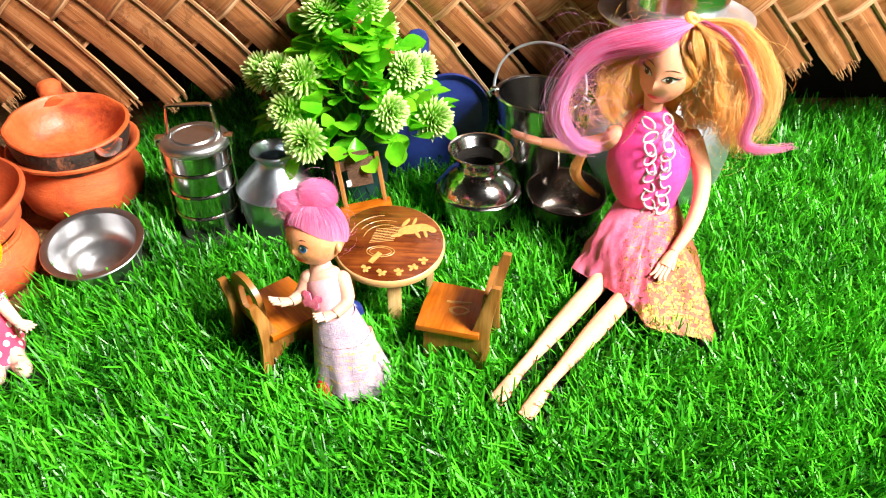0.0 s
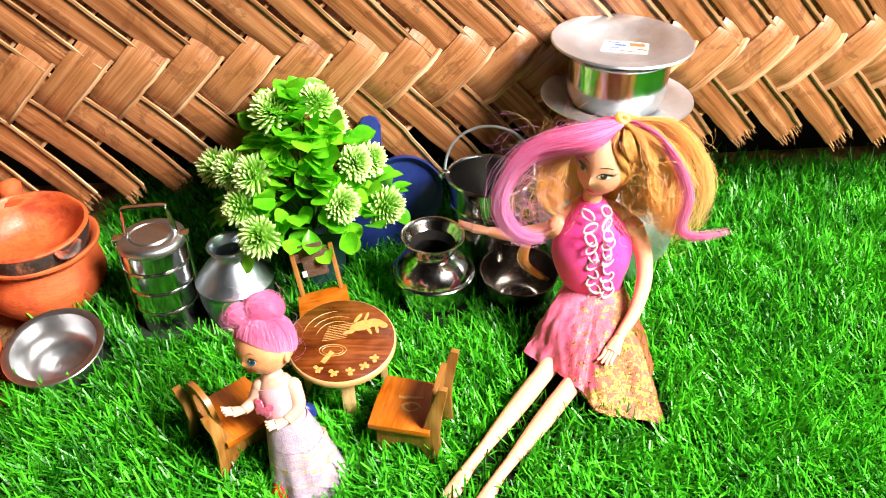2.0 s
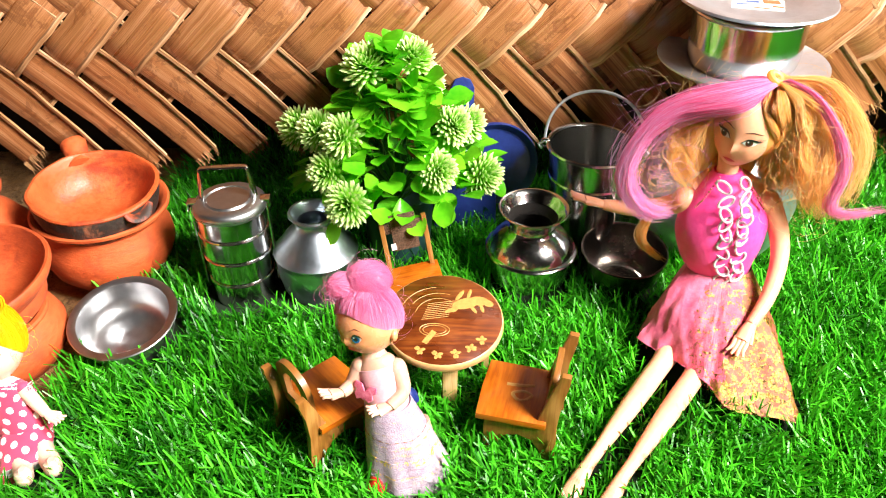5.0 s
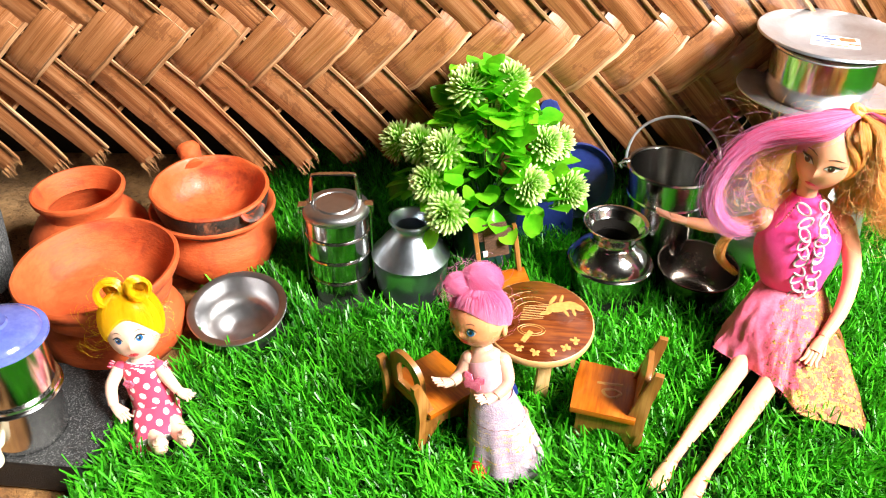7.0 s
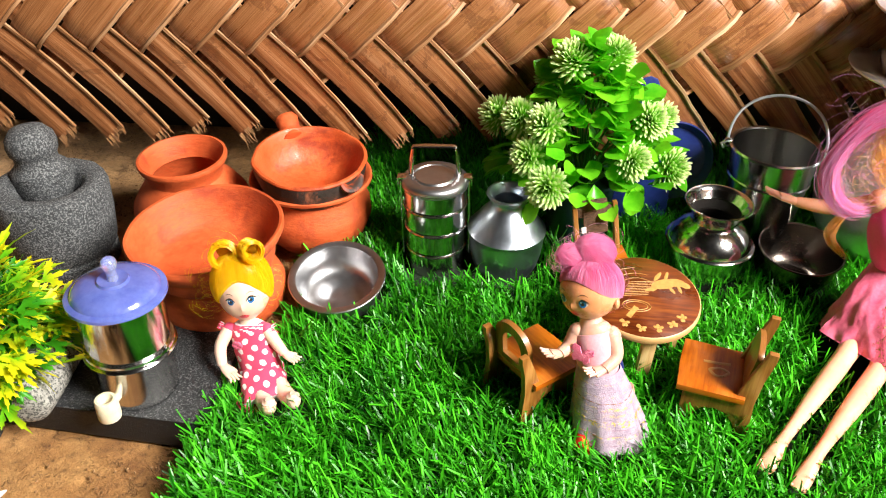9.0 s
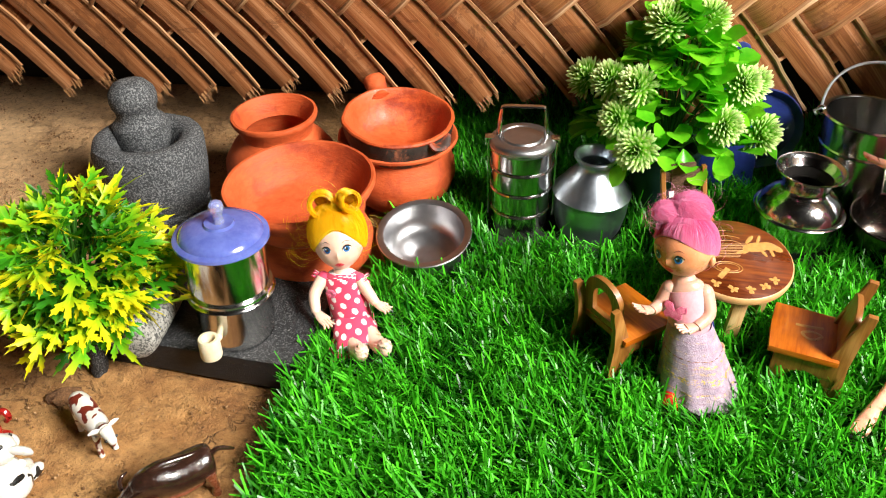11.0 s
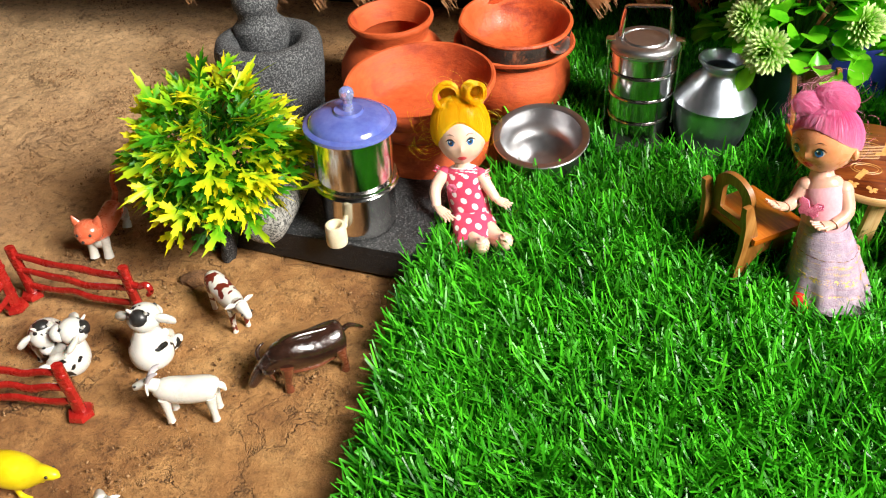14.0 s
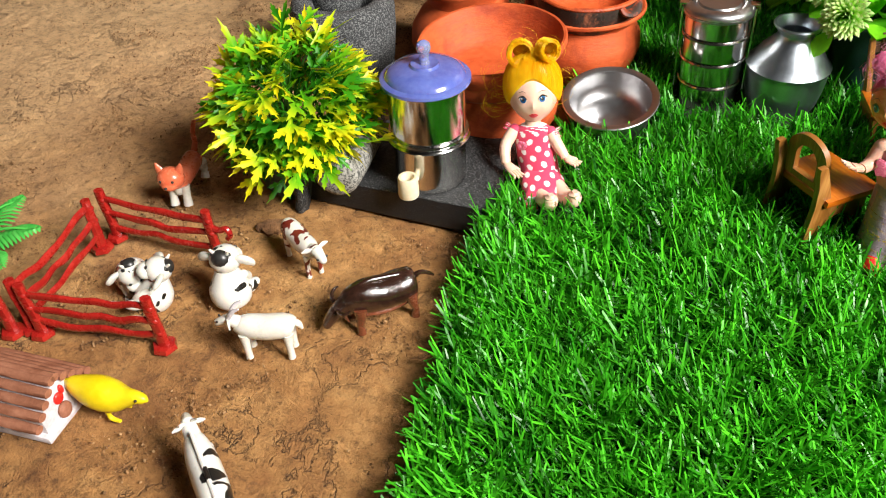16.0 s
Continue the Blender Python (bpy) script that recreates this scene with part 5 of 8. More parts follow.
# ---- clay pots ----
def clay_pan_stack():
    x, y = -0.1720, 0.3960
    low = thing("clay_pot", pose(x - 0.001, y + 0.001, 0.002), "wide terracotta cooking pot with flared rim", "clay pot")
    prof = [(0, 0.0004), (0.016, 0.0002), (0.023, 0.003), (0.0292, 0.010), (0.0318, 0.0180), (0.0312, 0.0250), (0.0285, 0.0300), (0.0278, 0.0345), (0.0258, 0.0345), (0.0275, 0.026), (0.0275, 0.014), (0.015, 0.004), (0, 0.0035)]
    part("body", lathe(prof, 64, wobble=0.015), M["clay"], low)
    part("rim", lathe([(0.0278, 0.0341), (0.0286, 0.0360), (0.0312, 0.0382), (0.0328, 0.0391), (0.0330, 0.0405), (0.0320, 0.0411), (0.0300, 0.0406), (0.0270, 0.0362), (0.0258, 0.0341)], 64, wobble=0.015), M["clay"], low)
    stand(x, y, 0.026)
    pan = thing("clay_pan", pose(x - 0.0005, y - 0.0010, 0.0325, 5, 2, 0), "round terracotta pan with soot-blackened underside and stub handle", "clay pan")
    prof_out = [(0, 0.0004), (0.014, 0.0006), (0.0215, 0.0030), (0.0262, 0.0075), (0.0284, 0.0125), (0.0295, 0.0180), (0.0299, 0.0222)]
    part("underside", lathe(prof_out, 64, wobble=0.03), M["soot"], pan, "soot-blackened clay underside")
    part("bowl_wall", lathe([(0.0298, 0.0222), (0.0302, 0.0231), (0.0297, 0.0240), (0.0284, 0.0242), (0.0272, 0.0230), (0.0262, 0.0180), (0.0225, 0.0095), (0.016, 0.0055), (0, 0.0045)], 64, wobble=0.035), M["clay_gloss"], pan)
    bm = bmesh.new()
    sweep(bm, curve([(-0.0150, 0.0225, 0.0185, 0.0066, 0.0050), (-0.0180, 0.0265, 0.0200, 0.0056, 0.0046), (-0.0205, 0.0305, 0.0218, 0.0060, 0.0050), (-0.0222, 0.0335, 0.0230, 0.0064, 0.0052), (-0.0232, 0.0350, 0.0236, 0.0056, 0.0044), (-0.0226, 0.0340, 0.0232, 0.0034, 0.0026)], 4), 18, wave=0.04)
    part("handle", bm, M["clay"], pan, "hollow stub handle")
    bm = bmesh.new()
    sweep(bm, curve([(0.0215, -0.0195, 0.0225, 0.0022, 0.0014), (0.0245, -0.0185, 0.0190, 0.0040, 0.0018), (0.0275, -0.0140, 0.0188, 0.0042, 0.0018), (0.0290, -0.0085, 0.0215, 0.0022, 0.0014)], 4), 12)
    part("spout_lip", bm, M["clay_sooty"], pan, "chipped clay lug")


clay_pan_stack()


def tall_clay_pot(m):
    t = thing("clay_pot", m, "round terracotta water pot with chipped open rim, on soil", "clay pot")
    prof = [(0, 0.0004), (0.014, 0.0002), (0.022, 0.004), (0.0292, 0.012), (0.0318, 0.020), (0.0305, 0.0285), (0.0255, 0.0360), (0.0208, 0.0408), (0.0198, 0.0428), (0.0178, 0.0430), (0.0235, 0.0350), (0.0280, 0.022), (0.014, 0.004), (0, 0.0035)]
    part("body", lathe(prof, 64, wobble=0.012), M["clay"], t)
    part("rim", lathe([(0.0198, 0.0424), (0.0206, 0.0468), (0.0232, 0.0505), (0.0238, 0.0522), (0.0234, 0.0536), (0.0220, 0.0538), (0.0208, 0.0520), (0.0186, 0.0470), (0.0178, 0.0424)], 64, wobble=0.012), M["clay"], t)


tall_clay_pot(pose(-0.2380, 0.3880, 0.0005, 2, -2, 0))


def wide_clay_stack():
    x, y = -0.2030, 0.3265
    low = thing("clay_pot", pose(x + 0.001, y + 0.001, 0.0005), "smooth round terracotta pot standing on soil", "clay pot")
    part("body", lathe([(0, 0.0004), (0.018, 0.0002), (0.0270, 0.0040), (0.0315, 0.0110), (0.0318, 0.0180), (0.0290, 0.0245), (0.0268, 0.0272), (0.0244, 0.0272), (0.0275, 0.018), (0.02, 0.004), (0, 0.0035)], 64, wobble=0.01), M["clay"], low)
    part("rim", lathe([(0.0266, 0.0268), (0.0270, 0.0284), (0.0264, 0.0295), (0.0246, 0.0295), (0.0242, 0.0268)], 64, wobble=0.01), M["clay"], low)
    top = thing("clay_dish", pose(x, y, 0.0296, 3, -3, 0), "wide terracotta dish with rolled rim stacked on a pot", "clay dish")
    part("body", lathe([(0, 0.0), (0.0215, 0.0), (0.0270, 0.0014), (0.0305, 0.0050), (0.0310, 0.0085), (0.0306, 0.0110), (0.0325, 0.0135), (0.0352, 0.0165), (0.0368, 0.0196), (0.0370, 0.0214), (0.0362, 0.0226), (0.0350, 0.0224),
                        (0.0338, 0.0200), (0.0300, 0.0130), (0.0270, 0.0070), (0.0215, 0.0046), (0, 0.0040)], 72, wobble=0.012), M["clay"], top)
    stand(x, y, 0.030)


wide_clay_stack()


# ---- stone mortar, grinding slab and water filter ----
def mortar_and_pestle(x, y):
    t = thing("stone_mortar", pose(x, y, 0.0), "rough grey granite mortar standing on soil", "mortar")
    part("body", lathe([(0, 0.0), (0.0245, 0.0), (0.0258, 0.0012), (0.0260, 0.0075), (0.0252, 0.0090), (0.0256, 0.0105), (0.0272, 0.0130), (0.0289, 0.0300), (0.0291, 0.0430), (0.0280, 0.0470), (0.0250, 0.0488), (0.0200, 0.0486), (0.0165, 0.0455),
                        (0.0140, 0.0340), (0.009, 0.0250), (0, 0.0225)], 72, wobble=0.035), M["stone"], t)
    p = thing("stone_pestle", pose(x - 0.0065, y + 0.0085, 0.0250, 0, -3, 0), "grey granite pestle with round knob resting in the mortar", "pestle")
    part("foot", lathe([(0.0259, -0.0002), (0.0266, 0.0006), (0.0266, 0.0080), (0.0256, 0.0088), (0.0250, 0.0080), (0.0250, -0.0002)], 56, wobble=0.02), M["stone"], t)
    part("body", lathe([(0, 0), (0.006, 0.001), (0.0108, 0.006), (0.0138, 0.014), (0.0152, 0.0215), (0.0148, 0.0262), (0.0124, 0.0284), (0.0108, 0.0304), (0.0106, 0.0335), (0.0112, 0.0350)], 44, wobble=0.04), M["stone"], p)
    part("knob", lathe([(0.0108, 0.0345), (0.0120, 0.0364), (0.0124, 0.0404), (0.0117, 0.0446), (0.0086, 0.0484), (0.0045, 0.0498), (0, 0.0502)], 44, wobble=0.04), M["stone"], p)


mortar_and_pestle(-0.3015, 0.3580)


def grinding_slab():
    bm = plate([(-0.283, 0.2420), (-0.1830, 0.2405), (-0.1800, 0.2530), (-0.1785, 0.2700), (-0.1790, 0.2880), (-0.186, 0.303), (-0.200, 0.3000), (-0.283, 0.298)], 0.0130, 0.0012)
    for v in bm.verts:
        if v.co.z < 0.006 and v.co.y < 0.25:
            v.co.y -= 0.0015
        v.co += Vector((noise.noise(v.co * 90), noise.noise(v.co * 90 + Vector((5, 0, 0))), 0.5 * noise.noise(v.co * 120))) * 0.0007
    bm.transform(Matrix.Translation((0.23, -0.27, 0)))
    t = thing("grinding_slab", pose(-0.23, 0.27, 0.0002), "black speckled granite grinding slab lying on soil", "stone slab")
    body = part("slab_body", bm, [M["slab"], M["slab_side"]], t, smooth=False)
    # Faces that point up take the speckled granite, the rest the darker one.
    for f in body.data.polygons:
        f.material_index = 0 if f.normal.z > 0.75 else 1
    bm = bmesh.new()
    for r in (0.0205, 0.0228, 0.0251, 0.0274, 0.0297):
        torus(bm, (0.0180, -0.0105, 0.01275), r, 0.00042, None, 0, -33, 62, 30, 8)
    part("dressed_rings", bm, M["slab"], t, "faint dressed rings cut in the stone")
    r = thing("stone_roller", pose(-0.2470, 0.2340, 0.0240, 0, 0, 8), "pale speckled stone roller lying on the slab", "stone roller")
    bm = bmesh.new()
    sweep(bm, curve([(0, -0.0045, 0, 0.0055), (0, -0.0030, 0, 0.0092), (0, 0.001, 0, 0.0108), (0, 0.018, 0, 0.0114), (0, 0.040, 0, 0.0110), (0, 0.052, 0, 0.008)], 4), 28)
    part("roller_body", bm, M["pebble"], r)
    bm = bmesh.new()
    sweep(bm, curve([(0.0, 0.0, 0.0, 0.0042, 0.0030), (0.0006, 0.001, 0.009, 0.0040, 0.0032), (-0.001, 0.003, 0.020, 0.0050, 0.0034), (0.0, 0.006, 0.028, 0.0030, 0.0025)], 5), 12, 0, (1, 0, 0), wave=0.12)
    solo("stone_chunk", bm, M["slab"], pose(-0.2680, 0.2335, 0.0), "dark stone splinter with pale marks, standing on soil", "stone")


grinding_slab()


def water_filter(m):
    t = thing("water_filter", m, "two-tier stainless steel water filter with blue lid and tap", "water filter")
    part("lower_tank", lathe([(0, 0), (0.0150, 0), (0.0156, 0.0006), (0.0160, 0.004), (0.0166, 0.0225), (0.0170, 0.0232), (0.0160, 0.0236), (0, 0.0236)], 64), M["steel"], t)
    part("collar", lathe([(0.0160, 0.0228), (0.0182, 0.0228), (0.0187, 0.0236), (0.0182, 0.0243), (0.0176, 0.0246), (0.0181, 0.0253), (0.0178, 0.0262), (0.0165, 0.0263), (0.0160, 0.0250)], 64), M["steel"], t)
    part("upper_tank", lathe([(0.0166, 0.0258), (0.0168, 0.0300), (0.0171, 0.0480), (0.0184, 0.0487), (0.0184, 0.0496), (0.0165, 0.0496), (0, 0.0490)], 64), M["steel"], t)
    lid = part("lid", lathe([(0.0190, 0.0494), (0.0196, 0.0500), (0.0194, 0.0512), (0.0182, 0.0518), (0.0172, 0.0520), (0.0166, 0.0531), (0.0150, 0.0545), (0.0110, 0.0557), (0.0064, 0.0562), (0.0058, 0.0573), (0.0046, 0.0570), (0, 0.0572)], 64), M["blue_lid"], t, "milky blue domed plastic lid")
    part("knob", lathe([(0.0024, 0.0568), (0.0020, 0.0590), (0.0020, 0.0612), (0.0027, 0.0624), (0.0031, 0.0642), (0.0027, 0.0660), (0.0014, 0.0670), (0, 0.0672)], 24), M["clear_knob"], lid, "clear round knob")
    bm = bmesh.new()
    sweep(bm, curve([(-0.001, -0.0155, 0.0092, 0.0018), (-0.0012, -0.018, 0.0092, 0.0017), (-0.0015, -0.0215, 0.0093, 0.0018)], 4), 14)
    lathe([(0.0026, -0.0035), (0.0044, -0.0042), (0.0046, -0.0030), (0.0044, 0.0048), (0.0040, 0.0056), (0.0030, 0.0056), (0.0024, 0.0048), (0.0022, -0.0010), (0, -0.0012)], 28, bm, 0, 0, (-0.0015, -0.0232, 0.0092))
    part("tap", bm, M["ivory"], t, "ivory plastic tap")


water_filter(pose(-0.2120, 0.2590, 0.0133, 0, 0, 0))


# ---- serrated yellow-green plant ----
def serrated_leaf(length, rng, bm=None, m=None, mi=0):
    """A deep-cut leaf along +x: broad pointed lobes in pairs along a rib; v runs from foot to tip."""
    bm = bm or bmesh.new()
    m = m or Matrix()
    uv = bm.loops.layers.uv.verify()
    along = {}

    def put(x, y, k):
        v = bm.verts.new(m @ Vector((x, y, -0.26 * x * x / length + 0.16 * abs(y) + 0.00006 * k)))
        along[v] = min(1.0, math.hypot(x - 0.2 * length, y) / (0.8 * length))
        return v
    faces = []
    for k, (foot, angle, reach) in enumerate(((0.14, 62, 0.36), (0.14, -62, 0.36), (0.34, 46, 0.50), (0.34, -46, 0.50), (0.0, 0, 1.0))):
        angle, reach = radians(angle + rng.uniform(-9, 9)), reach * length * rng.uniform(0.85, 1.12)
        d, e = (math.cos(angle), math.sin(angle)), (-math.sin(angle), math.cos(angle))
        wide = 0.42 if k == 4 else 0.74
        ring = []
        for a, b in ((0, 0.06), (0.30, 0.11), (0.58, 0.27), (0.60, 0.13), (0.80, 0.17), (0.82, 0.07), (1, 0), (0.82, -0.07), (0.80, -0.17), (0.60, -0.13), (0.58, -0.27), (0.30, -0.11), (0, -0.06)):
            ring.append(put(foot * length + d[0] * a * reach + e[0] * b * reach * wide, d[1] * a * reach + e[1] * b * reach * wide, k))
        rib = [put(foot * length + d[0] * a * reach, d[1] * a * reach, k - 4) for a in (0.0, 0.58, 0.82)]
        for r in (ring, ring[::-1]):
            faces.append(bm.faces.new((rib[0], r[0], r[1], r[2], r[3], rib[1])))
            faces.append(bm.faces.new((rib[1], r[3], r[4], r[5], rib[2])))
            faces.append(bm.faces.new((rib[2], r[5], r[6])))
    for f in faces:
        f.material_index = mi
        for l in f.loops:
            l[uv].uv = (0.5, along[l.vert])
    return bm


def serrated_plant(x, y):
    rng = random.Random(77)
    t = thing("serrated_plant", pose(x, y, 0.0), "artificial bushy plant with serrated yellow and green leaves", "artificial plant")
    part("plant_pot", lathe([(0, 0), (0.0150, 0), (0.0165, 0.002), (0.0190, 0.020), (0.0200, 0.0215), (0.0185, 0.0225), (0.016, 0.018), (0, 0.018)], 8), M["teal"], t, "dark teal pot")
    kinds = {}
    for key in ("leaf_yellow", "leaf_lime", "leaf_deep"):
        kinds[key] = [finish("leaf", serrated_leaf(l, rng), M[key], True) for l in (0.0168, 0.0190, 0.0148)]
    stems = bmesh.new()
    made = 0
    while made < 295:
        d = Vector((rng.gauss(0, 1), rng.gauss(0, 1), rng.gauss(0.25, 0.8)))
        if d.length < 0.2:
            continue
        d.normalize()
        if d.z < -0.26:
            continue
        shell = rng.uniform(0.55, 1.0) ** 0.6
        out = Vector((0.034 * d.x, 0.031 * d.y, 0.037 * d.z)) * shell * rng.uniform(0.8, 1.14)
        if d.x < 0:
            out.x *= 0.80
        if d.x < -0.1 and d.z < 0.05:
            out *= 0.80
        p = Vector((0.0085, -0.008, 0.045)) + out
        p.z = max(p.z, 0.026)
        droop = Vector((d.x, d.y, d.z * 0.5 + rng.uniform(-0.45, 0.35))) + Vector((rng.uniform(-0.6, 0.6), rng.uniform(-0.6, 0.6), 0))
        # Leaves near the shell come out yellow more often, inner ones green.
        hue_pick = rng.random() + 0.5 * (1 - shell)
        key = "leaf_yellow" if hue_pick < 0.58 else ("leaf_lime" if hue_pick < 0.88 else "leaf_deep")
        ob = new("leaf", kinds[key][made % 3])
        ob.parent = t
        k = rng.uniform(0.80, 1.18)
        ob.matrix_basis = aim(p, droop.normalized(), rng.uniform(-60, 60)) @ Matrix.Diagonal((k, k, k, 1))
        if made % 7 == 0:
            sweep(stems, curve([(0, 0, 0.018, 0.0007), (*(p * 0.45 + Vector((0, 0, 0.022))), 0.0006), (*p, 0.0004)], 3), 5)
        made += 1
    tagged(part("stem_tangle", stems, M["stem"], t), "thin green stems", kind="stuff")
    # Inner leaves are mostly deep green, about a fifth lime.
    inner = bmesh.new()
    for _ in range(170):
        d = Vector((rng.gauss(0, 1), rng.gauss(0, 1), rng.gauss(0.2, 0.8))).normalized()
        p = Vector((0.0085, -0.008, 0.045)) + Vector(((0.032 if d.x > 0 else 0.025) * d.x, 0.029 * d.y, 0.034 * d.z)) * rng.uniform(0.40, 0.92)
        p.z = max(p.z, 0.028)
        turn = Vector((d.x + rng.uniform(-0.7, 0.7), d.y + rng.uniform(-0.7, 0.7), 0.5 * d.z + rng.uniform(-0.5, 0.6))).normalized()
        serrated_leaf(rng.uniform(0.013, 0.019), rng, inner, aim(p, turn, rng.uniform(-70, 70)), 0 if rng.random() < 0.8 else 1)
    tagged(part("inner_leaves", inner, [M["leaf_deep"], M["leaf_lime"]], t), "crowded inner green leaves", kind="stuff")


serrated_plant(-0.2790, 0.2520)


# ---- red toy fence ----
def fence_panel(a, b, hook=False):
    """A panel from a to b on the ground: two footed posts and three wavy rails."""
    rng = random.Random(int(1000 * abs(a[0] + b[1])))
    a, b = Vector((*a, 0)), Vector((*b, 0))
    along = (b - a).normalized()
    length = (b - a).length
    m = Matrix.Translation(a) @ pose(0, 0, 0, 0, 0, math.degrees(math.atan2(along.y, along.x)))
    t = thing("toy_fence", m, "dark red plastic toy fence panel with three wavy rails", "toy fence", "toy fence panels")
    for x in (0.0, length):
        bm = lathe([(0, 0), (0.0050, 0), (0.0052, 0.0008), (0.0046, 0.0024), (0, 0.0028)], 6)
        sweep(bm, curve([(0, 0, 0.001, 0.0027, 0.0022), (0.0002, 0, 0.010, 0.0024, 0.0020), (-0.0002, 0, 0.020, 0.0024, 0.0020), (0, 0, 0.0268, 0.0022, 0.0019)], 4), 8, 0, (0, 1, 0))
        for z in (0.007, 0.0135, 0.020):
            ball(bm, (0.0006, -0.0012, z + 0.002), (0.0017, 0.0010, 0.0014), 0, (0, 0, 0), 8, 6)
        part("post", bm, M["red"], t, at=pose(x, 0, 0, 0, rng.uniform(-3, 3), 0))
    for z in (0.0075, 0.0145, 0.0225):
        bm = bmesh.new()
        pts = []
        for k in range(8):
            f = k / 7
            pts.append((length * f, rng.uniform(-0.0004, 0.0004), z + rng.uniform(-0.0010, 0.0010) - 0.0012 * math.sin(math.pi * f), 0.0011 * rng.uniform(0.85, 1.2), 0.0017 * rng.uniform(0.85, 1.25)))
        sweep(bm, curve(pts, 3), 8)
        part("rail", bm, M["red"], t)
    if hook:
        bm = bmesh.new()
        sweep(bm, curve([(length, 0, 0.018, 0.0014), (length + 0.0042, 0, 0.0175, 0.0014), (length + 0.0076, 0, 0.0190, 0.0014), (length + 0.0090, 0, 0.0162, 0.0013), (length + 0.0072, 0, 0.0136, 0.0012)], 4), 8)
        part("hook", bm, M["red"], t)


fence_panel((-0.3395, 0.1890), (-0.2860, 0.1900), True)
fence_panel((-0.3360, 0.1300), (-0.3415, 0.1800))
fence_panel((-0.3300, 0.1290), (-0.2780, 0.1380))
fence_panel((-0.3850, 0.1180), (-0.3420, 0.1255))


# ---- toy animals, each one plain moulded piece ----
def figure(name, build, mats, m, label, cat):
    bm = bmesh.new()
    build(bm)
    solo(name, bm, [M[k] for k in mats], m, label, cat)


def four_legs(bm, xs, y, z0, r, mi=0, foot=None, splay=0.0):
    for i, x in enumerate(xs):
        for s in (-1, 1):
            sweep(bm, curve([(x, s * y * 0.8, z0, r * 1.5), (x + splay * s * 0.3, s * y, z0 * 0.55, r * 1.02), (x + splay * s * 0.5, s * y, 0.0012, r * 0.95), (x + splay * s * 0.5, s * y, 0.0, r * 1.05)], 3), 10, mi, (1, 0, 0))


def standing_beast(bm, length, height, girth, head, mi_body=0, mi_head=0, spots=(), ears=True, horns=False, tail=True, head_low=0.0, slim=1.0):
    """A quadruped facing +x, feet at z = 0."""
    top = height * 0.74
    sweep(bm, curve([(-length * 0.50, 0, top * 0.98, girth * 0.45, girth * 0.5), (-length * 0.45, 0, top, girth * 0.82, girth * 0.86), (-length * 0.28, 0, top * 0.99, girth * 0.98, girth), (0, 0, top * 0.95, girth, girth * 1.04),
                     (length * 0.25, 0, top * 0.99, girth * 0.92, girth), (length * 0.42, 0, top * 1.04, girth * 0.72, girth * 0.8), (length * 0.50, 0, top * 1.10, girth * 0.5, girth * 0.6)], 4), 16, mi_body)
    hz = top * 1.22 - head_low
    sweep(bm, curve([(length * 0.36, 0, top * 1.05, girth * 0.62), (length * 0.50, 0, (top * 1.05 + hz) / 2 + girth * 0.1, girth * 0.52), (length * 0.60, 0, hz, head * 0.62)], 4), 12, mi_body)
    sweep(bm, curve([(length * 0.56, 0, hz + head * 0.25, head * 0.40), (length * 0.60, 0, hz + head * 0.12, head * 0.60), (length * 0.60 + head * 0.7, 0, hz - head * 0.10, head * 0.50), (length * 0.60 + head * 1.35, 0, hz - head * 0.38, head * 0.36), (length * 0.60 + head * 1.55, 0, hz - head * 0.45, head * 0.16)], 4), 12, mi_head)
    four_legs(bm, (-length * 0.38, length * 0.36), girth * 0.62, top * 0.85, girth * 0.30 * slim, mi_body)
    if ears:
        for s in (-1, 1):
            sweep(bm, curve([(length * 0.58, s * head * 0.4, hz + head * 0.25, head * 0.18, head * 0.10), (length * 0.56, s * head * 0.95, hz + head * 0.32, head * 0.30, head * 0.12), (length * 0.55, s * head * 1.45, hz + head * 0.28, head * 0.08, head * 0.06)], 3), 8, mi_head, (1, 0, 0))
    if horns:
        for s in (-1, 1):
            sweep(bm, curve([(length * 0.57, s * head * 0.35, hz + head * 0.5, head * 0.16), (length * 0.53, s * head * 0.7, hz + head * 0.85, head * 0.12), (length * 0.47, s * head * 0.75, hz + head * 1.15, head * 0.05)], 3), 8, mi_head)
    if tail:
        sweep(bm, curve([(-length * 0.49, 0, top * 1.02, girth * 0.14), (-length * 0.58, girth * 0.1, top * 0.85, girth * 0.12), (-length * 0.60, girth * 0.2, top * 0.5, girth * 0.14), (-length * 0.58, girth * 0.25, top * 0.35, girth * 0.05)], 4), 8, mi_body)
    for px, py, pz, r, mi in spots:
        ball(bm, (px * length, py * girth, top + pz * girth), (r * girth, r * girth * 0.8, r * girth * 0.7), mi, (0, 0, 40 * px), 12, 8)


def calf(bm):
    standing_beast(bm, 0.0250, 0.0190, 0.0046, 0.0042, mi_head=3, slim=0.85)
    for s in (-1, 1):
        ball(bm, (0.0195, s * 0.0020, 0.0166), 0.0006, 2, segs=8, rings=6)


figure("toy_calf", calf, ("calf_hide", "brown_paint", "black_paint", "white_toy"), pose(-0.2485, 0.1990, 0.0, 0, 0, -34), "white plastic toy calf with brown patches, standing on soil", "toy animal")


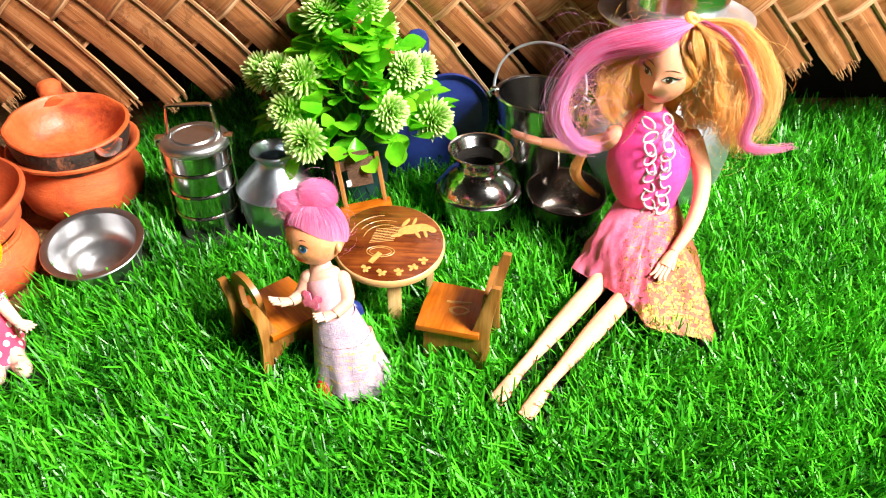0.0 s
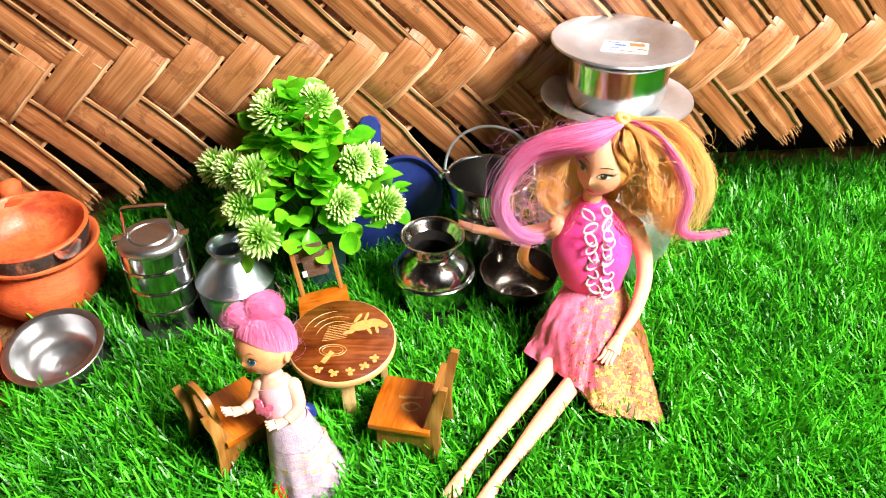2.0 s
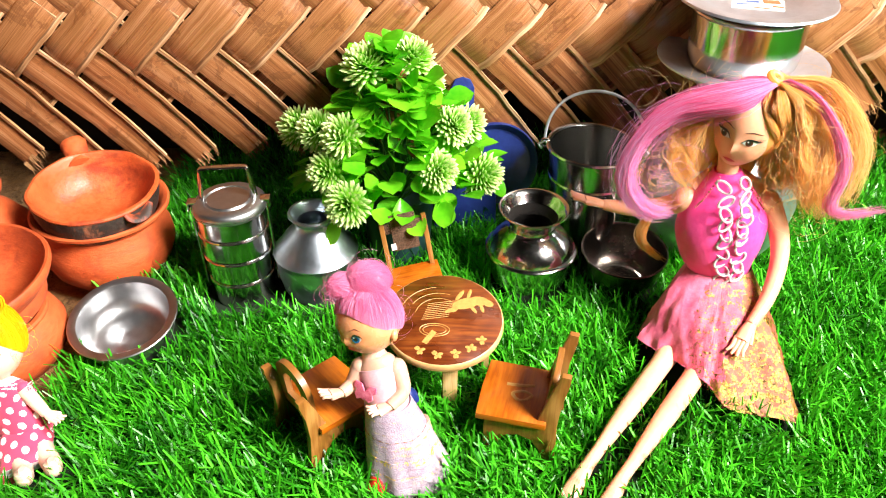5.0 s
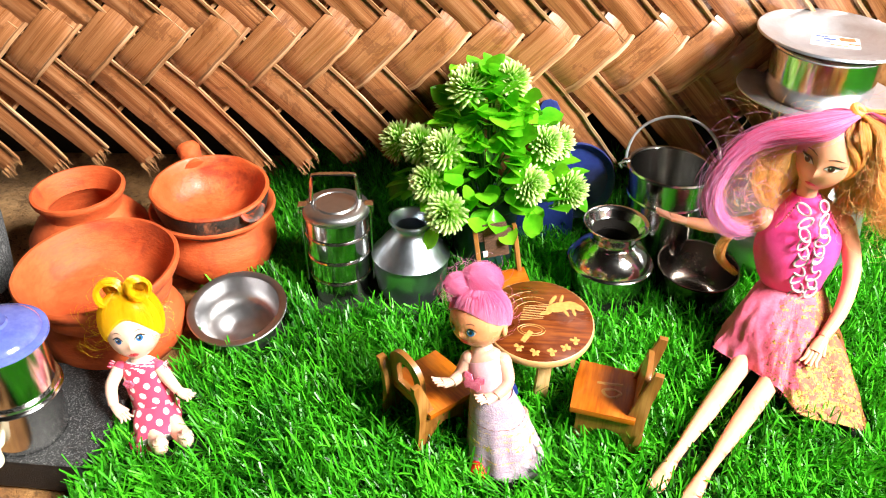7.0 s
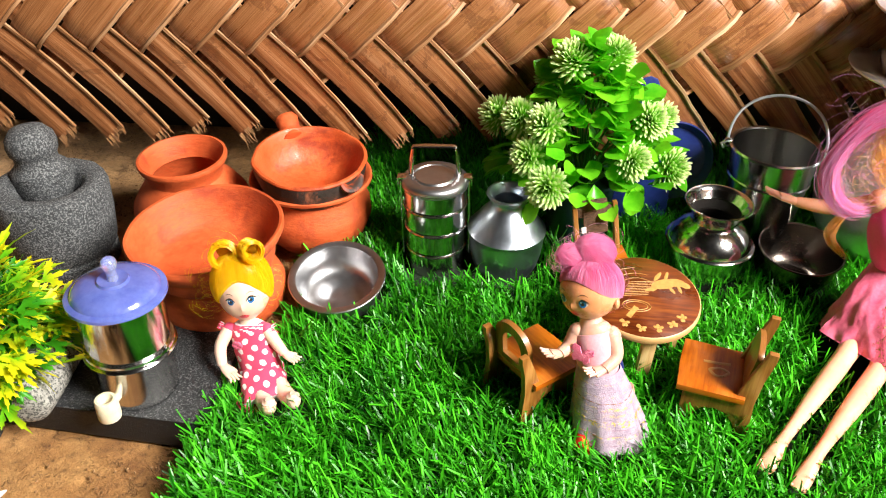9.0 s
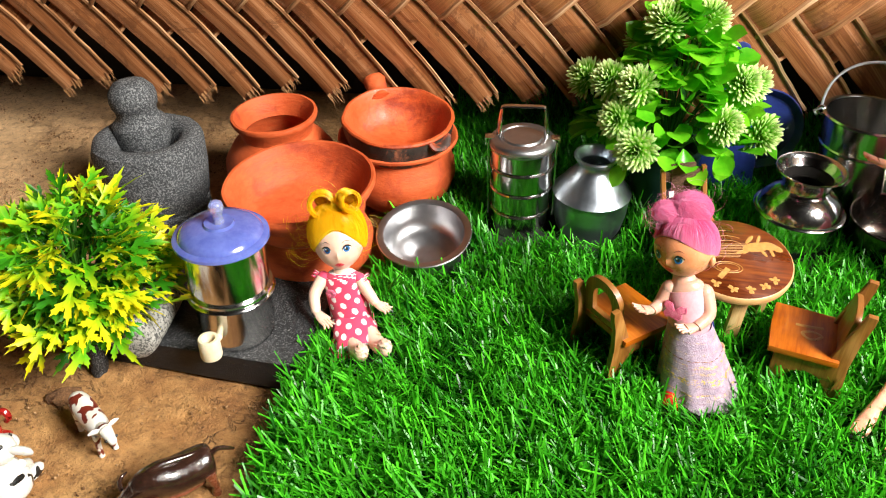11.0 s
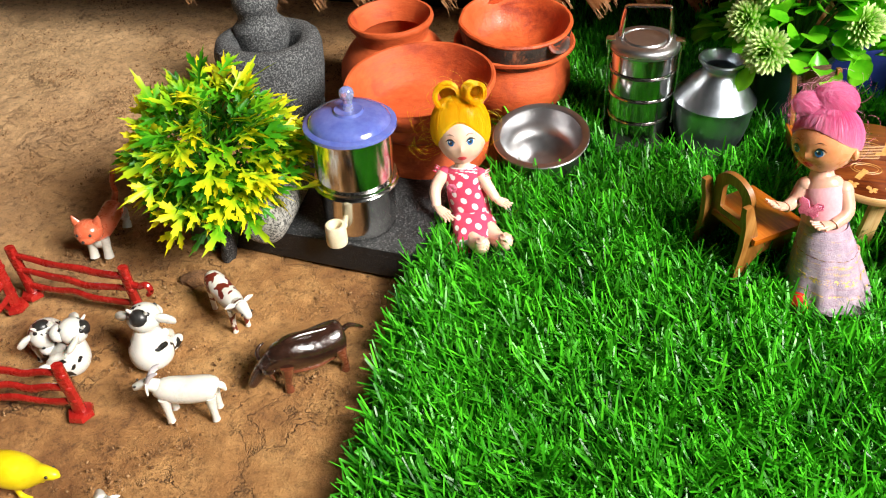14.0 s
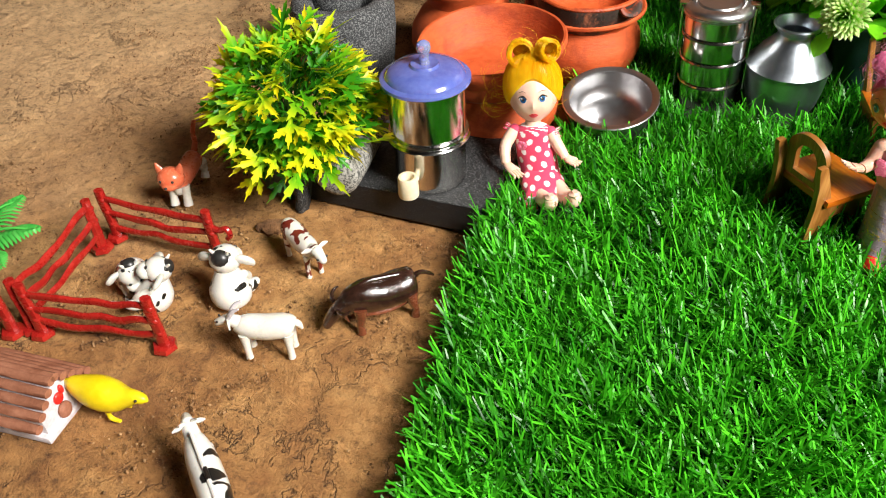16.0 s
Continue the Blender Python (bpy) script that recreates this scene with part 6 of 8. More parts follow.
def buffalo(bm):
    """A humped body on short legs, the head hung low between curved horns."""
    sweep(bm, curve([(-0.0170, 0, 0.0140, 0.0030, 0.0034), (-0.0155, 0, 0.0140, 0.0062, 0.0064), (-0.0100, 0, 0.0138, 0.0074, 0.0070), (-0.0020, 0, 0.0132, 0.0076, 0.0070), (0.0060, 0, 0.0140, 0.0070, 0.0074), (0.0120, 0, 0.0138, 0.0056, 0.0064), (0.0158, 0, 0.0122, 0.0042, 0.0048)], 5), 22)
    sweep(bm, curve([(-0.0150, 0, 0.0196, 0.0012, 0.0008), (-0.0060, 0, 0.0204, 0.0013, 0.0010), (0.0040, 0, 0.0212, 0.0016, 0.0014), (0.0110, 0, 0.0192, 0.0012, 0.0010), (0.0145, 0, 0.0160, 0.0008, 0.0006)], 5), 12)
    sweep(bm, curve([(-0.0140, 0, 0.0086, 0.0044, 0.0024), (-0.0020, 0, 0.0072, 0.0058, 0.0026), (0.0100, 0, 0.0082, 0.0048, 0.0026)], 5), 16, 1)
    sweep(bm, curve([(0.0135, 0, 0.0140, 0.0044, 0.0050), (0.0175, 0, 0.0118, 0.0038, 0.0044), (0.0200, 0, 0.0100, 0.0032, 0.0036)], 5), 16)
    sweep(bm, curve([(0.0185, 0, 0.0122, 0.0022, 0.0022), (0.0205, 0, 0.0108, 0.0032, 0.0030), (0.0232, 0, 0.0080, 0.0027, 0.0025), (0.0256, 0, 0.0052, 0.0021, 0.0019), (0.0264, 0, 0.0042, 0.0012, 0.0010)], 5), 16)
    for s in (-1, 1):
        sweep(bm, curve([(0.0198, s * 0.0022, 0.0126, 0.0011), (0.0202, s * 0.0052, 0.0140, 0.0010), (0.0186, s * 0.0078, 0.0150, 0.0008), (0.0160, s * 0.0082, 0.0160, 0.0003)], 4), 10)
        sweep(bm, curve([(0.0188, s * 0.0026, 0.0110, 0.0008, 0.0005), (0.0176, s * 0.0050, 0.0104, 0.0014, 0.0006), (0.0168, s * 0.0068, 0.0094, 0.0005, 0.0003)], 4), 8, 1, (1, 0, 0))
        for x, lean in ((-0.0128, -0.0016), (0.0108, 0.0010)):
            sweep(bm, curve([(x, s * 0.0044, 0.0125, 0.0036, 0.0032), (x + lean * 0.4, s * 0.0050, 0.0078, 0.0024, 0.0023), (x + lean, s * 0.0050, 0.0040, 0.0017, 0.0017), (x + lean * 0.8, s * 0.0050, 0.0010, 0.0019, 0.0020), (x + lean * 0.8, s * 0.0050, 0.0, 0.0021, 0.0022)], 4), 12, 1, (1, 0, 0))
    sweep(bm, curve([(-0.0165, 0, 0.0165, 0.0013), (-0.0195, 0.0008, 0.0182, 0.0010), (-0.0230, 0.001, 0.0168, 0.0009), (-0.0258, 0.0, 0.0140, 0.0006)], 4), 8)


figure("toy_buffalo", buffalo, ("buffalo", "buffalo_pale"), pose(-0.2035, 0.1795, 0.0, 0, 0, 223) @ Matrix.Diagonal((0.88, 0.95, 1.0, 1)), "glossy dark brown plastic toy buffalo, head lowered, on soil", "toy animal")


def lamb(bm):
    standing_beast(bm, 0.0222, 0.0190, 0.0050, 0.0036, tail=False, ears=False)
    for s in (-1, 1):
        sweep(bm, curve([(0.0128, s * 0.0012, 0.0190, 0.0009), (0.0105, s * 0.0018, 0.0228, 0.0009), (0.0075, s * 0.0022, 0.0248, 0.0004)], 4), 8, 1)
        sweep(bm, curve([(0.0132, s * 0.0020, 0.0186, 0.0009, 0.0005), (0.0120, s * 0.0044, 0.0190, 0.0013, 0.0006), (0.0112, s * 0.0062, 0.0180, 0.0004, 0.0003)], 4), 8, 0, (1, 0, 0))
        ball(bm, (0.0172, s * 0.0017, 0.0178), 0.0005, 2, segs=8, rings=6)
    sweep(bm, curve([(-0.0105, 0, 0.0160, 0.0014), (-0.0128, 0, 0.0150, 0.0013), (-0.0138, 0, 0.0125, 0.0005)], 4), 8)


figure("toy_goat", lamb, ("white_toy", "hut_wall", "black_paint"), pose(-0.2370, 0.1495, 0.0, 0, 0, 198), "small white plastic toy goat standing on soil", "toy animal")


def striped_cow(bm):
    standing_beast(bm, 0.0310, 0.0195, 0.0055, 0.0040, mi_head=1, horns=True)
    sweep(bm, curve([(-0.0140, 0, 0.0196, 0.0008), (0.0, 0, 0.0198, 0.0009), (0.0120, 0, 0.0208, 0.0008)], 4), 8)


figure("toy_cow", striped_cow, ("cow_hide", "white_toy"), pose(-0.2215, 0.0865, 0.0, 0, 0, 139) @ Matrix.Diagonal((1, 0.95, 1.05, 1)), "white plastic toy cow with black patches, standing on soil", "toy animal")


def sitting_cow(seed):
    def build(bm):
        rng = random.Random(seed)
        sweep(bm, curve([(0, 0, 0.0, 0.0046), (0, 0, 0.0022, 0.0070), (0, 0, 0.0066, 0.0076), (0.0006, 0, 0.0112, 0.0058), (0.0012, 0, 0.0150, 0.0040)], 5), 22, 0, (0, 1, 0))
        ball(bm, (0.0022, 0, 0.0192), (0.0056, 0.0058, 0.0050), 2)
        ball(bm, (0.0068, 0, 0.0172), (0.0034, 0.0042, 0.0030), 2)
        ball(bm, (-0.0004, 0, 0.0212), (0.0032, 0.0036, 0.0033), 1, (0, 0, 0), 14, 10)
        for _ in range(6):
            a = rng.uniform(0, 6.28)
            ball(bm, (0.0002 + 0.0026 * math.cos(a), 0.0028 * math.sin(a), 0.0222 + 0.0008 * math.cos(a)), (rng.uniform(0.0010, 0.0018), rng.uniform(0.0008, 0.0014), 0.0012), 1, (0, 0, rng.uniform(0, 180)), 10, 6)
        for s in (-1, 1):
            sweep(bm, curve([(0.0010, s * 0.0045, 0.0205, 0.0012, 0.0009), (0.0016, s * 0.0070, 0.0200, 0.0020, 0.0012), (0.0026, s * 0.0092, 0.0182, 0.0018, 0.0012), (0.0032, s * 0.0100, 0.0166, 0.0007, 0.0006)], 4), 10, 2, (1, 0, 0))
            sweep(bm, curve([(0.0, s * 0.0024, 0.0232, 0.0008), (-0.0006, s * 0.0034, 0.0252, 0.0004)], 3), 8, 2)
            ball(bm, (0.0064, s * 0.0044, 0.0024), (0.0048, 0.0024, 0.0024), 0, (0, 0, s * 20), 14, 10)
            sweep(bm, curve([(0.0030, s * 0.0050, 0.0115, 0.0016), (0.0062, s * 0.0046, 0.0080, 0.0016), (0.0070, s * 0.0036, 0.0050, 0.0016)], 4), 10, 2)
            ball(bm, (0.0072, s * 0.0022, 0.0206), (0.0005, 0.0007, 0.0009), 1, segs=8, rings=6)
    return build


for m, seed, label in ((pose(-0.2660, 0.1690, 0.0, 0, 0, 100) @ Matrix.Diagonal((1.12, 1.12, 1.12, 1)), 1, "white plastic toy cow sitting upright, black crown"),
                       (pose(-0.3155, 0.1680, 0.0, 0, 38, -40), 2, "white spotted plastic toy cow slumped against another"),
                       (pose(-0.2985, 0.1565, 0.0, 0, -30, 215), 3, "white spotted plastic toy cow leaning back on soil")):
    figure("toy_cow", sitting_cow(seed), ("spot_hide", "black_paint", "white_toy"), m, label, "toy animal")


def cat(bm):
    sweep(bm, curve([(-0.0105, 0, 0.0100, 0.0024), (-0.0085, 0, 0.0098, 0.0040), (0.0, 0, 0.0092, 0.0041), (0.0070, 0, 0.0102, 0.0040), (0.0100, 0, 0.0125, 0.0030)], 4), 14)
    ball(bm, (0.0125, 0, 0.0150), (0.0048, 0.0054, 0.0046), 0)
    ball(bm, (0.0152, 0, 0.0136), (0.0026, 0.0034, 0.0024), 0, segs=12, rings=8)
    ball(bm, (0.0085, 0, 0.0078), (0.0030, 0.0030, 0.0034), 1, segs=12, rings=8)
    for s in (-1, 1):
        sweep(bm, [(0.0120, s * 0.0036, 0.0178, 0.0020, 0.0012), (0.0118, s * 0.0046, 0.0200, 0.0011, 0.0008), (0.0116, s * 0.0050, 0.0214, 0.0003, 0.0003)], 8, 0, (1, 0, 0))
        ball(bm, (0.0165, s * 0.0024, 0.0160), 0.0006, 2, segs=8, rings=6)
        sweep(bm, curve([(0.0088, s * 0.0026, 0.0090, 0.0020), (0.0098, s * 0.0028, 0.0045, 0.0016), (0.0106, s * 0.0028, 0.0008, 0.0019)], 3), 10, 1)
        sweep(bm, curve([(-0.0080, s * 0.0030, 0.0085, 0.0026), (-0.0092, s * 0.0032, 0.0042, 0.0016), (-0.0080, s * 0.0032, 0.0008, 0.0019)], 3), 10, 1)
    sweep(bm, curve([(-0.0100, 0, 0.0110, 0.0014), (-0.0128, 0.0006, 0.0150, 0.0012), (-0.0120, 0.0012, 0.0200, 0.0011), (-0.0148, 0.0018, 0.0242, 0.0009)], 4), 8)
    ball(bm, (0.0184, 0, 0.0142), 0.0006, 2, segs=8, rings=6)


figure("toy_cat", cat, ("orange_toy", "white_toy", "black_paint"), pose(-0.3280, 0.2305, 0.0, 0, 0, 284) @ Matrix.Diagonal((1.2, 1.2, 1.2, 1)), "orange and white plastic toy cat with raised tail", "toy animal")


def chick(bm):
    sweep(bm, curve([(-0.0150, 0, 0.0115, 0.0010, 0.0016), (-0.0120, 0, 0.0110, 0.0030, 0.0034), (-0.0050, 0, 0.0095, 0.0052, 0.0058), (0.0010, 0, 0.0090, 0.0050, 0.0056), (0.0060, 0, 0.0098, 0.0032, 0.0036), (0.0095, 0, 0.0108, 0.0022, 0.0024), (0.0125, 0, 0.0106, 0.0016, 0.0016), (0.0140, 0, 0.0100, 0.0004, 0.0005)], 5), 18)
    for s in (-1, 1):
        sweep(bm, curve([(-0.001, s * 0.0022, 0.0060, 0.0010), (-0.001, s * 0.0026, 0.0020, 0.0008), (0.0002, s * 0.0028, 0.0006, 0.0008), (0.0030, s * 0.0030, 0.0005, 0.0006)], 3), 8)
        ball(bm, (0.0112, s * 0.0018, 0.0115), 0.0005, 1, segs=8, rings=6)


figure("toy_chick", chick, ("yellow_toy", "black_paint"), pose(-0.2755, 0.1055, 0.0, 0, 0, 5) @ Matrix.Diagonal((1.12, 1.15, 1.12, 1)), "bright yellow plastic toy chick standing on soil", "toy bird")


def toy_hut(m):
    """Ridge along x, gable on +x."""
    t = thing("toy_hut", m, "small moulded toy hut with ribbed brown roof", "toy hut")
    bm = plate([(-0.0105, 0.0), (0.0105, 0.0), (0.0105, 0.0100), (0.0, 0.0190), (-0.0105, 0.0100)], 0.036, 0.0006)
    bm.transform(pose(0, 0, 0, 90, 0, 90) @ pose(0, 0, -0.018))
    part("hut_wall", bm, M["hut_wall"], t)
    for s in (-1, 1):
        bm = bmesh.new()
        for k in range(5):
            f = (k + 0.3) / 4.6
            y, z = s * 0.0145 * f, 0.0215 - 0.0125 * f
            sweep(bm, curve([(-0.0200, y, z, 0.0019, 0.0017), (-0.006, y, z + 0.0003, 0.0018, 0.0016), (0.008, y, z - 0.0002, 0.0019, 0.0017), (0.0195, y, z, 0.0018, 0.0016)], 4), 10, 0, (0, 0, 1), wave=0.04)
        part("roof_slope", bm, M["hut_roof"], t, "ribbed brown roof slope")
    bm = block((0.039, 0.0250, 0.0030), 0.0006, None, pose(0, 0, 0))
    part("base", bm, M["hut_wall"], t)
    bm = bmesh.new()
    ball(bm, (0.0185, -0.0010, 0.0115), (0.0010, 0.0022, 0.0024))
    ball(bm, (0.0186, 0.0014, 0.0138), (0.0009, 0.0010, 0.0020))
    part("red_emblem", bm, M["hut_red"], t, "small raised red emblem")
    bm = bmesh.new()
    ball(bm, (0.0188, -0.0010, 0.0055), (0.0016, 0.0030, 0.0034))
    part("brown_knob", bm, M["hut_roof"], t, "rounded brown boss on the gable")


toy_hut(pose(-0.3095, 0.0975, 0.0, 0, 0, 4))


def fern(m):
    t = thing("toy_fern", m, "bright green plastic fern fronds", "artificial plant")
    rng = random.Random(2)
    for yaw, ln in ((-20, 0.034), (25, 0.032), (-62, 0.028), (80, 0.03), (150, 0.03)):
        bm = bmesh.new()
        sweep(bm, curve([(0, 0, 0.008, 0.0007), (ln * 0.5, 0, 0.020, 0.0006), (ln, 0, 0.018, 0.0003)], 5), 6)
        for k in range(12):
            f = 0.25 + 0.73 * k / 11
            z = 0.008 + 0.024 * f - 0.013 * f * f
            w = 0.0070 * math.sin(math.pi * (0.2 + 0.75 * f))
            for s in (-1, 1):
                sweep(bm, [(ln * f, 0, z, 0.0009, 0.0003), (ln * f + w * 0.5, s * w * 0.6, z + 0.0005, 0.0010, 0.0003), (ln * f + w * 0.8, s * w, z - 0.001, 0.0003, 0.0002)], 6)
        part("frond", bm, M["fern"], t, at=pose(0, 0, 0, 0, 0, yaw))


fern(pose(-0.3860, 0.1530, 0.0, 0, 0, 0))
bm = bmesh.new()
ball(bm, (0, 0, 0), (0.0075, 0.0055, 0.0022), segs=28, rings=14)
for v in bm.verts:
    v.co *= 1 + 0.30 * noise.noise(v.co * 420) + 0.14 * noise.noise(v.co * 1100)
solo("soil_clod", bm, M["chip"], pose(-0.2745, 0.2165, 0.0004, 0, 0, 20), "flat crumbled clod of brown soil", "clod")


# ---- dolls: each one plain moulded shape ----
def doll(name, build, mats, base, label):
    bm = bmesh.new()
    build(bm)
    bm.transform(Matrix.Translation((-base[0], -base[1], -base[2])))
    solo(name, bm, [M[k] for k in mats], Matrix.Translation(base), label, "doll")


def resample(points, k):
    """k points evenly along a smooth line through the given ones."""
    p = np.array(curve(points, 6))
    d = np.concatenate([[0], np.cumsum(np.linalg.norm(np.diff(p, axis=0), axis=1))])
    s = np.linspace(0, d[-1], k)
    return np.stack([np.interp(s, d, p[:, i]) for i in range(3)], axis=1)


def fibres(bm, lines, radius, mi):
    """Thin three-sided hairs along lines of shape (n, k, 3); mi gives each one's material."""
    n, k = lines.shape[:2]
    tangent = np.gradient(lines, axis=1)
    tangent /= np.linalg.norm(tangent, axis=2, keepdims=True) + 1e-12
    side = np.cross(tangent, np.array([0.31, 0.87, 0.39]))
    side /= np.linalg.norm(side, axis=2, keepdims=True) + 1e-12
    top = np.cross(side, tangent)
    taper = np.interp(np.linspace(0, 1, k), (0, 0.7, 1), (1, 0.9, 0.35))[None, :, None] * np.broadcast_to(np.reshape(radius, (-1, 1, 1)), (n, 1, 1))
    ring = np.stack([lines + taper * (math.cos(a) * side + math.sin(a) * top) for a in (0.0, 2.094, 4.189)], axis=2)
    base = (np.arange(n)[:, None, None] * k + np.arange(k - 1)[None, :, None]) * 3
    quads = np.concatenate([np.stack([base + a, base + b, base + b + 3, base + a + 3], axis=-1) for a, b in ((0, 1), (1, 2), (2, 0))], axis=2).reshape(-1, 4)
    me = bpy.data.meshes.new("tmp")
    me.vertices.add(n * k * 3)
    me.vertices.foreach_set("co", ring.reshape(-1))
    me.loops.add(quads.size)
    me.loops.foreach_set("vertex_index", quads.reshape(-1).astype(np.int32))
    me.polygons.add(len(quads))
    me.polygons.foreach_set("loop_start", (np.arange(len(quads)) * 4).astype(np.int32))
    me.polygons.foreach_set("material_index", np.repeat(mi, (k - 1) * 3).astype(np.int32))
    me.update(calc_edges=True)
    bm.from_mesh(me)
    bpy.data.meshes.remove(me)


def tress(bm, rg, guides, n, mi, other=None, share=0.2, radius=0.00009, spread=0.0008, wave=0.0006, turns=2.0, k=18, ends=(0.75, 1.0), even=1.0, locks=0):
    """A body of hair between guide lines: each hair mixes the guides, with its own wave and length; locks gathers hairs into waving strands."""
    g = np.stack([resample(p, k) for p in guides])
    s = np.linspace(0, 1, k)
    grow = np.minimum(1, 0.15 + 1.6 * s)[None, :, None]
    if locks:
        base = np.einsum("ng,gkc->nkc", rg.dirichlet([even] * len(guides), locks), g)
        base = base + 1.3 * wave * grow * np.sin(rg.uniform(0, 6.3, (locks, 1, 3)) + rg.uniform(0.6, 1.4, (locks, 1, 3)) * turns * 6.3 * s[None, :, None])
        which = rg.randint(0, locks, n)
        lines = base[which]
    else:
        lines = np.einsum("ng,gkc->nkc", rg.dirichlet([even] * len(guides), n), g)
    lines = lines + rg.normal(0, spread, (n, 1, 3)) * grow
    phase, rate = rg.uniform(0, 6.3, (n, 1, 3)), rg.uniform(0.5, 1.5, (n, 1, 3)) * turns * 6.3
    lines = lines + rg.uniform(0, 1, (n, 1, 1)) ** 2 * wave * grow * np.sin(phase + rate * s[None, :, None])
    stop = rg.uniform(*ends, n)
    pos = s[None, :] * stop[:, None] * (k - 1)
    lo = np.clip(pos.astype(int), 0, k - 2)
    f = (pos - lo)[..., None]
    row = np.arange(n)[:, None]
    lines = lines[row, lo] * (1 - f) + lines[row, lo + 1] * f
    kinds = np.full(n, mi)
    if other is not None:
        kinds[(rg.rand(locks)[which] * 0.6 + rg.rand(n) * 0.4 if locks else rg.rand(n)) < share] = other
    fibres(bm, lines, radius * rg.uniform(0.7, 1.3, n), kinds)


def frizz(bm, rg, centre, size, n, mi, r=(0.003, 0.012), radius=0.00006, arc=(0.9, 2.6), tilt=0.35):
    """Loose single hairs curled about a place, roughly upright to the room."""
    k = 10
    c = np.array(centre) + rg.uniform(-1, 1, (n, 3)) * np.array(size)
    a = rg.uniform(0, 6.3, (n, 1)) + rg.uniform(*arc, (n, 1)) * np.linspace(0, 1, k)[None, :]
    R = rg.uniform(*r, (n, 1)) * (1 + 0.25 * np.linspace(0, 1, k)[None, :] * rg.uniform(-1, 1, (n, 1)))
    lean = rg.normal(0, tilt, (n, 1))
    lines = np.stack([c[:, :1] + R * np.cos(a), c[:, 1:2] + R * np.sin(a + 1) * np.sin(lean), c[:, 2:] + R * np.sin(a) * np.cos(lean)], axis=2)
    fibres(bm, lines, np.full(n, radius), np.asarray(mi)[rg.randint(0, len(mi), n)])


def bun(bm, rg, centre, radii, mi, n=420, radius=0.000045):
    """A loose bun: a soft core wound with fine hairs."""
    ball(bm, centre, tuple(0.97 * r for r in radii), mi, segs=20, rings=12)
    k = 12
    e1 = np.array((-0.55, -0.45, 0.70)) + rg.normal(0, 0.16, (n, 3))
    e1 /= np.linalg.norm(e1, axis=1, keepdims=True)
    e2 = np.cross(e1, rg.normal(0, 1, (n, 3)))
    e2 /= np.linalg.norm(e2, axis=1, keepdims=True)
    a = rg.uniform(0, 1.6, (n, 1)) + rg.uniform(0.8, 1.6, (n, 1)) * np.linspace(0, 1, k)[None, :]
    size = np.where(rg.rand(n, 1) < 0.05, rg.uniform(1.0, 1.15, (n, 1)), rg.uniform(0.96, 1.012, (n, 1)))
    lines = np.cos(a)[..., None] * e1[:, None, :] + np.sin(a)[..., None] * e2[:, None, :]
    lines = np.array(centre) + lines * size[..., None] * np.array(radii) + rg.normal(0, 0.00012, (n, 1, 3))
    fibres(bm, lines, radius * rg.uniform(0.6, 1.4, n), np.full(n, mi))


